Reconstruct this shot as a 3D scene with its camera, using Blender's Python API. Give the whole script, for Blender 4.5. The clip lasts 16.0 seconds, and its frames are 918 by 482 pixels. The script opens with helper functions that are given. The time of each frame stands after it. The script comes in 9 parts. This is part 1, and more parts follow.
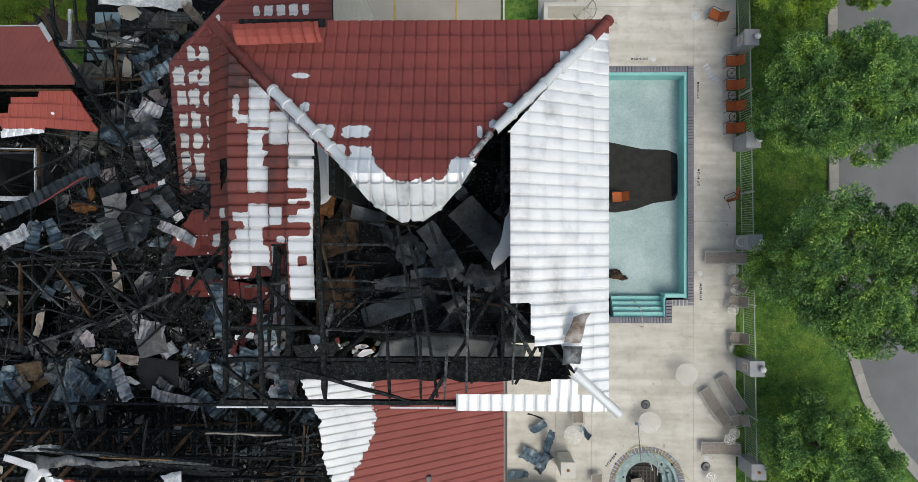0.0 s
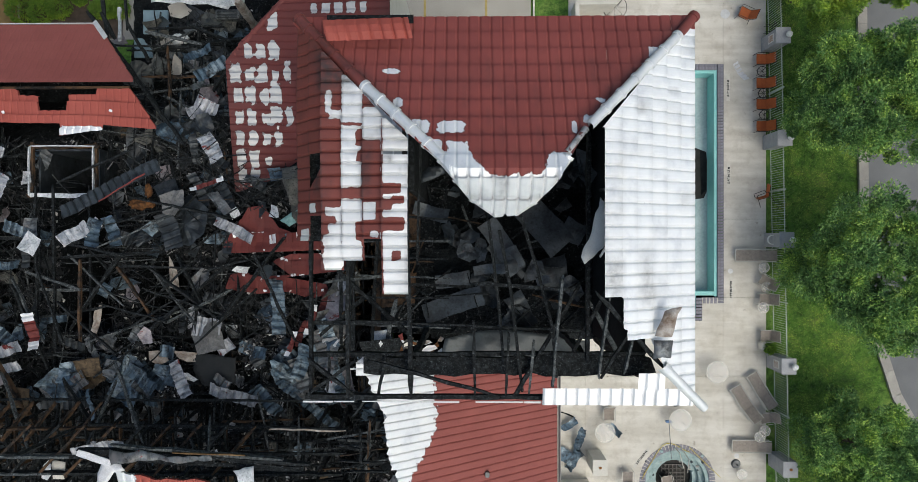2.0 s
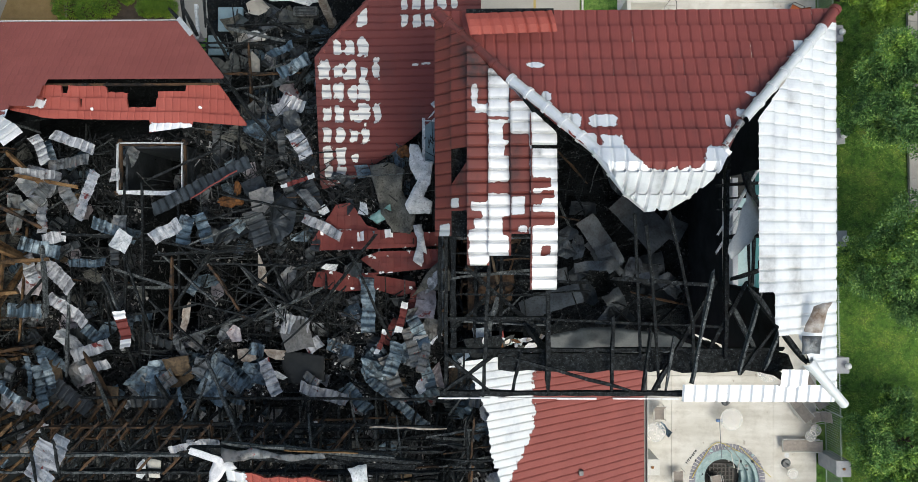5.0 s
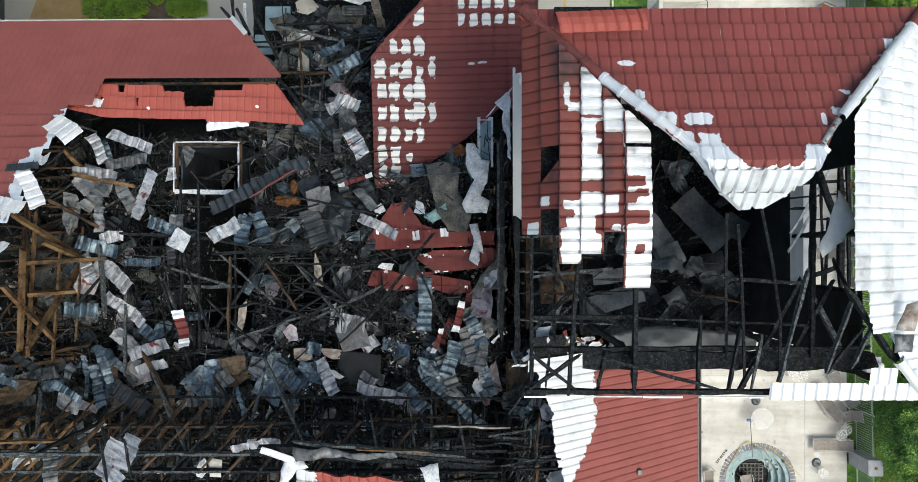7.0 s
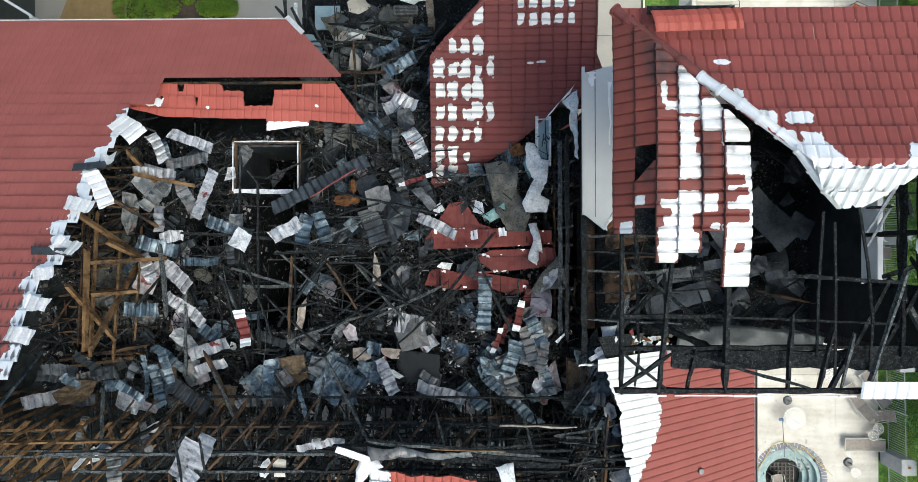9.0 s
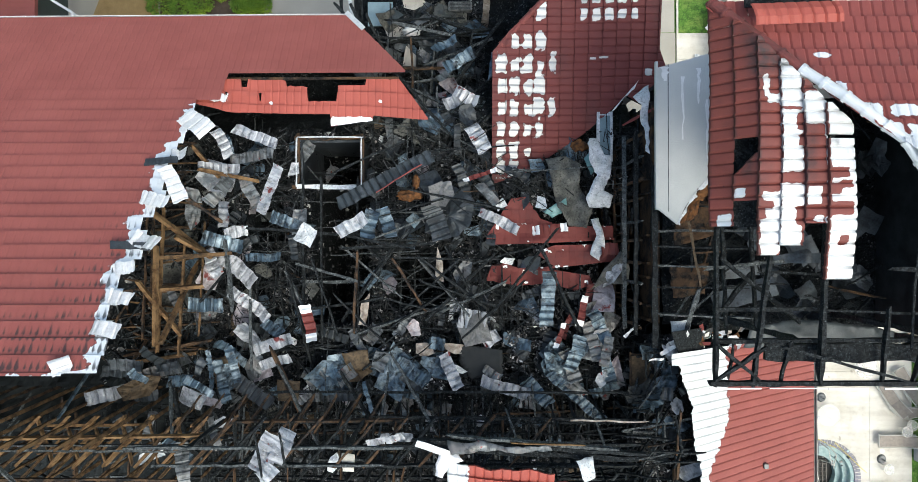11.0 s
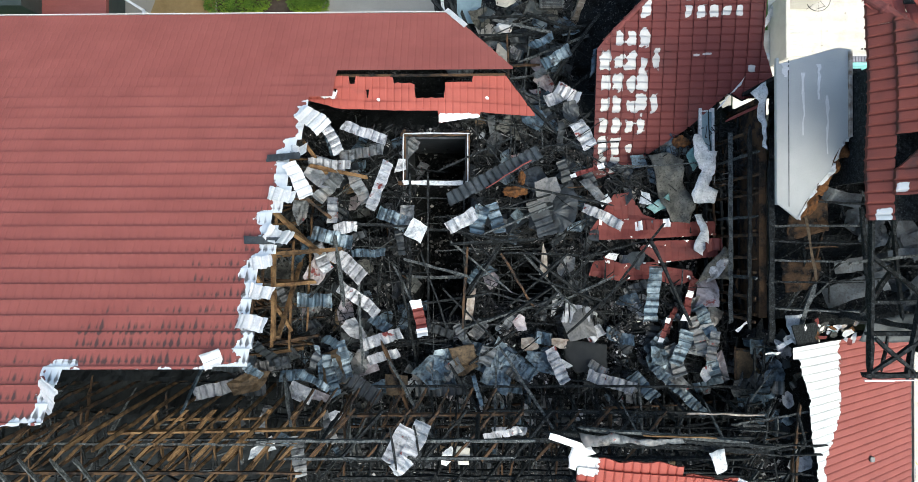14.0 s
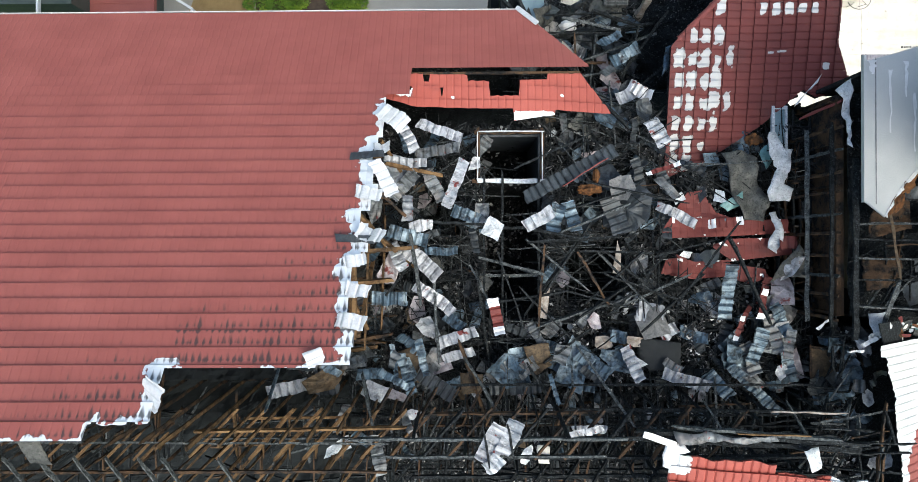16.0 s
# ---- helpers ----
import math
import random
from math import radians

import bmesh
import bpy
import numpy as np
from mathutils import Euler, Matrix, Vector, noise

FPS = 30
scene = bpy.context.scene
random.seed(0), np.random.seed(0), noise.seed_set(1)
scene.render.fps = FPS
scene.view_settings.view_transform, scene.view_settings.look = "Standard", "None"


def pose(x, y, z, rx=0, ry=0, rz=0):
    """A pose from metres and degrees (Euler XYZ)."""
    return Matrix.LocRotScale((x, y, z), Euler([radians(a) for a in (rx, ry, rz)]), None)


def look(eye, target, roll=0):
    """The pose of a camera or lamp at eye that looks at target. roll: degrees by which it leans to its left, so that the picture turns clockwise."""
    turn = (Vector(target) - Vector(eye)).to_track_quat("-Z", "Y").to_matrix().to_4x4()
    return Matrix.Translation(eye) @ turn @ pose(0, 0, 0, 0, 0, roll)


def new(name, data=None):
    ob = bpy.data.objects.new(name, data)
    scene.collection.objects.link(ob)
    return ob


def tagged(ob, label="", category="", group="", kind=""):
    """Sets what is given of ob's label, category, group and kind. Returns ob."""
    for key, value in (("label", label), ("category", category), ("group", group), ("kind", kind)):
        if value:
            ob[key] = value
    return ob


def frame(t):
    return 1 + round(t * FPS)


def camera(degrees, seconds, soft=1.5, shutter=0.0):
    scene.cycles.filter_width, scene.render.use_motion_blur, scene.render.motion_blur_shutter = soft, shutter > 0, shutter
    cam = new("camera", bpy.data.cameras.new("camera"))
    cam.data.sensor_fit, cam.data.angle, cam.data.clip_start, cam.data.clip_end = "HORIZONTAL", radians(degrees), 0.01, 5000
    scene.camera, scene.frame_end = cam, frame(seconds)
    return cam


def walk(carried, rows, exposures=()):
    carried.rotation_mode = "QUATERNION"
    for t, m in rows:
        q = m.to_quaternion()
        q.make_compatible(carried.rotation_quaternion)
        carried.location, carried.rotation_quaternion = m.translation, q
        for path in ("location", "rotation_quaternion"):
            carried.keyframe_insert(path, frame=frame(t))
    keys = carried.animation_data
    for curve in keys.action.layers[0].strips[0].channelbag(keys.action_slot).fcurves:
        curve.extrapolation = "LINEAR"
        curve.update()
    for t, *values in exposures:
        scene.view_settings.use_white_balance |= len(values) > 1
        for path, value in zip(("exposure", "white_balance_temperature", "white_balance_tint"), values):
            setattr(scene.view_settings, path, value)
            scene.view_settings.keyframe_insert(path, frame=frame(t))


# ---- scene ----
cam = camera(66.0, 16.0, soft=0.5)
PATH = [
    (0, 0.517, -0.006, 36.274, 0.005, 0.879, 0.014),
    (0.5, 0.165, -0.027, 36.325, -0.010, 0.890, -0.001),
    (1, -0.221, -0.043, 36.364, -0.010, 0.895, -0.003),
    (1.5, -0.633, -0.066, 36.364, -0.015, 0.883, -0.028),
    (2, -1.047, -0.092, 36.355, -0.015, 0.870, -0.036),
    (2.5, -1.463, -0.118, 36.354, -0.004, 0.888, -0.043),
    (3, -1.873, -0.146, 36.350, 0.005, 0.904, -0.052),
    (3.5, -2.290, -0.167, 36.332, 0.025, 0.895, -0.045),
    (4, -2.710, -0.174, 36.317, 0.037, 0.890, -0.057),
    (6.5, -4.736, -0.213, 36.285, 0.059, 0.855, -0.095),
    (7, -5.116, -0.216, 36.307, 0.064, 0.833, -0.102),
    (7.5, -5.502, -0.213, 36.329, 0.078, 0.786, -0.113),
    (8, -5.920, -0.211, 36.332, 0.082, 0.777, -0.116),
    (8.5, -6.353, -0.219, 36.323, 0.088, 0.782, -0.110),
    (9, -6.780, -0.233, 36.315, 0.078, 0.749, -0.138),
    (11.5, -8.997, -0.366, 36.401, 0.036, 0.712, -0.185),
    (12, -9.481, -0.376, 36.457, 0.019, 0.723, -0.216),
    (12.5, -9.964, -0.389, 36.499, -0.002, 0.714, -0.217),
    (13, -10.451, -0.402, 36.534, -0.011, 0.714, -0.203),
    (13.5, -10.951, -0.415, 36.548, -0.030, 0.707, -0.209),
    (14, -11.457, -0.421, 36.546, -0.069, 0.697, -0.224),
    (14.5, -11.973, -0.421, 36.531, -0.093, 0.719, -0.217),
    (15, -12.487, -0.426, 36.521, -0.108, 0.715, -0.231),
    (15.5, -13.004, -0.433, 36.516, -0.119, 0.687, -0.268),
    (16, -13.525, -0.443, 36.515, -0.125, 0.657, -0.267),
]
walk(cam, [(t, pose(x, y, z, rx, ry, rz)) for t, x, y, z, rx, ry, rz in PATH],
     exposures=[(0, -0.12, 6400, 4), (4, 0.17, 6400, 3), (6.5, 0.40, 6400, 2), (9, 0.68, 6350, 1), (12.5, 0.92, 6350, 1), (16, 0.99, 6350, 2)])

# ---- light ----
SUN_DIR = Vector((0.34, -0.36, 0.87)).normalized()
world = bpy.data.worlds.new("sky")
scene.world = world
world.use_nodes = True
wn, wl = world.node_tree.nodes, world.node_tree.links
sky = wn.new("ShaderNodeTexSky")
sky.sky_type = "NISHITA"
sky.sun_disc = False
sky.sun_elevation = math.asin(SUN_DIR.z)
sky.sun_rotation = math.atan2(SUN_DIR.x, SUN_DIR.y)
sky.air_density, sky.dust_density, sky.ozone_density = 1.0, 4.0, 1.0
wl.new(sky.outputs[0], wn["Background"].inputs[0])
wn["Background"].inputs[1].default_value = 0.152
sun = new("sun", bpy.data.lights.new("sun", "SUN"))
sun.data.energy, sun.data.angle, sun.data.color = 1.4, radians(34), (1.0, 0.96, 0.90)
sun.matrix_world = look(SUN_DIR * 60, (0, 0, 0))

# ---- materials ----


def mat(name, rough=0.8, metal=0.0):
    m = bpy.data.materials.new(name)
    m.use_nodes = True
    b = m.node_tree.nodes["Principled BSDF"]
    b.inputs["Roughness"].default_value, b.inputs["Metallic"].default_value = rough, metal
    return m, m.node_tree.nodes, m.node_tree.links, b


def noise_tex(n, l, scale, detail=5, rough=0.6, space="Object", stretch=None):
    co = n.new("ShaderNodeTexCoord")
    out = co.outputs[space]
    if stretch:
        mp = n.new("ShaderNodeMapping")
        mp.inputs["Scale"].default_value = stretch
        l.new(out, mp.inputs[0])
        out = mp.outputs[0]
    t = n.new("ShaderNodeTexNoise")
    t.inputs["Scale"].default_value, t.inputs["Detail"].default_value, t.inputs["Roughness"].default_value = scale, detail, rough
    l.new(out, t.inputs["Vector"])
    return t.outputs["Fac"]


def ramp(n, l, fac, stops):
    r = n.new("ShaderNodeValToRGB")
    e = r.color_ramp.elements
    while len(e) < len(stops):
        e.new(0.5)
    for k, (p, c) in zip(e, stops):
        k.position, k.color = p, (*c, 1) if len(c) == 3 else c
    l.new(fac, r.inputs[0])
    return r.outputs[0]


def mix(n, l, fac, a, b, kind="MIX"):
    x = n.new("ShaderNodeMix")
    x.data_type, x.blend_type = "RGBA", kind
    for sock, v in ((x.inputs[0], fac), (x.inputs[6], a), (x.inputs[7], b)):
        if isinstance(v, (int, float)):
            sock.default_value = v
        elif isinstance(v, tuple):
            sock.default_value = (*v, 1)
        else:
            l.new(v, sock)
    return x.outputs[2]


def math_node(n, l, op, a, b):
    x = n.new("ShaderNodeMath")
    x.operation = op
    for sock, v in ((x.inputs[0], a), (x.inputs[1], b)):
        if isinstance(v, (int, float)):
            sock.default_value = v
        else:
            l.new(v, sock)
    return x.outputs[0]


def bump(n, l, b, height, strength=0.4, dist=0.02):
    x = n.new("ShaderNodeBump")
    x.inputs["Strength"].default_value, x.inputs["Distance"].default_value = strength, dist
    l.new(height, x.inputs["Height"])
    l.new(x.outputs[0], b.inputs["Normal"])


def rough_map(n, l, b, fac, lo, hi):
    m = n.new("ShaderNodeMapRange")
    m.inputs["To Min"].default_value, m.inputs["To Max"].default_value = lo, hi
    l.new(fac, m.inputs[0])
    l.new(m.outputs[0], b.inputs["Roughness"])


def plain(name, c1, c2, scale=3.0, rough=0.75, metal=0.0, bumps=0.25, fine=40.0, dist=0.01, gloss=0.4, grit=0.0):
    """Two tones in large stains, fine grain in colour and relief."""
    m, n, l, b = mat(name, rough, metal)
    b.inputs["Specular IOR Level"].default_value = gloss
    big = noise_tex(n, l, scale)
    small = noise_tex(n, l, fine, 3)
    col = ramp(n, l, big, [(0.3, c1), (0.7, c2)])
    col = mix(n, l, 0.5, col, ramp(n, l, small, [(0.25, (0.55, 0.55, 0.55)), (0.75, (1, 1, 1))]), "MULTIPLY")
    if grit:
        # blistered flakes and sooty specks
        fleck = noise_tex(n, l, 17.0, 6, 0.75)
        col = mix(n, l, grit, col, ramp(n, l, fleck, [(0.36, (0.12, 0.12, 0.12)), (0.47, (0.85, 0.85, 0.85)), (0.6, (1, 1, 1)), (0.66, (1.5, 1.5, 1.5))]), "MULTIPLY")
    info = n.new("ShaderNodeObjectInfo")
    col = mix(n, l, 0.35, col, ramp(n, l, info.outputs["Random"], [(0.0, (0.6, 0.6, 0.6)), (1.0, (1, 1, 1))]), "MULTIPLY")
    l.new(col, b.inputs["Base Color"])
    rough_map(n, l, b, small, max(0.05, rough - 0.12), min(1, rough + 0.12))
    bump(n, l, b, small, bumps, dist)
    return m


def coated_tile(name, red1, red2, streaked=False, bright=1.0):
    """Stone-coated steel: red where the coat is whole, bare pale metal where it has burnt off, soot on top."""
    m, n, l, b = mat(name, 0.7)
    burn, soot = n.new("ShaderNodeAttribute"), n.new("ShaderNodeAttribute")
    burn.attribute_name, soot.attribute_name = "burn", "soot"
    big, mid, small = noise_tex(n, l, 0.9), noise_tex(n, l, 7.0, 4), noise_tex(n, l, 90.0, 2)
    info = n.new("ShaderNodeObjectInfo")
    red = ramp(n, l, big, [(0.3, red1), (0.72, red2)])
    red = mix(n, l, 0.55, red, ramp(n, l, small, [(0.3, (0.6, 0.6, 0.6)), (0.7, (1, 1, 1))]), "MULTIPLY")
    red = mix(n, l, 0.3, red, ramp(n, l, info.outputs["Random"], [(0.0, (0.85, 0.85, 0.85)), (1.0, (1, 1, 1))]), "MULTIPLY")
    bare = ramp(n, l, noise_tex(n, l, 2.2, 5), [(p, tuple(bright * c for c in v)) for p, v in ((0.25, (0.60, 0.61, 0.635)), (0.45, (0.76, 0.77, 0.775)), (0.75, (0.84, 0.835, 0.82)))])
    edge = math_node(n, l, "ADD", burn.outputs["Fac"], math_node(n, l, "MULTIPLY", math_node(n, l, "SUBTRACT", mid, 0.5), 0.9))
    mask = ramp(n, l, edge, [(0.48, (0, 0, 0)), (0.54, (1, 1, 1))])
    rim = ramp(n, l, edge, [(0.40, (1, 1, 1)), (0.5, (0.45, 0.45, 0.45)), (0.56, (1, 1, 1))])
    col = mix(n, l, mask, red, bare)
    col = mix(n, l, 0.7, col, rim, "MULTIPLY")
    sm = math_node(n, l, "MULTIPLY", soot.outputs["Fac"], ramp(n, l, mid, [(0.3, (0.35, 0.35, 0.35)), (0.65, (1, 1, 1))]))
    if streaked:
        # soot drawn into thin wedges, one beside another along each course
        co = n.new("ShaderNodeTexCoord")
        axes = n.new("ShaderNodeSeparateXYZ")
        l.new(co.outputs["Object"], axes.inputs[0])
        thin = noise_tex(n, l, 1.0, 3, 0.5, "Object", (9.0, 1.3, 1.3))
        beat = math_node(n, l, "SINE", math_node(n, l, "ADD", math_node(n, l, "MULTIPLY", axes.outputs[0], 45.0), math_node(n, l, "MULTIPLY", thin, 7.0)), 0.0)
        drawn = math_node(n, l, "ADD", math_node(n, l, "MULTIPLY", math_node(n, l, "SUBTRACT", thin, 0.5), 1.1), math_node(n, l, "MULTIPLY", beat, 0.2))
        sm = ramp(n, l, math_node(n, l, "ADD", soot.outputs["Fac"], drawn), [(0.54, (0, 0, 0)), (0.82, (0.85, 0.85, 0.85))])
    col = mix(n, l, sm, col, (0.018, 0.017, 0.018))
    l.new(col, b.inputs["Base Color"])
    l.new(math_node(n, l, "MULTIPLY", mask, 0.35), b.inputs["Metallic"])
    r = n.new("ShaderNodeMapRange")
    r.inputs["To Min"].default_value, r.inputs["To Max"].default_value = 0.72, 0.42
    l.new(mask, r.inputs[0])
    l.new(r.outputs[0], b.inputs["Roughness"])
    bump(n, l, b, small, 0.25, 0.008)
    return m


def charred(name, base, ash, amount=0.62, brown=None):
    """Alligator-cracked char with ash on it; brown: unburnt wood left showing."""
    m, n, l, b = mat(name, 0.85)
    b.inputs["Specular IOR Level"].default_value = 0.15
    co = n.new("ShaderNodeTexCoord")
    v = n.new("ShaderNodeTexVoronoi")
    v.inputs["Scale"].default_value = 22
    l.new(co.outputs["Object"], v.inputs["Vector"])
    big, small = noise_tex(n, l, 2.6), noise_tex(n, l, 13.0, 5, 0.7)
    col = ramp(n, l, small, [(amount - 0.22, base), (amount + 0.16, ash)])
    fleck = noise_tex(n, l, 34.0, 4, 0.7)
    col = mix(n, l, ramp(n, l, fleck, [(0.60, (0, 0, 0)), (0.68, (0.55, 0.55, 0.55))]), col, tuple(min(0.5, 4 * c) for c in ash))
    if brown:
        col = mix(n, l, ramp(n, l, big, [(0.42, (0, 0, 0)), (0.56, (1, 1, 1))]), col, mix(n, l, small, brown, tuple(c * 0.5 for c in brown)))
    l.new(col, b.inputs["Base Color"])
    bump(n, l, b, v.outputs["Distance"], 0.7, 0.02)
    return m


def scorched_metal(name, dark, light, stain, coat=0.0, soot=0.3, metal=0.3):
    """Fallen sheet: bare metal streaked along its barrels, heat stains, leftover red coat, soot."""
    m, n, l, b = mat(name, 0.45, metal)
    info = n.new("ShaderNodeObjectInfo")
    co = n.new("ShaderNodeTexCoord")
    off = n.new("ShaderNodeVectorMath")
    off.operation = "MULTIPLY_ADD"
    l.new(info.outputs["Random"], off.inputs[0])
    off.inputs[1].default_value = (37.0, 91.0, 53.0)
    l.new(co.outputs["Object"], off.inputs[2])

    def cloud(scale, detail=5, stretch=(1, 1, 1)):
        mp = n.new("ShaderNodeMapping")
        mp.inputs["Scale"].default_value = stretch
        l.new(off.outputs[0], mp.inputs[0])
        t = n.new("ShaderNodeTexNoise")
        t.inputs["Scale"].default_value, t.inputs["Detail"].default_value, t.inputs["Roughness"].default_value = scale, detail, 0.65
        l.new(mp.outputs[0], t.inputs["Vector"])
        return t.outputs["Fac"]

    small = cloud(46.0, 3)
    col = ramp(n, l, cloud(3.2, 6, (2.2, 0.7, 1)), [(0.30, dark), (0.62, light)])
    col = mix(n, l, ramp(n, l, cloud(1.9), [(0.50, (0, 0, 0)), (0.64, (0.85, 0.85, 0.85))]), col, stain)
    col = mix(n, l, 0.4, col, ramp(n, l, small, [(0.3, (0.6, 0.6, 0.6)), (0.7, (1, 1, 1))]), "MULTIPLY")
    if coat:
        col = mix(n, l, ramp(n, l, cloud(2.6, 4), [(0.66 - coat, (0, 0, 0)), (0.70 - coat, (1, 1, 1))]), col, (0.17, 0.030, 0.026))
    dirt = ramp(n, l, cloud(5.5, 7), [(0.50, (0, 0, 0)), (0.66, (soot * 2.2,) * 3)])
    col = mix(n, l, dirt, col, (0.012, 0.0135, 0.015))
    col = mix(n, l, 0.45, col, ramp(n, l, info.outputs["Random"], [(0.0, (0.5, 0.5, 0.5)), (1.0, (1, 1, 1))]), "MULTIPLY")
    l.new(col, b.inputs["Base Color"])
    rough_map(n, l, b, small, 0.38, 0.62)
    bump(n, l, b, small, 0.2, 0.006)
    return m


RED = coated_tile("red_coated_tile", (0.19, 0.040, 0.033), (0.25, 0.055, 0.045))
RED_PALE = coated_tile("sun_faded_red_tile", (0.245, 0.062, 0.051), (0.300, 0.083, 0.068), True)
RED_FALLEN = coated_tile("scorched_dark_red_tile", (0.120, 0.017, 0.013), (0.175, 0.028, 0.021))
RED_BAY = coated_tile("patchy_red_tile", (0.122, 0.021, 0.018), (0.165, 0.031, 0.026), False, 0.57)
RED_WEST = coated_tile("sooty_red_tile", (0.145, 0.032, 0.024), (0.205, 0.048, 0.036), False, 0.86)
RED_BRIGHT = coated_tile("orange_red_tile", (0.30, 0.058, 0.040), (0.38, 0.084, 0.060))
PALE = plain("bare_pale_metal", (0.66, 0.655, 0.66), (0.84, 0.84, 0.84), 5, 0.5, 0.25, grit=0.15)
PALE_FALLEN = scorched_metal("dulled_pale_metal", (0.22, 0.23, 0.25), (0.58, 0.59, 0.61), (0.19, 0.225, 0.265), 0.03, 0.3)
GREY = scorched_metal("weathered_grey_metal", (0.034, 0.040, 0.044), (0.215, 0.232, 0.240), (0.17, 0.158, 0.15), 0.02, 0.42)
SLATE = scorched_metal("heat_blued_metal", (0.012, 0.021, 0.030), (0.105, 0.162, 0.215), (0.27, 0.335, 0.375), 0.0, 0.44, 0.5)
DARKM = scorched_metal("sooted_metal", (0.010, 0.013, 0.015), (0.042, 0.052, 0.060), (0.085, 0.095, 0.105), 0.0, 0.4)
TOWERM = plain("sooted_ceiling_sheet", (0.016, 0.020, 0.024), (0.085, 0.102, 0.116), 2.2, 0.42, 0.2, grit=0.6)
CHAR = charred("charred_timber", (0.0068, 0.008, 0.0085), (0.050, 0.057, 0.060), 0.68)
CHAR_ASH = charred("ash_coated_timber", (0.011, 0.0135, 0.0145), (0.135, 0.148, 0.148), 0.58)
CHAR_BROWN = charred("half_burnt_timber", (0.0085, 0.008, 0.008), (0.04, 0.037, 0.034), 0.64, (0.105, 0.064, 0.037))
TRUSS = charred("scorched_truss_timber", (0.02, 0.014, 0.010), (0.07, 0.045, 0.025), 0.55, (0.185, 0.112, 0.055))
RAW = charred("scorched_yellow_timber", (0.03, 0.019, 0.011), (0.10, 0.055, 0.025), 0.5, (0.235, 0.143, 0.068))
BLACK = plain("burnt_room_black", (0.0085, 0.010, 0.0105), (0.024, 0.028, 0.029), 2, 0.95, 0, 0.5, 20, 0.01, 0.1)
MEMBRANE = plain("grey_roof_membrane", (0.50, 0.515, 0.50), (0.58, 0.59, 0.57), 1.5, 0.8)
WHITE = plain("white_paint", (0.66, 0.66, 0.65), (0.8, 0.8, 0.79), 3, 0.55)
CREAM = plain("cream_stucco", (0.62, 0.59, 0.52), (0.72, 0.69, 0.62), 2, 0.85)
STUCCO = plain("grey_stucco", (0.34, 0.345, 0.36), (0.44, 0.445, 0.46), 3, 0.85)
GREEN_DARK = plain("dark_green_metal", (0.045, 0.06, 0.052), (0.07, 0.088, 0.078), 2, 0.5)
BROWN = plain("scorched_brown_board", (0.045, 0.030, 0.015), (0.16, 0.11, 0.06), 7, 0.75, grit=0.7)
FOAM = plain("scorched_orange_foam", (0.02, 0.010, 0.005), (0.21, 0.085, 0.022), 9, 0.9, 0, 0.8, 25, 0.03)
TEAL = plain("teal_board", (0.10, 0.23, 0.23), (0.24, 0.42, 0.42), 6, 0.5)
SKYBLUE = plain("pale_blue_painted_wall", (0.16, 0.24, 0.28), (0.26, 0.36, 0.40), 3, 0.7)
FELT = plain("scorched_roofing_felt", (0.03, 0.032, 0.031), (0.17, 0.17, 0.15), 2, 0.85, 0, 0.6, 18, 0.03, grit=0.9)
GREEN_GREY = plain("grey_green_sheet", (0.028, 0.034, 0.036), (0.075, 0.088, 0.09), 1.2, 0.5, 0.1, grit=0.4)
FELT_BLACK = plain("black_roofing_sheet", (0.014, 0.016, 0.017), (0.026, 0.029, 0.030), 3, 0.8, 0, 0.5, 60)
SPLINT = plain("splintered_board", (0.16, 0.11, 0.075), (0.52, 0.48, 0.43), 6, 0.8)
MEMW = plain("torn_white_membrane", (0.42, 0.46, 0.48), (0.82, 0.83, 0.84), 4, 0.6, grit=0.6)

# ---- building tools ----


def as_mesh(name, verts, faces, material, smooth=False):
    me = bpy.data.meshes.new(name)
    me.from_pydata(verts, [], faces)
    me.materials.append(material)
    if smooth:
        me.shade_smooth()
    me.update()
    return me


def thing(name, label, category, group="", kind="", place=(0, 0, 0)):
    ob = new(name)
    ob.location = place
    return tagged(ob, label, category, group, kind)


def part(name, bm, material, parent=None, label="", smooth=False):
    """Links a bmesh as one mesh object under a thing or a part."""
    me = bpy.data.meshes.new(name)
    bm.normal_update()
    bm.to_mesh(me)
    bm.free()
    me.materials.append(material)
    if smooth:
        me.shade_smooth()
    ob = new(name, me)
    if parent:
        ob.parent = parent
    return tagged(ob, label)


def box(bm, lo, hi, turn=None):
    v = [Vector((x, y, z)) for z in (lo[2], hi[2]) for y in (lo[1], hi[1]) for x in (lo[0], hi[0])]
    v = [bm.verts.new(turn @ p if turn else p) for p in v]
    for f in ((0, 2, 3, 1), (4, 5, 7, 6), (0, 1, 5, 4), (1, 3, 7, 5), (3, 2, 6, 7), (2, 0, 4, 6)):
        bm.faces.new([v[k] for k in f])
    return v


def boxes(*pairs):
    bm = bmesh.new()
    for lo, hi in pairs:
        box(bm, lo, hi)
    return bm


def soft_box(lo, hi, r=0.01):
    bm = boxes((lo, hi))
    bmesh.ops.bevel(bm, geom=bm.edges[:], offset=r, segments=2, affect="EDGES")
    return bm


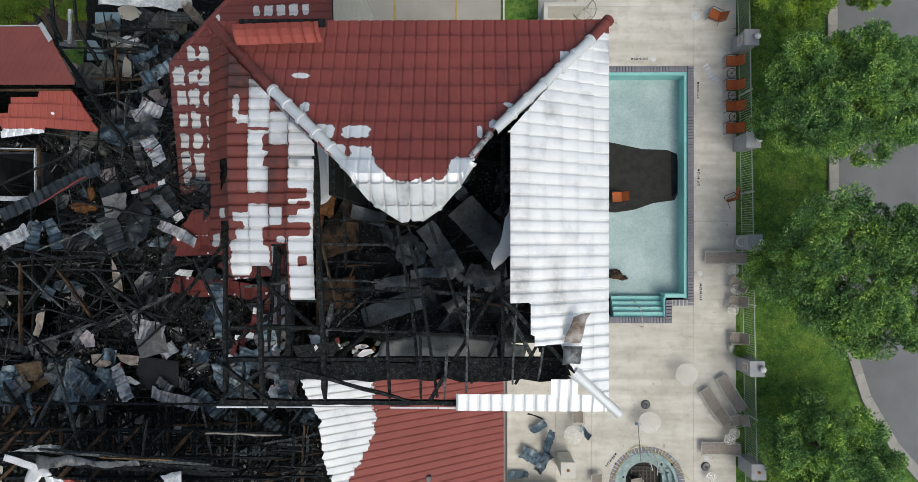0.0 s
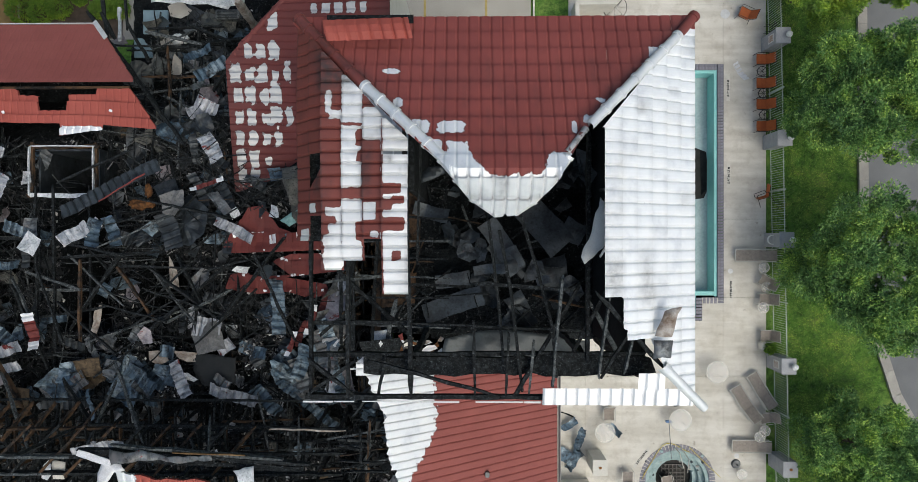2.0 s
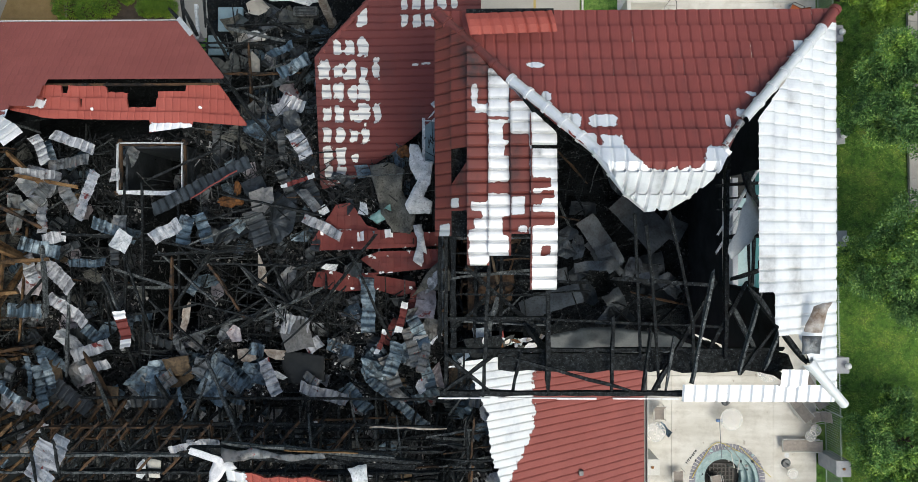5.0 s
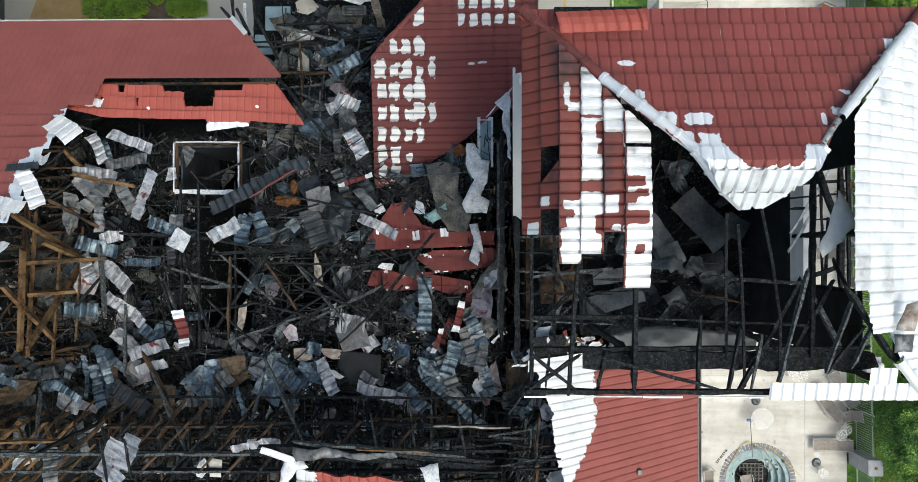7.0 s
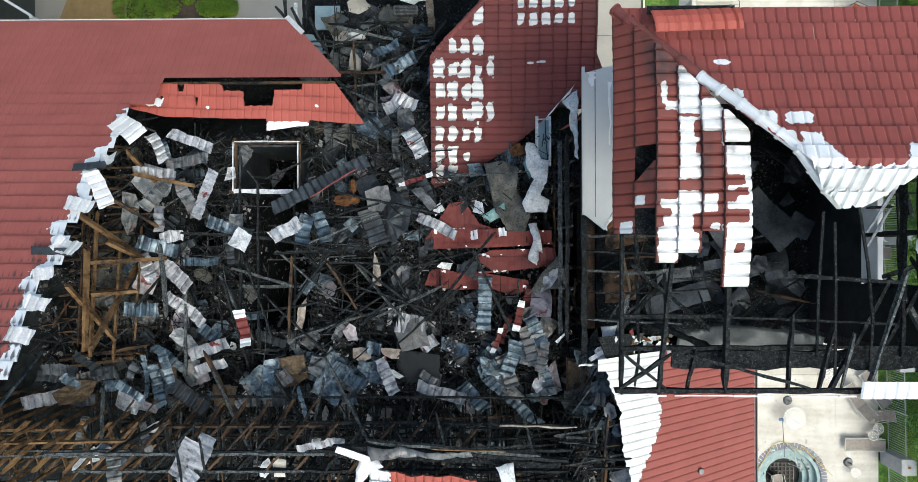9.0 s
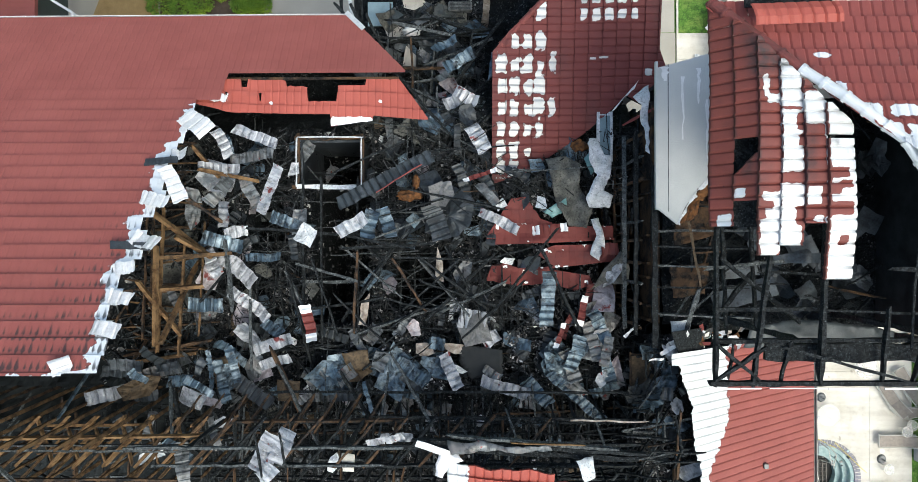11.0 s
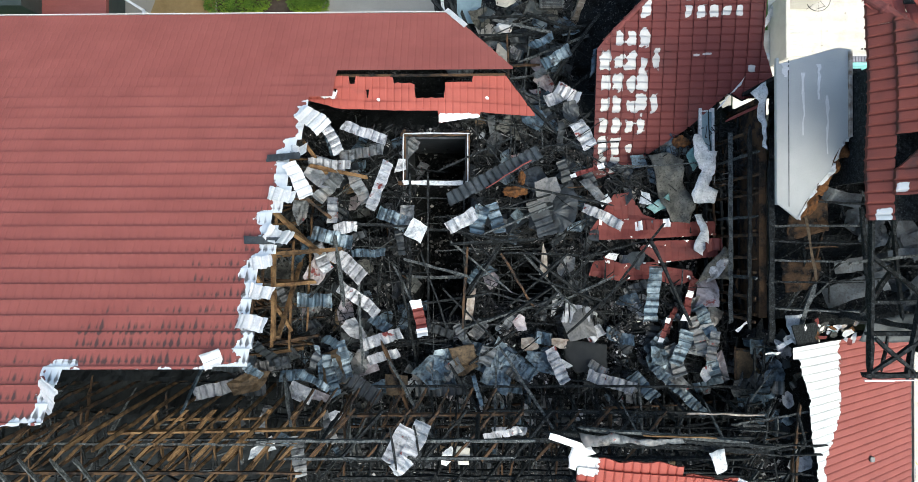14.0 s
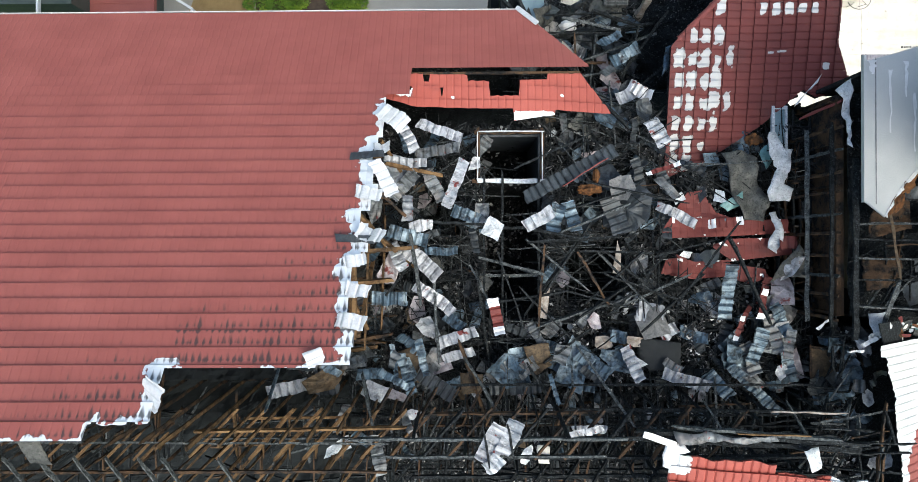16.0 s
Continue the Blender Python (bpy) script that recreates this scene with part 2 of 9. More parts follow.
def bar(bm, a, b, r, sides=8, r2=None):
    """A round bar from a to b."""
    a, b = Vector(a), Vector(b)
    q = (b - a).to_track_quat("Z", "Y")
    ring = [[bm.verts.new(p + q @ Vector((rr * math.cos(t), rr * math.sin(t), 0))) for t in [2 * math.pi * k / sides for k in range(sides)]] for p, rr in ((a, r), (b, r if r2 is None else r2))]
    for k in range(sides):
        j = (k + 1) % sides
        bm.faces.new((ring[0][k], ring[0][j], ring[1][j], ring[1][k]))
    bm.faces.new(ring[0][::-1])
    bm.faces.new(ring[1])
    return bm


def timber(length, w, h, seed, rot=0.018, eaten=0.35):
    """A burnt timber along x, centred, eaten unevenly, with ragged ends."""
    rnd = random.Random(seed)
    bm = bmesh.new()
    n = max(4, int(length / 0.28))
    rings = []
    for k in range(n + 1):
        x = -length / 2 + length * k / n
        thin = 1 - eaten * rnd.random() - (eaten * rnd.random() if k in (0, n) else 0)
        ox, oz = rnd.uniform(-rot, rot), rnd.uniform(-rot, rot)
        rings.append([bm.verts.new((x + rnd.uniform(-0.05, 0.05), ox + sy * w / 2 * thin, oz + sz * h / 2 * thin)) for sy, sz in ((-1, -1), (1, -1), (1, 1), (-1, 1))])
    for a, b in zip(rings, rings[1:]):
        for k in range(4):
            bm.faces.new((a[k], a[(k + 1) % 4], b[(k + 1) % 4], b[k]))
    bm.faces.new(rings[0][::-1])
    bm.faces.new(rings[-1])
    return bm


def between(a, b, roll=0):
    """The pose that lays an object built along x from a to b."""
    a, b = Vector(a), Vector(b)
    return Matrix.Translation((a + b) / 2) @ (b - a).to_track_quat("X", "Z").to_matrix().to_4x4() @ pose(0, 0, 0, roll)


RIB, COURSE = 0.202, 0.385


def rib(u):
    """Barrel profile with a narrow crease between the barrels."""
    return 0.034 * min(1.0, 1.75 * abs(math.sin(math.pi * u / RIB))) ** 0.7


def roof_panels(parent, at, u0, u1, v0, v1, region, material, burn=None, soot=None, skip=None, course=COURSE, width=6 * RIB, seed=1, proud=0.075, deep=1.0, loose=1.0, fine=3):
    """Courses of ribbed steel tile panels as parts of one roof. at(u, v): the place on the roof's plane. region(u, v0, v1):
    the stretch of v that is there at u. skip(i, j): whether a panel has gone."""
    rnd = random.Random(seed)
    rows = max(1, round((v1 - v0) / course))
    step = RIB / 6
    for i in range(rows):
        va, vb = v0 + i * course, v0 + (i + 1) * course
        shift = rnd.choice((0, 2, 3)) * RIB
        count = int((u1 - u0 + shift) / width) + 1
        for j in range(count):
            a, b = max(u0, u0 - shift + j * width), min(u1, u0 - shift + (j + 1) * width)
            if b - a < 0.06 or (skip and skip(i, j, (a + b) / 2)):
                continue
            lift, slant = rnd.uniform(0, 0.008) * loose, rnd.uniform(-0.006, 0.006) * loose
            cols = max(2, round((b - a) / step))
            k = 0
            while k <= cols:
                verts, faces, bv, sv, prev = [], [], [], [], None
                while k <= cols:
                    u = a + (b - a) * k / cols
                    span = region(u, va, vb)
                    k += 1
                    if not span or span[1] - span[0] < 0.02:
                        break
                    s, e = span
                    base = len(verts)
                    for q, w in enumerate([s] + [s + (e - s) * g / fine for g in range(fine)] + [e + 0.02]):
                        p = Vector(at(u, w))
                        p.z += rib(u - u0) * deep + lift + slant * (u - a) + proud * (1 - (w - va) / course) - (proud * 1.1 if q == 0 else 0)
                        verts.append(p)
                        bv.append(burn(u, w, p) if burn else 0.0)
                        sv.append(soot(u, w, p) if soot else 0.0)
                    if prev is not None:
                        for q in range(fine + 1):
                            faces.append((prev + q, base + q, base + q + 1, prev + q + 1))
                    prev = base
                if not faces:
                    continue
                me = as_mesh("roof_panel", verts, faces, material)
                for nm, vals in (("burn", bv), ("soot", sv)):
                    me.attributes.new(nm, "FLOAT", "POINT").data.foreach_set("value", vals)
                ob = new("roof_panel", me)
                ob.parent = parent


def poly_span(poly):
    """For a polygon in (u, v): the stretch of v inside it at u."""
    def span(u, va, vb):
        cuts = []
        for (ua, wa), (ub, wb) in zip(poly, poly[1:] + poly[:1]):
            if (ua <= u) != (ub <= u):
                cuts.append(wa + (wb - wa) * (u - ua) / (ub - ua))
        cuts.sort()
        for lo, hi in zip(cuts[::2], cuts[1::2]):
            lo, hi = max(lo, va), min(hi, vb)
            if hi - lo > 0.02:
                return lo, hi
        return None
    return span


def blob(p, spots):
    """How far inside the nearest of the spots (x, y, half width, half height) the place p is: 1 within, 0 without."""
    best = 0.0
    for x, y, rx, ry in spots:
        d = max(abs(p[0] - x) / rx, abs(p[1] - y) / ry)
        best = max(best, min(1.0, max(0.0, 1.5 - d)))
    return best


def hip_cap(parent, points, r, material, burn=1.0, soot=0.0, name="hip_cap", length=0.42):
    """Half-round ridge tiles along a line, each lapping the next."""
    pts = [Vector(p) for p in points]
    for a, b in zip(pts, pts[1:]):
        n = max(1, round((b - a).length / length))
        for k in range(n):
            p, q = a.lerp(b, k / n), a.lerp(b, (k + 1.12) / n)
            turn = (q - p).to_track_quat("X", "Z")
            verts, faces = [], []
            lip = p.lerp(q, 0.14)
            for c, rr in ((p, r * 1.2), (lip, r * 1.2), (lip, r * 1.02), (q, r * 0.94)):
                for s in range(9):
                    t = math.pi * s / 8
                    verts.append(c + turn @ Vector((0, rr * math.cos(t), rr * math.sin(t) - 0.02)))
            for s in range(8):
                faces += [(s + o, s + 1 + o, s + 10 + o, s + 9 + o) for o in (0, 9, 18)]
            me = as_mesh(name, verts, faces, material)
            me.attributes.new("burn", "FLOAT", "POINT").data.foreach_set("value", [burn] * 36)
            me.attributes.new("soot", "FLOAT", "POINT").data.foreach_set("value", [min(1.0, soot * (1 + noise.noise(v * 5.0))) for v in verts])
            ob = new(name, me)
            ob.parent = parent

# ---- ground ----


def deck_material():
    """Broom-finished concrete with soft diagonal streaks, blotches and small dark spots."""
    m, n, l, b = mat("pool_deck_concrete", 0.85)
    co = n.new("ShaderNodeTexCoord")
    mp = n.new("ShaderNodeMapping")
    mp.inputs["Rotation"].default_value = (0, 0, radians(40))
    mp.inputs["Scale"].default_value = (0.35, 2.6, 1)
    l.new(co.outputs["Object"], mp.inputs[0])
    st = n.new("ShaderNodeTexNoise")
    st.inputs["Scale"].default_value, st.inputs["Detail"].default_value = 0.8, 3
    l.new(mp.outputs[0], st.inputs["Vector"])
    big, fine, spot = noise_tex(n, l, 0.45, 6), noise_tex(n, l, 22, 4), noise_tex(n, l, 3.2, 2, 0.4)
    col = ramp(n, l, big, [(0.3, (0.55, 0.52, 0.455)), (0.7, (0.70, 0.665, 0.595))])
    col = mix(n, l, 0.8, col, ramp(n, l, st.outputs["Fac"], [(0.33, (0.80, 0.78, 0.75)), (0.62, (1.06, 1.06, 1.06))]), "MULTIPLY")
    col = mix(n, l, 0.6, col, ramp(n, l, noise_tex(n, l, 1.6, 7, 0.7), [(0.36, (0.76, 0.73, 0.69)), (0.52, (1, 1, 1))]), "MULTIPLY")
    col = mix(n, l, 0.35, col, ramp(n, l, fine, [(0.3, (0.7, 0.7, 0.7)), (0.7, (1, 1, 1))]), "MULTIPLY")
    col = mix(n, l, 0.5, col, ramp(n, l, spot, [(0.24, (0.4, 0.38, 0.36)), (0.29, (1, 1, 1))]), "MULTIPLY")
    l.new(col, b.inputs["Base Color"])
    bump(n, l, b, fine, 0.2, 0.004)
    return m


CONCRETE = deck_material()
ASPHALT = plain("grey_asphalt", (0.18, 0.184, 0.188), (0.24, 0.244, 0.248), 0.5, 0.9, 0, 0.4, 60)
KERB = plain("kerb_concrete", (0.34, 0.32, 0.29), (0.45, 0.43, 0.39), 1.5, 0.85)
PARKING = plain("parking_concrete", (0.36, 0.335, 0.285), (0.46, 0.43, 0.375), 0.4, 0.88)
MULCH = plain("brown_mulch", (0.06, 0.042, 0.03), (0.13, 0.095, 0.07), 3, 0.95, 0, 0.9, 25, 0.03)
STRAW = plain("straw_yellow_ground", (0.30, 0.20, 0.085), (0.42, 0.29, 0.13), 2, 0.95, 0, 0.8, 30, 0.03)
YELLOW = plain("worn_yellow_line", (0.42, 0.31, 0.08), (0.5, 0.38, 0.14), 4, 0.8)


def grass_material():
    m, n, l, b = mat("lawn_soil_and_turf", 0.95)
    big, small = noise_tex(n, l, 0.85, 8, 0.7), noise_tex(n, l, 14, 4)
    col = ramp(n, l, big, [(0.30, (0.05, 0.13, 0.018)), (0.47, (0.11, 0.24, 0.03)), (0.60, (0.17, 0.27, 0.05)), (0.74, (0.27, 0.24, 0.10))])
    col = mix(n, l, 0.7, col, ramp(n, l, small, [(0.3, (0.35, 0.35, 0.35)), (0.7, (1, 1, 1))]), "MULTIPLY")
    # dark mottle: patchy tree shade put into the turf colour, and bare dirt
    col = mix(n, l, 0.8, col, ramp(n, l, noise_tex(n, l, 3.4, 5, 0.7), [(0.36, (0.4, 0.42, 0.4)), (0.56, (1, 1, 1))]), "MULTIPLY")
    l.new(col, b.inputs["Base Color"])
    bump(n, l, b, small, 0.8, 0.05)
    return m


TURF = grass_material()


def sheet(name, points, z, material, label, category, thick=0.0):
    bm = bmesh.new()
    f = bm.faces.new([bm.verts.new((x, y, z)) for x, y in points])
    f.normal_update()
    if f.normal.z < 0:
        f.normal_flip()
    if thick:
        top = bmesh.ops.extrude_face_region(bm, geom=[f])
        bmesh.ops.translate(bm, verts=[v for v in top["geom"] if isinstance(v, bmesh.types.BMVert)], vec=(0, 0, -thick))
        bmesh.ops.recalc_face_normals(bm, faces=bm.faces[:])
    ob = part(name, bm, material)
    return tagged(ob, label, category, kind="structure")


# one sheet to the horizon, open where the pool and the hot tub are sunk into it
bm = bmesh.new()
gxs, gys = (-900, 6.9, 7.75, 11.4, 11.75, 900), (-900, -14.25, -10.65, -4.0, 8.8, 900)
gv = [[bm.verts.new((x, y, -0.12)) for x in gxs] for y in gys]
for j in range(5):
    for i in range(5):
        if (j == 3 and 0 < i < 4) or (j == 1 and i == 2):
            continue
        bm.faces.new((gv[j][i], gv[j][i + 1], gv[j + 1][i + 1], gv[j + 1][i]))
tagged(part("ground", bm, TURF), "green lawn with worn yellowing patches round the hotel", "ground", kind="structure")
# road east of the lawn, bounded by a curved kerb
kerb_line = [(18.75, 40.0), (18.8, 12.0), (18.85, 5.0), (18.9, 1.0), (19.2, -2.5), (19.75, -5.6), (20.55, -8.1), (22.0, -10.6), (24.0, -12.9), (28.0, -15.6), (36.0, -18.0)]
sheet("road", kerb_line + [(120, -18.0), (120, 40.0)], -0.1, ASPHALT, "grey asphalt road beside the lawn", "road")
sheet("access_road", [(36, -18), (36, -60), (120, -60), (120, -18)], -0.1, ASPHALT, "grey asphalt road beside the lawn", "road")
bm = bmesh.new()
fine = []
for (xa, ya), (xb, yb) in zip(kerb_line, kerb_line[1:]):
    n = max(1, int(math.hypot(xb - xa, yb - ya) / 0.9))
    fine += [(xa + (xb - xa) * k / n, ya + (yb - ya) * k / n) for k in range(n)]
kerb_ob = thing("kerb", "pale concrete kerb with a flat gutter along the road", "kerb", kind="structure")
for k, (p, q) in enumerate(zip(fine, fine[1:])):
    d = Vector((q[0] - p[0], q[1] - p[1], 0))
    if d.length < 1e-3 or abs(p[1]) > 16:
        continue
    kb = bmesh.new()
    box(kb, (-d.length / 2 + 0.006, -0.08, -0.12), (d.length / 2 - 0.006, 0.08, 0.06))
    box(kb, (-d.length / 2 + 0.006, 0.08, -0.12), (d.length / 2 - 0.006, 0.48, -0.085))
    bmesh.ops.bevel(kb, geom=kb.edges[:], offset=0.008, segments=1, affect="EDGES")
    o = part("kerb_stone", kb, KERB, kerb_ob)
    o.matrix_basis = Matrix.Translation(((p[0] + q[0]) / 2, (p[1] + q[1]) / 2, 0)) @ d.to_track_quat("X", "Z").to_matrix().to_4x4()

# pool deck with the pool cut out of it, in slabs parted by joints
PX0, PX1, PY0, PY1 = 6.75, 11.95, -3.0, 8.95
deck = thing("pool_deck", "stained beige concrete pool deck with control joints", "pavement", kind="structure")
cuts_x, cuts_y = [2.2, 4.9, PX0, PX1, 14.1], [-16.0, -12.6, -7.05, -4.2, PY0, 1.0, 5.0, PY1, 12.0, 17.0]
tub_c, tub_r = Vector((9.57, -12.45, 0)), 1.95
for xa, xb in zip(cuts_x, cuts_x[1:]):
    for ya, yb in zip(cuts_y, cuts_y[1:]):
        if xa == PX0 and PY0 <= ya and yb <= PY1:
            continue
        if xa == PX0 and ya == -4.2:
            xa2 = 10.85
        else:
            xa2 = xa
        if xa == PX0 and ya in (-16.0, -12.6):
            continue
        o = part("deck_slab", soft_box((xa2 + 0.004, ya + 0.004, -0.1), (xb - 0.004, yb - 0.004, 0), 0.004), CONCRETE, deck)
# round the hot tub the deck is a slab with a round hole
bm = bmesh.new()
x_lo, x_hi, y_lo, y_hi = PX0 + 0.008 - tub_c.x, PX1 - 0.008 - tub_c.x, -16.0 - tub_c.y, -7.058 - tub_c.y
angles = sorted([2 * math.pi * k / 48 for k in range(48)] + [math.atan2(y, x) % (2 * math.pi) for x in (x_lo, x_hi) for y in (y_lo, y_hi)])
rays = []
for t in angles:
    c, s_ = math.cos(t), math.sin(t)
    far = min((x_hi if c > 0 else x_lo) / c if abs(c) > 1e-6 else 99, (y_hi if s_ > 0 else y_lo) / s_ if abs(s_) > 1e-6 else 99)
    rays.append([bm.verts.new((tub_c.x + r * c, tub_c.y + r * s_, z)) for r, z in ((1.66, -0.1), (1.66, 0), (far, 0), (far, -0.1))])
for a, b in zip(rays, rays[1:] + rays[:1]):
    for q in range(3):
        bm.faces.new((a[q], a[q + 1], b[q + 1], b[q]))
bmesh.ops.recalc_face_normals(bm, faces=bm.faces[:])
part("tub_apron", bm, CONCRETE, deck)

# parking court north of the tower and a strip of lawn beside it
sheet("court", [(-40, 10.35), (2.1, 10.35), (2.1, 60), (-40, 60)], -0.02, PARKING, "pale stained concrete parking court", "pavement")
sheet("court_walk", [(-3.55, 3.8), (2.15, 3.8), (2.15, 10.33), (-3.55, 10.33)], -0.03, PARKING, "pale concrete path between the wings", "pavement")
for x in (-3.35, -0.2):
    sheet("bay_line", [(x - 0.06, 11.3), (x + 0.06, 11.3), (x + 0.06, 16), (x - 0.06, 16)], -0.012, YELLOW, "faded yellow parking bay line", "marking")
sheet("flower_bed", [(-24.4, 10.4), (-19.0, 10.4), (-19.0, 13.2), (-24.4, 13.2)], 0.0, MULCH, "brown mulch bed under shrubs", "bed")
sheet("straw_bed", [(-28.3, 10.4), (-24.45, 10.4), (-24.6, 13.2), (-27.2, 13.2)], 0.0, STRAW, "dry straw-coloured ground", "bed")
sheet("lawn_strip", [(2.3, 10.3), (4.0, 10.3), (4.05, 14), (2.3, 14)], 0.015, TURF, "small strip of lawn beside the court", "lawn")

# ---- the hotel ----
hotel = thing("hotel_building", "burnt-out hotel wing, its red tile roof torn open by fire", "building", place=(-14, 0, 0))


def wall_box(name, lo, hi, material, parent, label=""):
    o = part(name, boxes((lo, hi)), material, parent, label)
    o.matrix_parent_inverse = parent.matrix_basis.inverted() if parent else Matrix()
    return o


bpy.context.view_layer.update()
wall_box("wall_north", (-33, 5.45, -0.1), (-12.3, 5.75, 15.6), CREAM, hotel)
wall_box("wall_west_bay", (-12.6, 5.75, -0.1), (-12.3, 9.6, 10.2), BLACK, hotel)
wall_box("wall_bay_end", (-12.6, 9.3, -0.1), (-3.6, 9.6, 12.6), CREAM, hotel)
wall_box("wall_east_bay", (-3.9, 3.9, -0.1), (-3.6, 9.3, 15.3), CREAM, hotel)
wall_box("wall_south", (-33, -12.2, -0.1), (1.3, -11.9, 15.3), CREAM, hotel)
wall_box("wall_east", (1.0, -11.9, -0.1), (1.3, -2.9, 15.2), CREAM, hotel)
for k in (0, 1, 3, 4, 6, 9, 10, 12, 15):
    wall_box("party_stud", (-4.26, -2.6 + 0.41 * k, 12.0), (-4.14, -2.54 + 0.41 * k, 16.4), CHAR_BROWN, hotel)
    wall_box("party_stud", (-3.72, -2.5 + 0.38 * k, 12.0), (-3.62, -2.44 + 0.38 * k, 17.3), CHAR_BROWN, hotel)


def floor_height(x, y):
    """The burnt upper floor: heaped ash and rubble, with pits where it has fallen through."""
    h = 15.75 + 0.45 * noise.noise((x * 0.45, y * 0.45, 3.0)) + 0.22 * noise.noise((x * 1.7, y * 1.7, 9.0)) + 0.10 * noise.noise((x * 5, y * 5, 2.0))
    if y > 2.9:
        h -= min(1.0, (y - 2.9) / 1.6) * 2.6
    for xa, xb, ya, yb, d in ((-13.15, -11.45, 1.35, 2.5, 3.2), (-12.9, -11.45, -2.6, 1.05, 4.0), (-10.6, -9.2, -2.2, -0.6, 2.6), (-4.6, -3.4, -2.4, 0.6, 3.0), (-14.8, -13.9, -0.2, 1.0, 2.5), (-10.4, -8.2, -6.5, -4.6, 2.0)):
        e = min(x - xa, xb - x, y - ya, yb - y)
        if e > -0.15:
            h -= d * min(1.0, (e + 0.15) / 0.25)
    return h


def ash_material():
    m, n, l, b = mat("ash_and_char_rubble", 0.95)
    b.inputs["Specular IOR Level"].default_value = 0.1
    co = n.new("ShaderNodeTexCoord")
    v = n.new("ShaderNodeTexVoronoi")
    v.inputs["Scale"].default_value = 24
    v.inputs["Randomness"].default_value = 1
    l.new(co.outputs["Object"], v.inputs["Vector"])
    big, small = noise_tex(n, l, 0.8, 6), noise_tex(n, l, 16, 5)
    cell = n.new("ShaderNodeSeparateColor")
    l.new(v.outputs["Color"], cell.inputs[0])
    bits = ramp(n, l, cell.outputs[0], [(0.0, (0.006, 0.0072, 0.0078)), (0.68, (0.012, 0.0145, 0.0155)), (0.86, (0.024, 0.025, 0.025)), (0.95, (0.055, 0.057, 0.06)), (0.99, (0.14, 0.14, 0.14))])
    dark = ramp(n, l, small, [(0.3, (0.0055, 0.0066, 0.0072)), (0.7, (0.014, 0.017, 0.0185))])
    col = mix(n, l, ramp(n, l, big, [(0.4, (0, 0, 0)), (0.62, (0.9, 0.9, 0.9))]), dark, bits)
    l.new(col, b.inputs["Base Color"])
    bump(n, l, b, mix(n, l, 0.5, v.outputs["Distance"], small), 0.9, 0.08)
    return m


ASH = ash_material()
NX, NY = 190, 150
gx = [-16.5 + 12.9 * k / NX for k in range(NX + 1)]
gy = [-4.75 + 14.05 * k / NY for k in range(NY + 1)]
verts = [(x, y, floor_height(x, y)) for y in gy for x in gx]
faces = [(j * (NX + 1) + i, j * (NX + 1) + i + 1, (j + 1) * (NX + 1) + i + 1, (j + 1) * (NX + 1) + i) for j in range(NY) for i in range(NX) if gy[j + 1] < 5.5 or gx[i] > -12.35]
rubble = new("burnt_floor", as_mesh("burnt_floor", verts, faces, ASH))
tagged(rubble, "burnt attic floor heaped with black ash and small rubble", "floor", kind="structure")

# rooms below: burnt, their floors flat black to put the void's shade into colour
tagged(part("room_floor_west", boxes(((-33, -11.9, 12.4), (-16.5, 5.45, 12.5)))  , BLACK), "floor of the burnt storey below, flat black for the dark void", "floor", kind="structure")
tagged(part("room_floor_south", boxes(((-16.5, -11.9, 12.4), (-3.6, -4.75, 12.5)), ((-3.6, -11.9, 12.4), (1.0, -2.9, 12.5))), BLACK), "floor of the burnt storey below, flat black for the dark void", "floor", kind="structure")
tagged(part("room_floor_mid", boxes(((-3.55, -2.5, 12.9), (-1.8, 3.9, 13.0)), ((-4.3, 1.0, 12.6), (-3.55, 3.9, 12.7))), BLACK), "floor of the burnt storey below, flat black for the dark void", "floor", kind="structure")
tagged(part("room_wall", boxes(((-16.55, -4.8, 12.5), (-16.5, 5.4, 15.4)), ((-16.5, -4.8, 12.5), (-3.6, -4.75, 15.2)), ((-3.6, -2.9, 12.5), (-3.5, 3.6, 15.2))), BLACK), "blackened partition walls below the attic", "wall", kind="structure")

def south_height(x, y):
    """Heaped debris on the storey below, along the south side."""
    return 14.3 + 2.4 * max(0.0, min(1.0, (x + 4.3) / 0.5)) * max(0.0, min(1.0, (-2.2 - x) / 0.6)) + 0.7 * noise.noise((x * 0.4, y * 0.4, 6.0)) + 0.35 * noise.noise((x * 1.3, y * 1.3, 2.0)) + 0.12 * noise.noise((x * 4, y * 4, 8.0))


for xa, xb, ya, yb, nx, ny in ((-16.4, -1.2, -11.8, -4.85, 170, 76), (-3.45, -2.3, -4.85, -2.95, 14, 22), (-28.0, -16.4, -11.8, -4.5, 90, 60)):
    verts = [(xa + (xb - xa) * i / nx, ya + (yb - ya) * j / ny, south_height(xa + (xb - xa) * i / nx, ya + (yb - ya) * j / ny)) for j in range(ny + 1) for i in range(nx + 1)]
    faces = [(j * (nx + 1) + i, j * (nx + 1) + i + 1, (j + 1) * (nx + 1) + i + 1, (j + 1) * (nx + 1) + i) for j in range(ny) for i in range(nx)]
    tagged(new("debris_bed", as_mesh("debris_bed", verts, faces, BLACK if xa < -20 else ASH)), "black debris heaped on the storey below", "rubble", kind="structure")

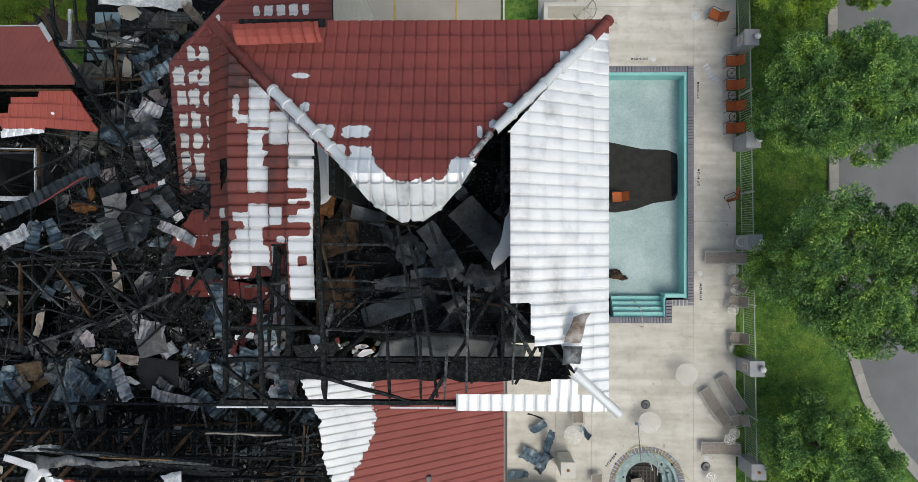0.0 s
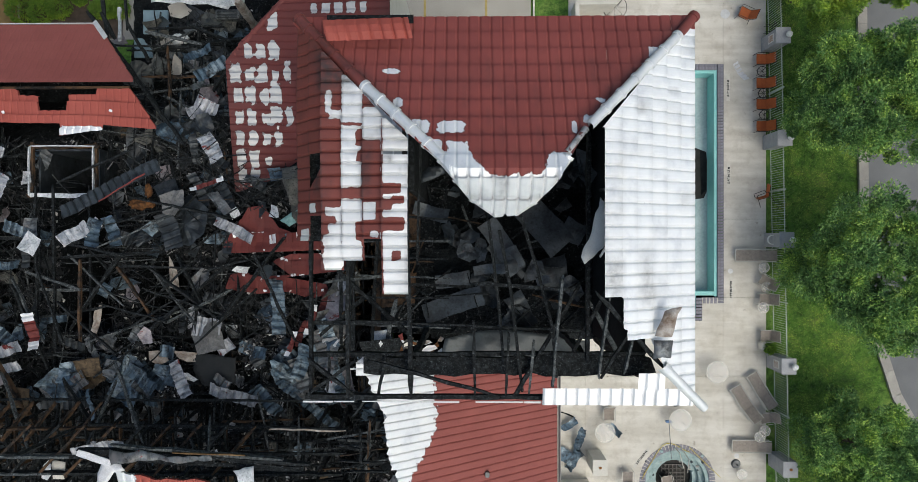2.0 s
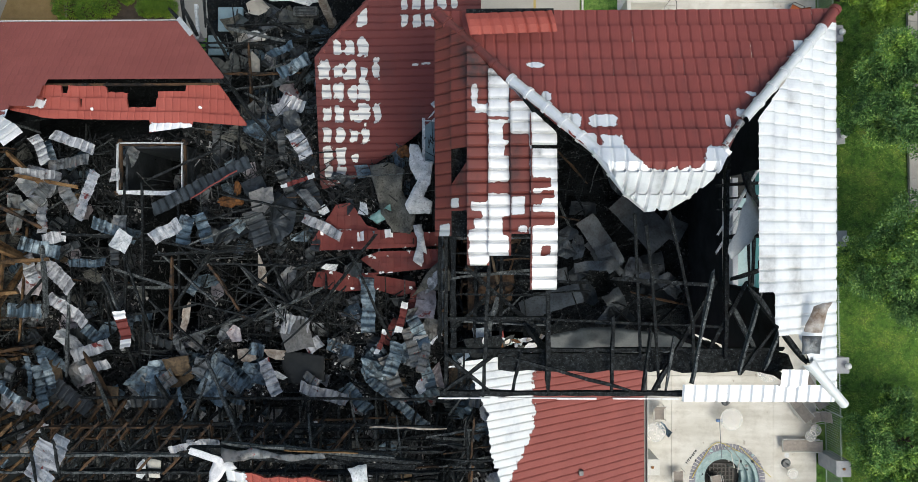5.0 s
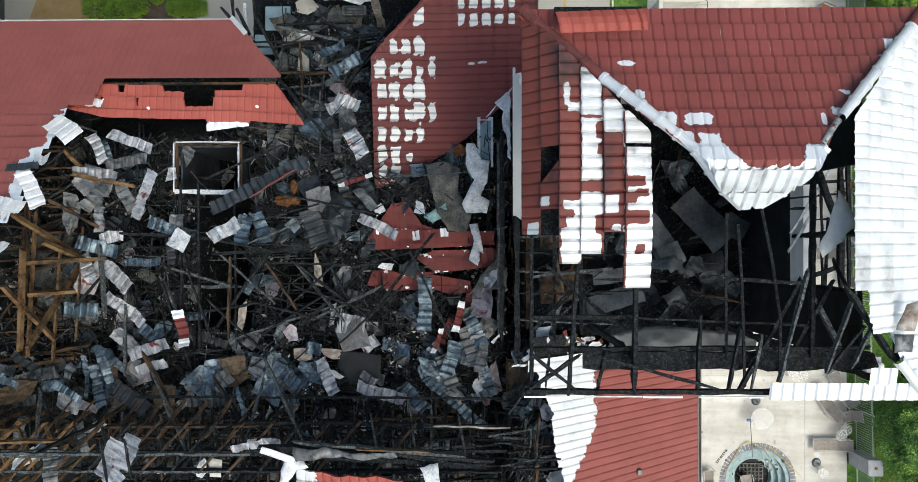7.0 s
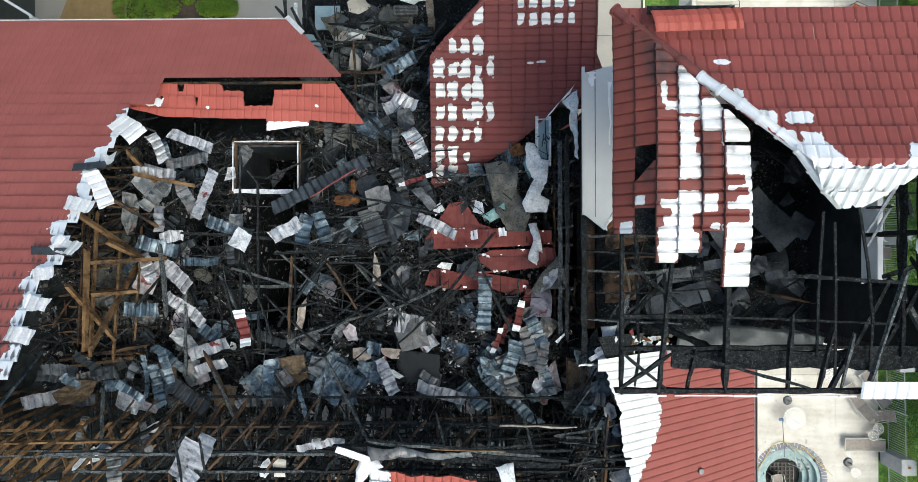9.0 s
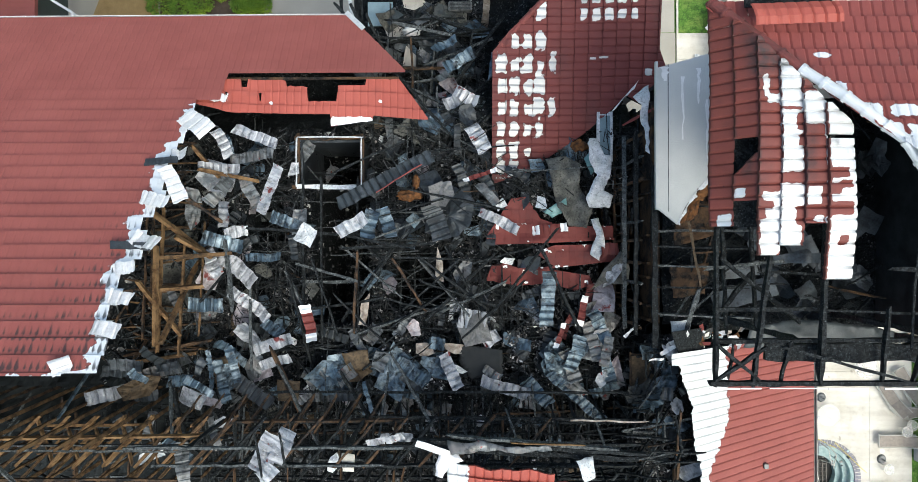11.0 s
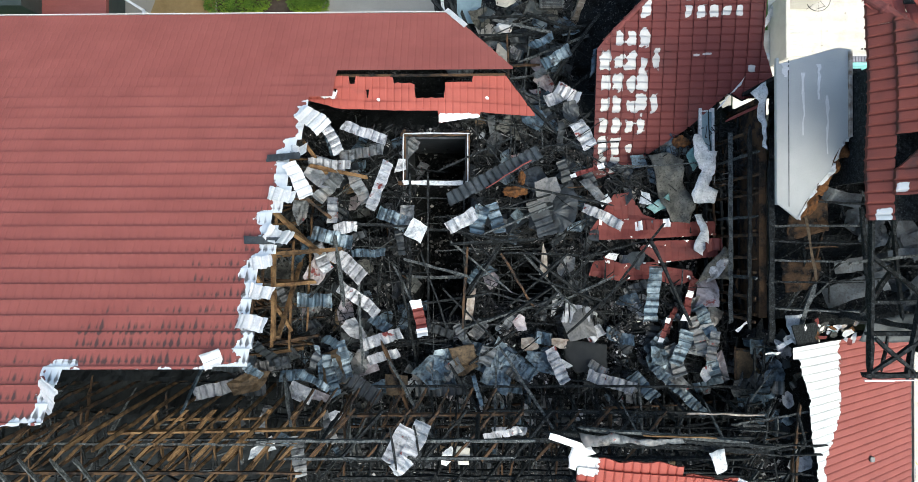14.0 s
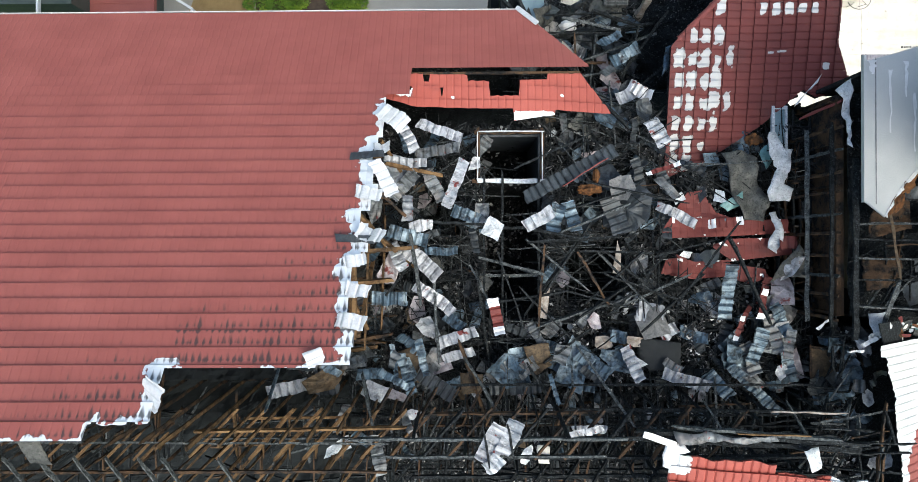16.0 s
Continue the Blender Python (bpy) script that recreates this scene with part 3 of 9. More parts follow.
# attic floor left under the standing roof, coloured black for the void's shade
verts = [(-24.0 + 7.7 * i / 60, -4.6 + 9.8 * j / 70, 15.5 + 0.3 * noise.noise((i * 0.16, j * 0.16, 5.0)) + 0.12 * noise.noise((i * 0.7, j * 0.7, 1.0))) for j in range(71) for i in range(61)]
faces = [(j * 61 + i, j * 61 + i + 1, (j + 1) * 61 + i + 1, (j + 1) * 61 + i) for j in range(70) for i in range(60)]
tagged(new("attic_floor", as_mesh("attic_floor", verts, faces, BLACK)), "scorched attic floor, coloured black for the shade under the standing roof", "floor", kind="structure")

# main roof: north slope, still standing west of the break
SL, MY, MZ, MC = 0.733, 6.33, 15.70, 0.392
K = math.hypot(1, SL)
main_roof = part("main_roof", boxes(((-33, -4.3, 14.6), (-20.2, -4.25, 14.7))), CHAR, hotel, "weathered red tile roof slope with white burnt edges")
main_roof.matrix_parent_inverse = hotel.matrix_basis.inverted()


def main_at(u, v):
    return (u, MY - v / K, MZ + SL * v / K)


# where each course breaks off, from the tenth course up
EDGE = (-15.45, -15.52, -15.56, -15.60, -15.68, -15.80, -15.70, -15.76, -15.62, -15.73, -15.95, -15.75, -15.72, -15.86, -16.03, -15.85, -16.03, -15.86, -15.80, -15.89, -16.52)


def edge_at(v):
    return EDGE[max(0, min(20, int((v - 0.09) / MC + 0.01) - 9))]


def main_span(u, va, vb):
    y_mid = MY - (va + vb) / 2 / K
    lo, hi = va, vb
    if u > -12.0:
        # east of the corner only the part below the valley stands
        lo = max(lo, (u + 12.0) * 1.13 * K)
    if u > -15.0:
        hi = min(hi, (MY - 4.25) * K)
    elif y_mid < 3.4 and u > edge_at(va + 0.01) + 0.06 * noise.noise((va * 9, (MY - y_mid) * 5, 2.0)):
        return None
    elif u > -15.6:
        hi = min(hi, (MY - 3.42) * K)
    if u > -19.55:
        hi = min(hi, (MY + 2.95) * K)
    elif u > -20.75:
        hi = min(hi, (MY + 3.89 - 0.06 * noise.noise((u * 4, 1, 0))) * K)
    else:
        hi = min(hi, (MY + 4.16) * K)
    return (lo, hi) if hi - lo > 0.02 else None


def main_burn(u, v, p):
    b = 0.0
    y = p[1]
    ragged = 0.16 * noise.noise((u * 4.3, v * 4.3, 3.0)) + 0.10 * noise.noise((u * 11, v * 11, 5.0))
    if u > -17.2 and y < 3.3:
        wide = 0.36 + 0.30 * noise.noise((int((v - 0.09) / MC) * 3.7, 2.0, 8.0)) + ragged
        b = max(b, 0.5 + (wide - (edge_at(v) - u)) * 4)
    if -19.5 < u < -16.6 and y < -2.5:
        b = max(b, 0.5 + (-0.02 + 0.14 * noise.noise((u * 2.3, 4, 1)) + ragged * 0.7 - (y + 2.95)) * 6)
    if -20.8 < u < -19.3 and y < -2.8:
        b = max(b, 0.5 + (0.28 + ragged * 1.6 - abs(u + 19.55)) * 4)
        b = max(b, 0.5 + (0.03 + ragged - (y + 3.85)) * 5)
    if u <= -20.6 and y < -3.9:
        b = max(b, 0.5 + (0.03 + 0.6 * ragged - (y + 4.16)) * 7)
    return max(0.0, min(1.0, b))


def main_soot(u, v, p):
    """Wedges of soot that crept out from under each course beside the open edges."""
    y = p[1]
    if y > 1.6:
        return 0.0
    lower = -2.95 if u > -19.55 else -3.89 if u > -20.75 else -4.16
    near = max(max(0.0, 1 - (-15.9 - u) / 2.8) * max(0.0, min(1.0, (1.3 - y) / 2.4)), max(0.0, 1 - (y - lower) / 2.0) * max(0.0, 1 - max(0.0, -u - 21.0) / 2.2))
    if near <= 0:
        return 0.0
    rise = (v - 0.09) / MC - math.floor((v - 0.09) / MC)
    return near ** 0.65 * (0.17 + 0.83 * rise)


roof_panels(main_roof, main_at, -32.5, -9.9, 0.09, 12.95, main_span, RED_PALE, main_burn, main_soot, course=MC, seed=11, deep=0.22, loose=0.12, proud=0.062, fine=4)
# boards under the slope, so that nothing shines through at the open edges
bm = bmesh.new()
for poly in ([(-32.5, 6.15), (-12.1, 6.15), (-10.5, 4.35), (-15.0, 4.35), (-15.85, 3.4), (-16.2, 1.0), (-16.35, -2.4), (-16.8, -2.8), (-19.7, -2.8), (-19.8, -3.75), (-20.85, -3.8), (-20.95, -4.05), (-32.5, -4.05)],):
    bm.faces.new([bm.verts.new((x, y, MZ - 0.09 + SL * (MY - y))) for x, y in poly])
bm.normal_update()
bmesh.ops.solidify(bm, geom=bm.faces[:], thickness=0.02)
o = part("roof_deck", bm, CHAR, main_roof, "blackened boards under the tiles")
gut = bmesh.new()
box(gut, (-32.5, 6.22, 15.58), (-12.0, 6.33, 15.61))
box(gut, (-32.5, 6.31, 15.61), (-12.0, 6.335, 15.72))
for k in range(14):
    box(gut, (-31.5 + 1.42 * k, 6.18, 15.73), (-31.46 + 1.42 * k, 6.33, 15.75))
part("gutter", gut, WHITE, main_roof, "white eaves gutter with brackets")
# torn flashing down the valley
val = bmesh.new()
for (a, b) in (((-12.05, 6.35, 15.78), (-11.45, 5.7, 16.25)),):
    t = between(a, b)
    box(val, (-0.5, -0.07, 0), (0.45, 0.07, 0.02), t)
part("valley_flashing", val, PALE, main_roof, "torn pale valley flashing")
valt = part("valley_rafter", timber(5.6, 0.1, 0.2, 77), CHAR, main_roof)
valt.matrix_basis = between((-12.0, 6.2, 15.55), (-9.5, 3.2, 16.6))

# the strip of courses that has sagged away below it
strip = part("sagging_strip", boxes(((-15.6, 4.1, 17.0), (-10.4, 4.16, 17.1))), CHAR_BROWN, hotel, "sagging strip of orange-red tile panels with gaps")
strip.matrix_parent_inverse = hotel.matrix_basis.inverted()


def strip_at(u, v):
    west = max(0.0, min(1.0, (-14.3 - u) / 1.3))
    return (u, 4.12 - v * 0.93 + 0.02 * math.sin(u * 2.1) - 0.06 * max(0.0, u + 12.5) * v / 1.1, 17.02 + 0.10 * v + 0.04 * math.sin(u * 1.9) + west * (0.18 + 0.45 * v))


def strip_span(u, va, vb):
    lo = max(va, 0.03 + 0.05 * noise.noise((u * 1.6, 2, 0)) + 0.04 * noise.noise((u * 7, 6, 0)) + (0.18 if -13.5 < u < -12.9 else 0.0))
    hi = min(vb, 2.55 * 0.40 + 0.03 * noise.noise((u * 2.2, 4, 0)) + (0.36 - 0.2 * (u + 12.2) if -12.25 < u < -11.1 else 0.0) - 0.28 * max(0.0, -15.0 - u))
    if u > -10.4:
        lo = max(lo, (u + 10.4) * 1.25)
    if va < 0.5 and -12.9 < u < -12.08:
        lo = max(lo, 0.66 + 0.04 * noise.noise((u * 8, 1, 0)))
    if va < 0.3 and -12.08 < u < -11.3:
        lo = max(lo, 0.20)
    for c, r, w in ((-14.62, 0.16, 0.10), (-14.2, 0.62, 0.05), (-15.05, 0.5, 0.04)):
        if abs(u - c) < w and va < r < vb:
            lo = max(lo, r + w)
    return (lo, hi) if hi - lo > 0.02 else None


def strip_burn(u, v, p):
    return blob(p, ((-15.2, 3.55, 0.20, 0.12), (-15.6, 3.6, 0.06, 0.10), (-11.7, 2.93, 0.62, 0.13), (-10.9, 3.5, 0.05, 0.04), (-13.9, 3.45, 0.05, 0.03)))


roof_panels(strip, strip_at, -15.9, -9.2, 0, 0.40 * 4, strip_span, RED_BRIGHT, strip_burn, lambda u, v, p: 0.5 * max(0.0, noise.noise((u * 1.5, v * 4, 3)) - 0.2), course=0.40, seed=4, width=7 * RIB, deep=0.4, fine=5)

# low flat-lying roof slab of the north bay, dropped onto the floor below
bay_roof = part("bay_roof", boxes(((-7.6, 4.5, 15.2), (-3.5, 4.7, 15.35))), CHAR, hotel, "dark red tile roof slab with rows of burnt white patches")
bay_roof.matrix_parent_inverse = hotel.matrix_basis.inverted()


def bay_at(u, v):
    x, y = -7.78 + v * 0.985, u
    return (x, y, 15.62 + 0.225 * y - 0.02 * max(0, y - 5) ** 2 + 0.05 * math.sin(x * 1.3))


BAY = [(1.3, -0.05), (1.62, 0.9), (2.75, 2.65), (3.72, 3.75), (3.5, 4.2), (3.85, 5.1), (4.95, 4.6), (9.5, 4.6), (9.5, 3.6), (6.6, 1.75), (5.95, 1.0), (5.45, 0.42), (4.9, -0.05)]


PATCH_ROWS = (5.98, 5.2, 4.58, 4.01, 3.41, 2.85, 2.25, 1.72)


def bay_burn(u, v, p):
    b = 0.0
    for r, yc in enumerate(PATCH_ROWS):
        for c in range(5):
            h = noise.noise((c * 3.7, r * 5.1, 0.5))
            if (r == 0 and c != 4 and c != 3) or (c == 4 and h < 0.12 - 0.25 * (r in (2, 3))) or (r > 4 and c > 8 - r) or (r == 1 and c < 1):
                continue
            d = max(abs(p[0] + 7.57 - 0.36 * c + 0.05 * h) / (0.125 + 0.06 * h if c < 4 else 0.085), abs(u - yc - 0.1 * h) / (0.215 + 0.16 * h)) + 0.55 * noise.noise((p[0] * 6, p[1] * 6, 4))
            b = max(b, min(1.0, max(0.0, 1.5 - d)))
        for c in range(5):
            if r < 1:
                for yy in (5.87, 6.3, 6.75, 7.2):
                    h = noise.noise((c * 2.9, yy * 4.1, 1.5))
                    if yy > 6.8 and c > 3:
                        continue
                    d = max(abs(p[0] + 5.33 - 0.345 * c) / (0.12 - 0.03 * (c in (0, 4))), abs(u - yy) / (0.145 + 0.05 * h))
                    b = max(b, min(1.0, max(0.0, 1.5 - d)))
    return max(b, blob(p, ((-3.5, 4.35, 0.10, 0.1), (-4.75, 4.75, 0.13, 0.025), (-5.05, 4.72, 0.08, 0.025))))


def bay_soot(u, v, p):
    return 0.75 * max(0.0, noise.noise((p[0] * 1.1, p[1] * 0.9, 7.0)) - 0.15) + 0.25 * max(0, 1 - (p[0] + 7.7) / 1.2)


roof_panels(bay_roof, bay_at, 1.2, 9.5, -0.05, 13.5 * COURSE, poly_span(BAY), RED_BAY, bay_burn, bay_soot, seed=21, proud=0.045, deep=0.6, fine=6)
bm = bmesh.new()
bm.faces.new([bm.verts.new((-7.78 + v * 0.985, u, 15.56 + 0.225 * u - 0.02 * max(0, u - 5) ** 2)) for u, v in BAY])
bm.normal_update()
bmesh.ops.solidify(bm, geom=bm.faces[:], thickness=0.03)
part("bay_deck", bm, CHAR, bay_roof)
hip_cap(bay_roof, [(-7.6, 5.1, 16.75), (-6.76, 5.95, 16.92), (-6.1, 6.6, 17.0), (-5.3, 7.5, 17.05)], 0.085, RED, 0.15, 0.3)
hip_cap(bay_roof, [(-4.02, 3.75, 16.5), (-3.3, 5.0, 16.75)], 0.03, RED, 0.3, 0.2, "hip_strip")

# roof of the low east wing: slopes down to the pool court
low_roof = part("low_east_roof", boxes(((-2.6, -11.8, 15.0), (1.2, -3.2, 15.08))), CHAR, hotel, "sun-faded red tile roof bleached white along its upper edge")
low_roof.matrix_parent_inverse = hotel.matrix_basis.inverted()
SE = 0.755
KE = math.hypot(1, SE)


def low_at(u, v):
    return (1.5 - v / KE, u, 15.68 + SE * v / KE)


def low_span(u, va, vb):
    if u > -3.3:
        x_left = -3.8 + 0.3 * max(0.0, noise.noise((u * 5.0, 3, 2)))
    elif u > -4.13:
        x_left = -3.17 - 0.45 * (u + 4.13)
    elif u > -5.72:
        x_left = -3.17 + 0.13 * (-4.13 - u)
    else:
        x_left = -2.85 + 0.08 * (-5.72 - u)
    x_left += 0.12 * noise.noise((u * 3.1, 1, 1)) + 0.06 * noise.noise((u * 9, 1, 1))
    hi = min(vb, (1.5 - x_left) * KE)
    lo = va
    if u > -3.0:
        return None
    return (lo, hi) if hi - lo > 0.02 else None


def low_burn(u, v, p):
    lim = -1.93 if u > -5.0 else -1.93 + 0.6 * max(-0.9, u + 5.0) + 0.12 * min(0.0, u + 5.9)
    d = lim - p[0] + 0.13 * noise.noise((p[0] * 3, u * 5, 2)) + 0.06 * noise.noise((p[0] * 9, u * 9, 7))
    return max(0.0, min(1.0, 0.5 + d * 2.6))


roof_panels(low_roof, low_at, -12.0, -2.45, 0, 6.6, low_span, RED_PALE, low_burn, lambda u, v, p: 0.0, seed=31, proud=0.012)
bm = bmesh.new()
bm.faces.new([bm.verts.new((x, y, 15.62 + SE * (1.5 - x))) for x, y in ((1.45, -12), (1.45, -3.0), (-2.7, -3.0), (-2.7, -2.5), (-3.7, -2.5), (-3.0, -4.2), (-2.75, -6), (-2.2, -12))])
bm.normal_update()
bmesh.ops.solidify(bm, geom=bm.faces[:], thickness=0.03)
part("low_deck", bm, CHAR, low_roof)
part("east_gutter", boxes(((1.48, -12, 15.58), (1.61, -2.5, 15.61)), ((1.59, -12, 15.61), (1.61, -2.5, 15.70))), KERB, low_roof, "grey eaves gutter")
part("roof_vent", soft_box((-0.64, -6.44, 17.22), (-0.52, -6.30, 17.42), 0.015), GREY, low_roof, "small grey roof vent")

# fragment of the south slope with its ridge, left hanging
south = part("south_roof_fragment", boxes(((-9.0, -7.8, 19.4), (-4.8, -7.7, 19.5))), CHAR, hotel, "broken remnant of red roof slope with torn pale edges")
south.matrix_parent_inverse = hotel.matrix_basis.inverted()


def south_at(u, v):
    return (u, -5.2 - v * 0.96 - 0.09 * (u + 8.8), 20.62 - 0.25 * v + 0.05 * math.sin(u * 2.2))


def south_span(u, va, vb):
    s = 0.10 + 0.10 * noise.noise((u * 2.3, 0, 0)) + 0.25 * (u > -6.6)
    return (max(va, s), vb) if vb - max(va, s) > 0.02 else None


roof_panels(south, south_at, -9.0, -4.55, 0, 3.1, south_span, RED_BRIGHT, lambda u, v, p: blob(p, ((-8.9, -5.4, 0.35, 0.35), (-5.95, -5.35, 0.2, 0.25), (-4.85, -5.75, 0.55, 0.2))), lambda u, v, p: 0.4 * max(0, noise.noise((u * 2, v * 3, 0)) - 0.1), seed=41)

# grey membrane roof between the bay and the tower
bm = bmesh.new()
bm.faces.new([bm.verts.new((x, y, 19.55)) for x, y in ((-4.05, 0.42), (-3.98, 0.38), (-3.56, 0.04), (-3.38, 0.45), (-3.2, 0.7), (-3.02, 0.85), (-2.78, 1.2), (-2.7, 1.5), (-2.5, 1.85), (-2.3, 2.0), (-2.28, 4.1), (-2.6, 4.15), (-4.02, 3.76))])
bm.normal_update()
bmesh.ops.solidify(bm, geom=bm.faces[:], thickness=0.06)
flat = part("flat_roof", bm, MEMBRANE, hotel, "flat grey membrane roof with torn white strips")
flat.matrix_parent_inverse = hotel.matrix_basis.inverted()
part("parapet", boxes(((-4.08, 0.4, 19.48), (-4.02, 3.9, 19.60))), MEMBRANE, flat, "grey metal parapet trim")
part("edge_board", boxes(((-2.36, 2.0, 19.5), (-2.29, 4.05, 19.63))), SPLINT, flat, "brown weathered edge board")
part("seam", boxes(((-3.78, 0.35, 19.552), (-3.76, 3.85, 19.556))), GREY, flat)
part("inner_wall", boxes(((-2.26, 0.9, 17.4), (-2.14, 3.5, 22.4))), CHAR, flat, "blackened wall between flat roof and tower")
part("flat_roof_wall", boxes(((-3.7, 3.6, 16.2), (-1.9, 3.7, 19.3))), CHAR, flat)
st_rnd = random.Random(8)
bm = bmesh.new()
for x, ya, yb, w in ((-3.42, 2.05, 3.55, 0.05), (-3.05, 2.9, 3.75, 0.06), (-3.85, 3.45, 3.78, 0.12), (-2.85, 1.6, 3.0, 0.05)):
    n = 9
    prev = None
    for k in range(n + 1):
        y = ya + (yb - ya) * k / n
        c, h = x + st_rnd.uniform(-0.02, 0.02), w * st_rnd.uniform(0.4, 1.1) * (0.35 + 0.65 * k / n)
        cur = (bm.verts.new((c - h, y, 19.562)), bm.verts.new((c + h, y, 19.562)))
        if prev:
            bm.faces.new((prev[0], prev[1], cur[1], cur[0]))
        prev = cur
part("torn_strip", bm, WHITE, flat, "white torn edge strips")
# frayed white lip along the torn south-east edge
rim_line = [Vector((-3.56, 0.06, 19.57)), Vector((-3.2, 0.7, 19.57)), Vector((-2.78, 1.2, 19.57)), Vector((-2.5, 1.85, 19.57)), Vector((-2.33, 2.02, 19.57))]
bm = bmesh.new()
prev = None
for a, b in zip(rim_line, rim_line[1:]):
    out = (b - a).cross(Vector((0, 0, 1))).normalized()
    for k in range(8):
        p = a.lerp(b, k / 8)
        cur = (bm.verts.new(p - out * 0.02), bm.verts.new(p + out * st_rnd.uniform(0.01, 0.11) + Vector((0, 0, st_rnd.uniform(-0.08, 0.03)))))
        if prev:
            bm.faces.new((prev[0], prev[1], cur[1], cur[0]))
        prev = cur
part("torn_lip", bm, MEMW, flat, "frayed white torn lip")

# ---- the stair tower ----
tower = thing("stair_tower", "square corner tower with an open belfry under a half-collapsed hipped roof", "tower", place=(-0.5, 0.5, 0))
bpy.context.view_layer.update()


def tower_part(name, bm, material, label=""):
    o = part(name, bm, material, tower, label)
    o.matrix_parent_inverse = tower.matrix_basis.inverted()
    return o


tower_part("wall_south", boxes(((-2.1, -2.75, -0.1), (2.5, -2.55, 17.2))), CHAR)
tower_part("wall_north", boxes(((-1.75, 3.4, -0.1), (2.5, 3.6, 21.6))), CREAM)
tower_part("wall_east", boxes(((2.3, -2.55, -0.1), (2.5, 3.4, 19.85))), CREAM)
for lo, hi in (((2.20, 1.25, 17.6), (2.28, 3.4, 22.9)), ((2.20, -2.55, 17.6), (2.28, -1.22, 22.9)), ((2.20, -1.22, 17.6), (2.28, 1.25, 19.9))):
    tower_part("burnt_infill", boxes((lo, hi)), BLACK, "blackened inner lining")
tower_part("wall_west", boxes(((-3.6, -2.55, -0.1), (-3.4, 3.4, 17.4))), CHAR_BROWN, "scorched boarded wall")
NXT = 40
verts = [(-3.4 + 5.7 * i / NXT, -2.55 + 5.95 * j / NXT, 17.6 + 0.3 * noise.noise((i * 0.2, j * 0.2, 4)) + 0.12 * noise.noise((i * 0.9, j * 0.9, 1))) for j in range(NXT + 1) for i in range(NXT + 1)]
faces = [(j * (NXT + 1) + i, j * (NXT + 1) + i + 1, (j + 1) * (NXT + 1) + i + 1, (j + 1) * (NXT + 1) + i) for j in range(NXT) for i in range(NXT)]
tf = new("belfry_floor", as_mesh("belfry_floor", verts, faces, ASH))
tf.parent, tf.matrix_parent_inverse = tower, tower.matrix_basis.inverted()
# scorched white balustrade in the east opening, with black bars and braces over it
tower_part("balustrade", boxes(((2.3, -1.2, 19.9), (2.36, 1.2, 20.5)), ((2.28, -1.22, 20.5), (2.40, 1.22, 20.55))), WHITE, "scorched white balustrade panel")
for k, (a, b, w) in enumerate((((1.79, 1.01, 21.0), (3.0, 1.07, 21.2), 0.09), ((1.79, 0.7, 21.0), (3.0, 0.82, 21.1), 0.05), ((1.79, 0.48, 21.0), (2.4, 0.51, 21.0), 0.07), ((2.29, 0.25, 21.0), (2.8, 0.25, 21.0), 0.05),
                               ((2.23, 1.3, 21.3), (2.73, 0.32, 21.0), 0.14), ((2.45, 1.9, 21.2), (2.92, 1.38, 21.0), 0.15), ((2.42, 1.3, 21.05), (2.45, -1.2, 21.05), 0.05), ((2.55, 0.3, 21.1), (2.52, -1.2, 21.0), 0.07),
                               ((2.0, -1.0, 21.2), (2.9, -0.72, 21.1), 0.10), ((2.2, -1.2, 22.6), (2.6, -0.6, 21.2), 0.08), ((2.5, -1.25, 21.7), (2.5, 1.4, 21.7), 0.11), ((2.78, -1.25, 21.5), (2.75, 1.5, 21.5), 0.07), ((2.3, -1.22, 20.0), (2.3, -1.18, 22.8), 0.1), ((2.3, -0.1, 20.0), (2.32, -0.05, 22.8), 0.1))):
    o = tower_part("brace", timber((Vector(b) - Vector(a)).length, w, w * 1.2, 140 + k, 0.008), CHAR)
    o.matrix_basis = between(a, b)
for k, (a, b) in enumerate((((2.73, 1.51, 21.1), (1.79, -0.06, 21.0)), ((2.42, 0.57, 20.9), (1.79, -0.44, 20.9)))):
    o = tower_part("white_brace", timber((Vector(b) - Vector(a)).length, 0.07, 0.05, 160 + k, 0.006), MEMW, "peeling white brace")
    o.matrix_basis = between(a, b)

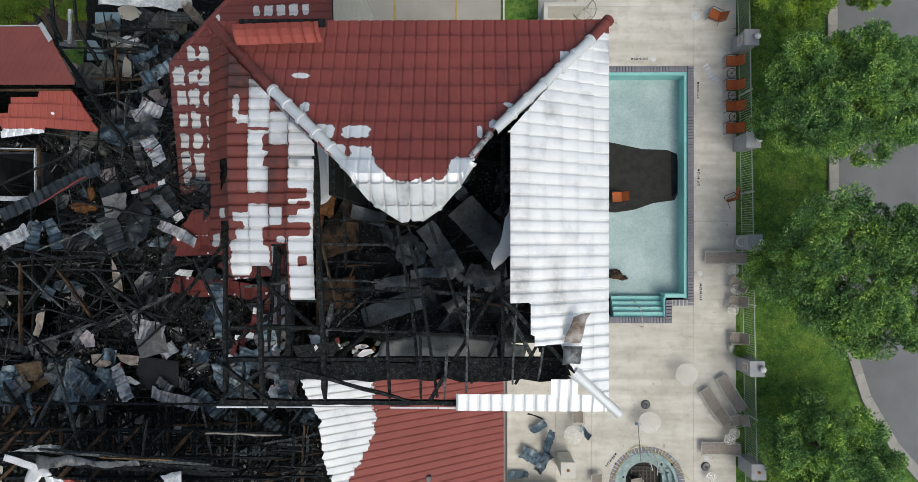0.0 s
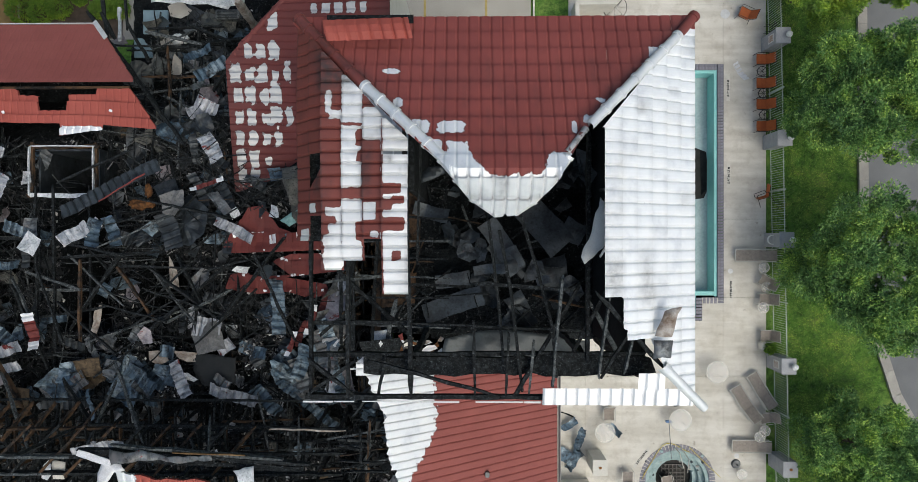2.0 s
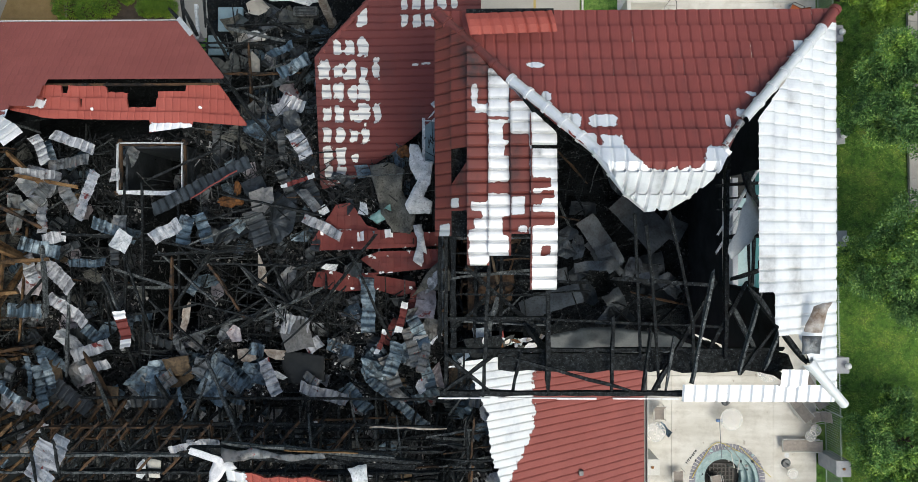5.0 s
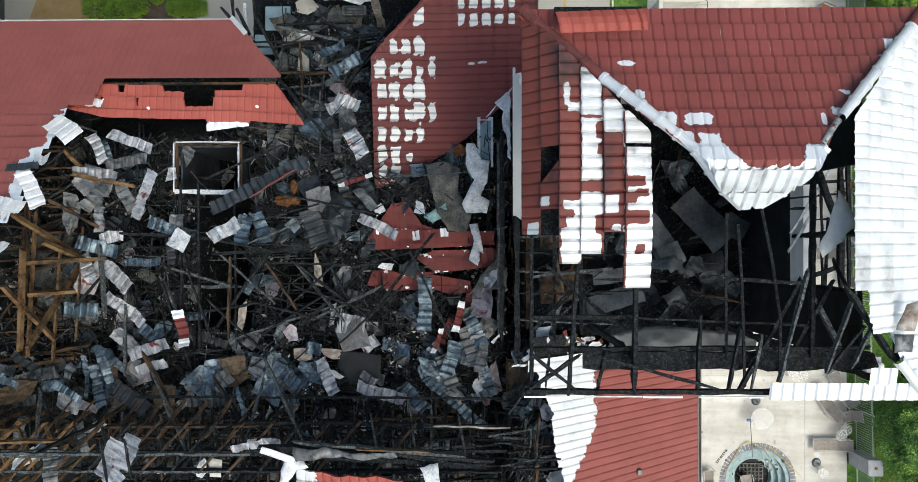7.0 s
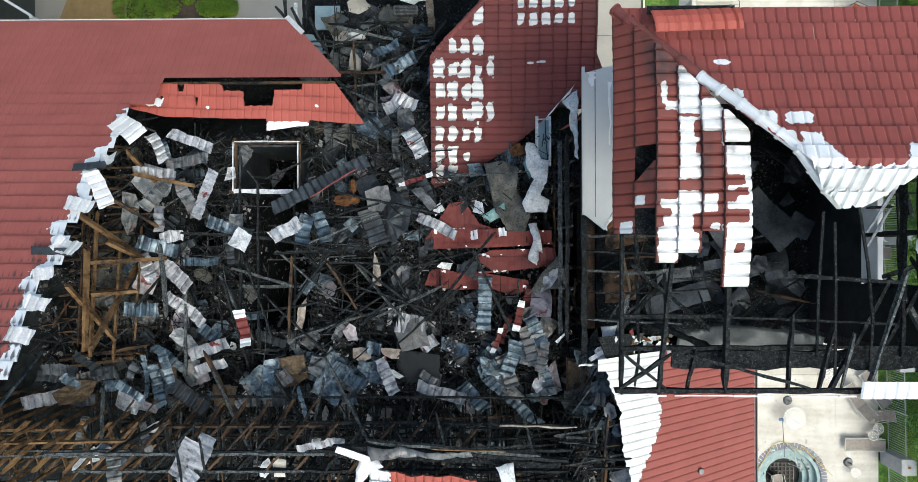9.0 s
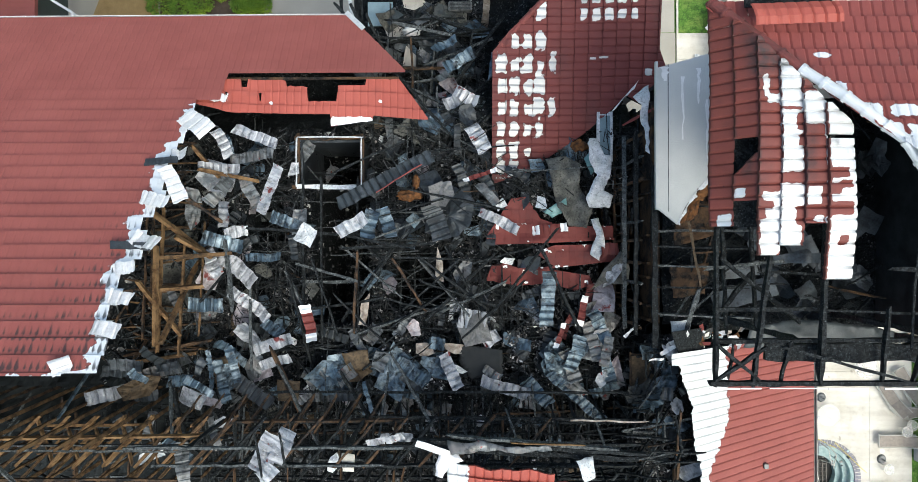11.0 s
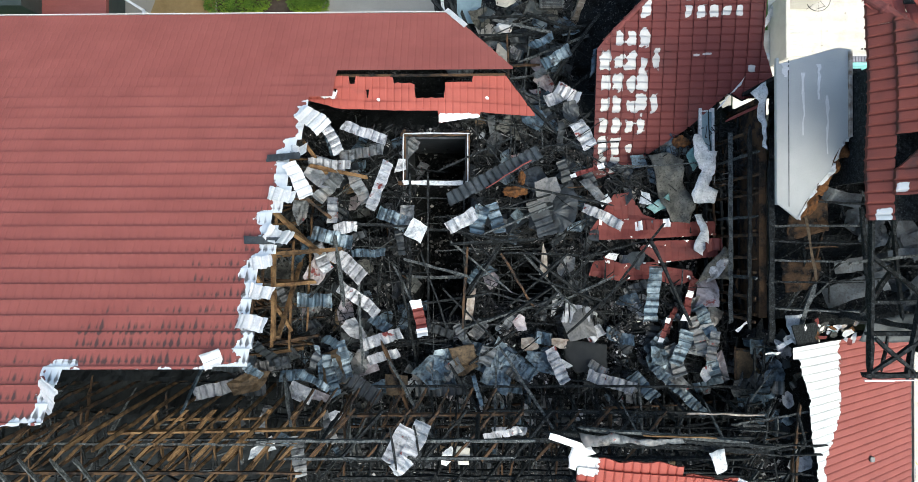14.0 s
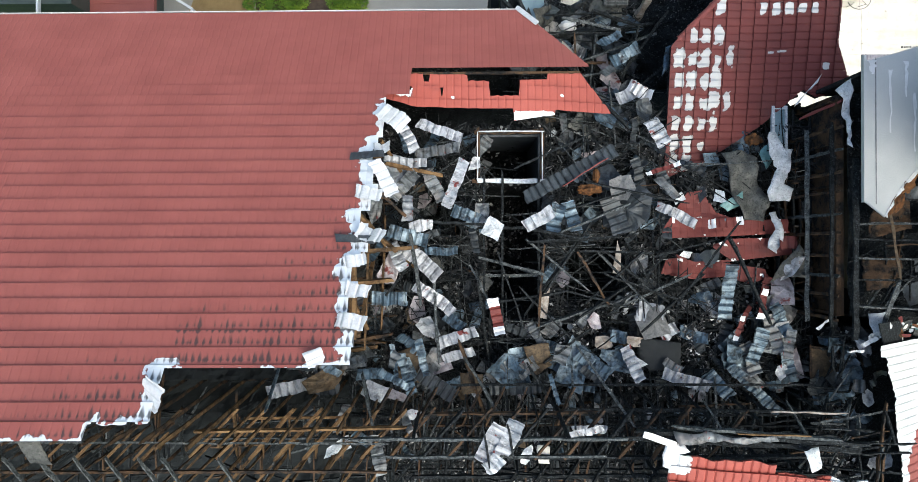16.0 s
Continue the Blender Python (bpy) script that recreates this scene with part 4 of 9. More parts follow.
# charred frame of the tower roof
for k, (a, b, w, h) in enumerate((
    ((-4.1, -2.97, 23.28), (2.9, -2.97, 23.32), 0.10, 0.20), ((-3.0, -2.42, 23.12), (2.35, -2.40, 23.15), 0.40, 0.24), ((-4.0, -2.2, 23.22), (2.2, -2.17, 23.24), 0.08, 0.2),
    ((-3.98, -3.0, 23.3), (-3.96, 3.8, 23.45), 0.07, 0.18), ((-2.12, -2.95, 23.4), (-2.2, 1.9, 24.0), 0.10, 0.2), ((1.12, -2.3, 23.3), (1.12, 1.9, 23.45), 0.08, 0.18),
    ((1.05, -0.95, 24.62), (2.35, -2.3, 23.75), 0.08, 0.16), ((2.9, -2.7, 23.2), (2.9, 3.9, 23.3), 0.10, 0.2), ((-4.0, 3.9, 23.3), (2.9, 3.9, 23.3), 0.10, 0.2),
    ((-4.0, -1.62, 23.2), (-2.15, -1.6, 23.3), 0.09, 0.16), ((-2.1, -1.62, 23.3), (1.15, -1.75, 23.3), 0.05, 0.10), ((-3.3, -3.0, 23.3), (-3.2, -0.4, 23.9), 0.08, 0.16),
    ((-0.95, -2.95, 23.3), (-0.98, -1.55, 23.6), 0.06, 0.14), ((-0.38, -2.95, 23.3), (-0.35, -1.75, 23.8), 0.05, 0.14), ((0.45, -2.75, 23.5), (0.5, -0.7, 24.5), 0.05, 0.12), ((1.28, -2.6, 23.5), (1.3, -1.0, 24.5), 0.05, 0.14),
    ((1.75, -2.5, 23.5), (1.8, -1.75, 24.0), 0.05, 0.12), ((-0.2, -2.9, 23.4), (1.0, -0.9, 23.2), 0.08, 0.12), ((-2.9, -2.25, 23.6), (-0.5, -2.92, 23.5), 0.06, 0.10), ((-4.0, -2.9, 23.4), (-3.1, -2.25, 23.5), 0.07, 0.12), ((-4.0, -2.25, 23.5), (-3.2, -2.9, 23.4), 0.07, 0.12),
)):
    o = tower_part("roof_timber", timber((Vector(b) - Vector(a)).length, w, h, 100 + k, 0.008), CHAR_ASH if k in (14, 15, 16) else CHAR)
    o.matrix_basis = between(a, b)
for k, pts in enumerate((((-0.73, 0.28, 24.2), (-0.63, -0.47, 23.9), (-0.53, -1.19, 23.6), (-0.43, -2.34, 23.35)), ((-0.54, 0.09, 24.2), (-0.32, -0.99, 23.8), (-0.08, -2.87, 23.3)), ((-0.18, 0.33, 24.3), (0.13, -0.6, 24.0), (0.44, -1.65, 23.6), (0.55, -2.61, 23.3)))):
    bm = bmesh.new()
    for a, b in zip(pts, pts[1:]):
        bar(bm, a, b, 0.032, 5, 0.03)
    tower_part("curved_rafter", bm, CHAR)
for k, (a, b, w) in enumerate((((-3.6, -0.7, 22.6), (-2.2, -1.9, 22.8), 0.09), ((-3.4, 0.2, 22.0), (-3.45, -2.2, 22.4), 0.08), ((-2.9, 0.0, 22.2), (-2.95, -2.0, 22.6), 0.07), ((-3.9, -0.9, 22.5), (-2.3, -0.75, 22.3), 0.07), ((-3.9, -1.9, 22.9), (-2.9, -1.0, 22.2), 0.08), ((-2.5, -1.0, 21.6), (-1.0, -1.05, 21.5), 0.06), ((-2.2, -0.6, 20.9), (-2.05, 1.9, 21.8), 0.07), ((0.7, -0.95, 23.9), (-1.0, -0.85, 23.7), 0.09),
                               ((1.15, -1.2, 23.3), (1.75, -2.3, 23.2), 0.09), ((1.5, -0.9, 23.4), (0.75, -2.4, 23.2), 0.08), ((1.75, -1.7, 23.9), (1.35, -2.6, 23.4), 0.06), ((-3.7, -2.9, 23.2), (-3.65, -2.2, 23.3), 0.06), ((-2.75, -2.95, 23.2), (-2.6, -2.2, 23.3), 0.07), ((0.05, -2.95, 23.25), (0.1, -1.9, 23.6), 0.06))):
    o = tower_part("roof_timber", timber((Vector(b) - Vector(a)).length, w, w * 1.3, 180 + k, 0.01), CHAR_ASH if k % 5 == 3 else CHAR)
    o.matrix_basis = between(a, b)
for x, y in ((2.35, -2.75), (2.4, 3.5), (-2.1, -2.3), (1.15, -2.3), (1.2, 3.4)):
    o = tower_part("post", timber(6.2, 0.14, 0.14, int(x * 10 + y * 100)), CHAR)
    o.matrix_basis = between((x, y, 17.2), (x, y, 23.25))

drip = random.Random(9)
x = -4.12
while x < 0.2:
    run = drip.uniform(0.25, 0.9)
    tower_part("drip_edge", boxes(((x, -3.06 + drip.uniform(-0.01, 0.01), 23.36), (min(0.26, x + run), -3.035, 23.40))), PALE, "broken white drip edge")
    x += run + drip.choice((0.01, 0.02, 0.15, 0.3))

# east slope, bare white
east = tower_part("east_slope", boxes(((2.6, -2.4, 23.3), (2.7, 3.2, 23.36))), CHAR, "tile roof slope burnt to bare white metal")
ST = 0.65
KT = math.hypot(1, ST)


def east_at(u, v):
    return (3.01 - v / KT, u, 23.46 + ST * v / KT)


def east_span(u, va, vb):
    x_in = 1.19
    if u > 1.75:
        x_in = 3.02 - (3.95 - u) / 1.165
    elif u < -2.33:
        x_in = 2.38 + (-2.33 - u) * 1.05
    elif u < -1.8:
        x_in = 2.1 + (-1.8 - u) * 0.53
    elif u < -1.58:
        x_in = 1.62
    elif u < -1.05:
        x_in = 1.55
    hi = min(vb, (3.01 - x_in) * KT)
    return (va, hi) if hi - va > 0.02 else None


def east_soot_shade(u, v, p):
    s = blob(p, ((1.35, -0.75, 0.15, 0.3), (2.55, 2.55, 0.06, 0.06), (2.0, -0.7, 0.10, 0.45), (1.9, 2.2, 0.12, 0.12))) * 0.42
    inner = 0.20 * max(0.0, min(1.0, (1.62 - p[0]) / 0.08)) * max(0.0, min(1.0, 0.7 + 1.4 * noise.noise((u * 0.8, 3, 1))))
    # thin dark lines where courses lap: lap shade put into the colour
    seam = 0.22 * max(0.0, 1 - abs(v / 0.36 - round(v / 0.36)) * 9) * max(0.0, 0.5 + noise.noise((u * 1.3, v * 2, 6)))
    return max(0.0, min(0.6, s + inner + seam + 0.55 * max(0.0, noise.noise((p[0] * 1.6, u * 1.6, 3)) - 0.12)))


roof_panels(east, east_at, -3.08, 4.0, 0, 2.35, east_span, RED, lambda u, v, p: 0.0 if p[0] > 2.9 and u > 3.7 else 1.0, east_soot_shade, seed=51, course=0.36)
hip_cap(east, [(2.30, -2.26, 23.98), (3.13, -3.05, 23.48)], 0.09, RED, 1.0, 0.06, length=1.3)

# torn ends of the low roof and scraps caught below the south frame
strew_rnd = random.Random(64)
CAUGHT = []
for k in range(34):
    CAUGHT.append((strew_rnd.uniform(-2.95, -1.75), strew_rnd.uniform(-3.0, -2.5), 18.75 + strew_rnd.uniform(-0.1, 0.15), strew_rnd.uniform(0.10, 0.34), strew_rnd.uniform(0.06, 0.2), strew_rnd.uniform(0, 180), 0))

# south eaves course
eav = tower_part("south_eaves", boxes(((0.3, -2.98, 23.3), (2.9, -2.94, 23.34))), CHAR, "last white course of the burnt south slope")


def eav_at(u, v):
    return (u, -3.07 + v / KT, 23.42 + 0.5 * v / KT)


roof_panels(eav, eav_at, 0.27, 3.08, 0, 0.72, lambda u, va, vb: ((va, vb) if (va < 0.1 and u < 3.0) or 1.93 < u < 2.45 else None), RED, lambda u, v, p: 1.0, lambda u, v, p: 0.25 * max(0, noise.noise((u * 3, v * 3, 0))), seed=52, course=0.36)

# north slope, red, sagging in the middle
north = tower_part("north_slope", boxes(((-3.9, 3.7, 23.35), (2.8, 3.75, 23.42))), CHAR, "dark red tile roof slope bleached white at its torn tip")
SN = 0.56


def north_at(u, v):
    y = 3.97 - v
    z = 23.47 + SN * v - 0.10 * math.sin(math.pi * min(1, v / 3.0)) * math.cos(math.pi * max(-0.5, min(0.5, (u + 0.6) / 7.2)))
    if v > 2.95:
        z -= (v - 2.95) * 1.45
        y -= 1.5 * rib(u + 4.3) + 0.05 * (((v - 2.95) / 0.335) % 1.0)
    return (u, y, z)


NORTH = [(-4.2, 0.0), (2.98, 0.0), (0.86, 2.22), (0.55, 2.75), (0.38, 3.02), (0.07, 3.3), (-0.27, 3.53), (-0.62, 3.56), (-1.02, 3.32), (-1.5, 2.78), (-2.2, 2.16), (-4.25, 0.1)]


def north_burn(u, v, p):
    b = 0.0
    if v > 2.66:
        b = max(0.5 + (v - 2.99) * 9, 0.5 + (-1.0 - u) * 4 + (v - 2.68) * 3, 0.5 + (u - 0.12) * 4 + (v - 2.9) * 2)
        b = max(0.0, min(1.0, b + 0.25 * noise.noise((u * 6, v * 3, 2))))
    b = max(b, blob(p, ((-1.36, 1.80, 0.24, 0.09), (-1.9, 1.82, 0.18, 0.12), (-1.6, 1.46, 0.1, 0.1), (-1.24, 1.44, 0.17, 0.08), (-2.42, 2.86, 0.16, 0.07), (-2.25, 2.25, 0.08, 0.08), (0.95, 1.93, 0.12, 0.08), (0.68, 1.78, 0.04, 0.12), (1.15, 2.28, 0.08, 0.06), (2.0, 2.92, 0.06, 0.10), (2.17, 3.2, 0.08, 0.12))))
    # a pale seam under the eastern hip
    e = (3.06 - u) - v * 0.957
    return max(b, max(0.0, 0.62 - e / 0.22) if u > 0.7 and v > 0.3 else 0.0)


def north_soot(u, v, p):
    e = (u + 4.25) - v * 0.96
    return max(0.0, min(0.85, 0.8 - e / 0.55 if 0.8 < v < 2.2 else 0.0)) + 0.35 * max(0.0, noise.noise((u * 0.9, v * 1.2, 8)) - 0.05) + (0.4 * max(0, noise.noise((u * 5, math.floor(v / 0.36) * 3, 0))) if v > 0.8 else 0) + (0.5 * max(0.0, noise.noise((u * 2.6, v * 5, 3)) + 0.1 * (u < -0.5)) if v > 3.0 else 0.5 * max(0.0, 1 - ((3.0 - u) - v * 0.957) / 0.45) * (u > 0.6))


roof_panels(north, north_at, -4.3, 3.08, 0, 3.78, poly_span(NORTH), RED, north_burn, north_soot, lambda i, j, c: False, course=0.335, seed=61, deep=0.7)
hip_cap(north, [(-4.15, 3.95, 23.6), (-3.75, 3.5, 23.85), (-2.86, 2.58, 24.28)], 0.10, RED, 0.05, 0.45)
hip_cap(north, [(-2.86, 2.58, 24.28), (-2.3, 2.05, 24.62), (-1.5, 1.27, 24.95), (-1.0, 0.66, 24.78), (-0.62, 0.40, 24.5)], 0.095, RED, 1.0, 0.10)
hip_cap(north, [(3.02, 3.98, 23.55), (2.66, 3.56, 23.78)], 0.09, RED, 0.05, 0.3)
hip_cap(north, [(2.66, 3.56, 23.78), (0.95, 1.83, 24.76)], 0.088, RED, 1.0, 0.12)
hip_cap(north, [(0.55, 1.28, 25.02), (0.32, 0.94, 24.90), (0.02, 0.60, 24.72), (-0.27, 0.40, 24.56)], 0.08, RED, 1.0, 0.15)
hip_cap(north, [(0.86, 1.75, 24.8), (0.56, 1.38, 24.95)], 0.05, RED, 0.6, 0.8)
# a loosened panel sprung from the slope; a dark strip paints its slot's shade
lifted = bmesh.new()
cols = 44
prev = None
for k in range(cols + 1):
    u = -3.62 + 1.5 * k / cols
    cur = [lifted.verts.new((u + 0.03 * q, 3.78 - 0.38 * q / 3 + 0.03 * (u + 3), 24.02 + 0.10 * math.sin(q * 0.9) + rib(u) * 1.3)) for q in range(4)]
    if prev:
        for q in range(3):
            lifted.faces.new((prev[q], cur[q], cur[q + 1], prev[q + 1]))
    prev = cur
tower_part("sprung_panel", lifted, RED_BRIGHT, "orange-red tile panel sprung loose")
tower_part("open_slot", boxes(((-3.6, 3.80, 23.72), (-2.05, 3.95, 23.74))), CHAR)

# west slope: hanging strips of panels
west = tower_part("west_slope", boxes(((-3.9, 0.5, 23.5), (-3.85, 3.3, 23.56))), CHAR, "hanging strips of red tile roof with coat burnt off in bands")
WC = 0.36
WEST_X = (-4.17, -3.88, -3.59, -3.23, -2.86, -2.53, -2.11)
WEST_Z = (23.50, 23.88, 24.22, 24.28, 24.34, 24.44, 24.50)


def west_at(u, v):
    """The slope has slumped: steep in its two outer columns, nearly flat in the hanging ones."""
    k = max(0, min(5, int(v / WC)))
    f = v / WC - k
    x = WEST_X[k] + (WEST_X[k + 1] - WEST_X[k]) * f
    z = WEST_Z[k] + (WEST_Z[k + 1] - WEST_Z[k]) * f
    return (x, u, z - 0.10 * max(0, -u - 0.1) - 0.05 * math.sin(u * 2 + v * 2))


# bare patches and leftover red on the columns: column, part of its width, stretch along it
WEST_BARE = ((0, 0.3, 1.0, -0.1, 0.12), (1, 0.1, 0.5, 0.4, 0.56), (2, 0.25, 0.5, 2.1, 2.5), (2, 0.4, 1.0, 2.0, 2.14), (2, 0.25, 1.0, 0.34, 0.48), (2, 0.7, 1.0, 0.2, 0.4), (2, 0.35, 1.0, 0.0, 0.2), (2, 0.1, 1.0, -0.62, 0.02),
             (3, 0.0, 1.0, 1.93, 2.75), (3, 0.0, 1.0, 0.82, 1.86), (3, 0.0, 1.0, -0.5, 0.62), (4, 0.0, 1.0, 1.62, 2.8), (4, 0.05, 0.65, 0.26, 0.56), (4, 0.4, 0.8, -0.02, 0.08))
WEST_RED = ((3, 0.75, 1.0, 1.55, 1.78), (3, 0.8, 1.0, 1.28, 1.42), (3, 0.75, 1.0, -0.06, 0.2), (4, 0.05, 0.9, 2.2, 2.42), (5, 0.0, 0.7, 0.72, 0.85), (5, 0.55, 0.85, 0.55, 0.63), (5, 0.0, 0.35, 0.45, 0.58), (5, 0.0, 0.85, 0.1, 0.28), (5, 0.5, 0.7, -0.4, -0.28))


def west_span(u, va, vb):
    c = min(5, int((va + 0.01) / WC))
    end = (-0.1, 0.32, -0.62, -0.45, -0.07, -1.0)[c]
    if u < end or (c == 5 and 1.36 < u < 1.4):
        return None
    if c == 1 and u < 1.41:
        # the lower piece has torn off and hangs askew
        lo = va + WC * max(0.0, min(1.0, (u - 0.78) / 0.4))
        return (lo, vb) if u < 1.16 else None
    lim = (3.95 - u) * 0.93
    if u < 1.6:
        lim = 2.16
    hi = min(vb, lim)
    return (va, hi) if hi - va > 0.02 else None


def west_within(u, v, rows):
    c = min(5, int(v / WC + 0.001))
    f = v / WC - c
    best = 0.0
    for col, f0, f1, u0, u1 in rows:
        if col == c:
            d = max(abs(u - (u0 + u1) / 2) - (u1 - u0) / 2, 0.8 * WC * (abs(f - (f0 + f1) / 2) - (f1 - f0) / 2))
            best = max(best, min(1.0, max(0.0, 0.55 - d * 9)))
    return best


def west_burn(u, v, p):
    wave = 0.25 * noise.noise((u * 7, v * 7, 2))
    if v > 5 * WC:
        return max(0.0, 1.0 - 1.5 * west_within(u + 0.03 * wave, v, WEST_RED))
    return max(0.0, west_within(u, v, WEST_BARE) + 0.5 * wave - 1.5 * west_within(u, v, WEST_RED))


def west_soot_shade(u, v, p):
    dark = 0.95 * blob(p, ((-3.4, 2.85, 0.28, 0.34), (-3.05, 2.7, 0.25, 0.12), (-3.72, 1.0, 0.06, 0.2))) + 0.6 * blob(p, ((-2.8, 1.08, 0.09, 0.46), (-2.67, 2.23, 0.12, 0.08), (-2.45, 1.3, 0.1, 0.06)))
    # column seams: shade of their gaps put into the colour, with patchy soot
    rim = 0.75 * max(0.0, 1 - abs(v / WC - round(v / WC)) * 8) * (0.6 + 0.8 * noise.noise((u * 2.2, v * 3, 9))) + 0.5 * max(0.0, noise.noise((p[0] * 2.4, u * 0.8, 6)) - 0.05)
    flake = 0.5 * max(0.0, noise.noise((p[0] * 9, u * 5, 3)) - 0.22) * (1 if u > 0.7 else 0.3)
    return min(0.9, dark + rim + flake + 0.22 * blob(p, ((-2.4, 2.0, 0.3, 0.45),)))


roof_panels(west, west_at, -1.0, 3.85, 0, WC * 6, west_span, RED_WEST, west_burn, west_soot_shade, course=WC, seed=71, fine=8, deep=1.4)
tower_part("west_backing", boxes(((-3.98, -0.1, 23.72), (-2.6, 1.2, 23.74)), ((-3.98, 1.2, 23.72), (-3.0, 2.6, 23.74))), CHAR)

# ---- fallen pieces: x, y, z, length, width, turn, slope ----
SHEETS_PALE = [
   (-14.25, 2.5, 17.3, 1.29, 0.33, -21, 0),
   (-15.12, 2.3, 17.4, 0.87, 0.35, -62, 0),
   (-15.16, 1.66, 17.5, 1.17, 0.28, -4, 0),
   (-13.84, 1.07, 17.4, 1.36, 0.35, -112, 0),
   (-15.14, 0.4, 17.2, 0.73, 0.35, -92, 0),
   (-14.78, -0.06, 17.3, 0.6, 0.35, 8, 0),
   (-11.62, 0.12, 17.6, 0.85, 0.41, 29, 0),
   (-14.76, -1.08, 17.3, 1.24, 0.48, -40, 0),
   (-14.44, -2.04, 17.3, 1.28, 0.38, -37, 0),
   (-13.82, -3.12, 17.2, 1.16, 0.38, 18, 0),
   (-13.77, -3.6, 17.1, 0.9, 0.32, 17, 0),
   (-10.38, -5.37, 18.2, 0.88, 0.27, 3, 0),
]
SHEETS_PALE_FAR = [
   (-7.52, -4.31, 17.0, 1.37, 0.39, -17, 0),
   (-7.66, 0.21, 16.6, 1.19, 0.33, -27, 0),
   (-8.98, -3.89, 17.0, 1.03, 0.39, -65, 0),
   (-15.42, -0.88, 17.3, 0.8, 0.38, -65, 0),
   (-18.52, -4.54, 17.0, 1.22, 0.42, 13, 0),
   (-8.25, 2.49, 16.8, 0.86, 0.46, -60, 0),
   (-8.55, 3.8, 16.2, 0.71, 0.4, -29, 0),
   (-8.94, 3.69, 16.0, 0.55, 0.41, 21, 0),
   (-7.88, -3.08, 16.6, 0.53, 0.42, 39, 0),
   (-8.41, -2.52, 16.6, 0.76, 0.59, -10, 0),
]
SHEETS_GREY = [
   (-14.31, 1.94, 17.4, 1.23, 0.33, 6, 0),
   (-15.26, 1.06, 17.3, 0.98, 0.41, 47, 0),
   (-14.42, 1.04, 17.2, 0.94, 0.38, -64, 0),
   (-17.05, -3.91, 17.0, 1.42, 0.39, 14, 0),
   (-12.65, -4.13, 16.8, 0.66, 0.49, 29, 0),
   (-11.89, -4.0, 16.9, 0.64, 0.45, 40, 0),
   (-5.14, -3.06, 17.0, 1.02, 0.36, -72, 0),
   (-5.74, -3.76, 16.9, 0.95, 0.42, -70, 0),
   (-16.57, -1.9, 17.0, 0.72, 0.26, -64, 0),
   (-6.83, -1.08, 16.2, 0.6, 0.34, -16, 0),
   (-10.92, -3.62, 17.0, 0.52, 0.45, 72, 0),
]
SHEETS_BLUED = [
   (-15.12, -0.34, 17.4, 1.11, 0.41, -15, 0),
   (-15.65, -2.06, 17.2, 0.98, 0.42, -2, 0),
   (-15.22, -4.1, 17.2, 1.17, 0.32, -74, 0),
   (-15.54, -3.85, 17.2, 1.11, 0.19, -84, 0),
   (-10.07, -3.9, 17.0, 1.04, 0.42, -35, 0),
   (-6.36, -1.89, 16.9, 1.66, 0.42, -93, -21),
   (-5.54, -4.63, 16.65, 2.14, 0.33, -42, -19),
   (-6.64, -4.46, 17.0, 0.96, 0.42, -46, 0),
   (-11.13, 0.1, 17.5, 0.78, 0.44, 78, 0),
   (-10.7, 0.17, 17.4, 0.83, 0.38, 108, 0),
   (-4.94, -2.66, 17.0, 0.9, 0.39, -64, 0),
   (-11.19, -4.47, 17.5, 0.83, 0.16, -73, 0),
]
SHEETS_BLUED_FAR = [
   (-5.64, -3.37, 17.1, 1.0, 0.42, 73, 0),
   (-4.72, -3.8, 16.9, 0.85, 0.36, -72, 0),
   (-6.21, -3.34, 16.7, 0.71, 0.43, 43, 0),
   (-12.18, -4.36, 16.9, 0.79, 0.32, 12, 0),
   (-6.56, -0.12, 16.4, 0.78, 0.3, 19, 0),
   (-11.02, -3.58, 16.5, 1.05, 0.46, -18, 0),
   (-9.94, -3.9, 16.6, 0.99, 0.42, -42, 0),
   (-10.9, -4.12, 16.5, 0.85, 0.33, -29, 0),
]
SHEETS_SOOTED = [
   (-10.74, 1.3, 17.4, 2.84, 0.42, -152, 8),
   (-14.38, -4.42, 17.1, 1.24, 0.45, -34, 0),
   (-17.42, -4.58, 16.9, 0.68, 0.32, 7, 0),
   (-9.4, 0.18, 16.8, 1.04, 0.56, -70, 0),
   (-12.21, -4.56, 16.9, 1.46, 0.36, 3, 0),
   (-7.92, 1.18, 16.4, 0.73, 0.33, -64, 0),
   (-9.56, 3.84, 15.0, 0.95, 0.32, -42, 0),
   (-10.58, 0.05, 17.2, 0.75, 0.42, -19, 0),
]
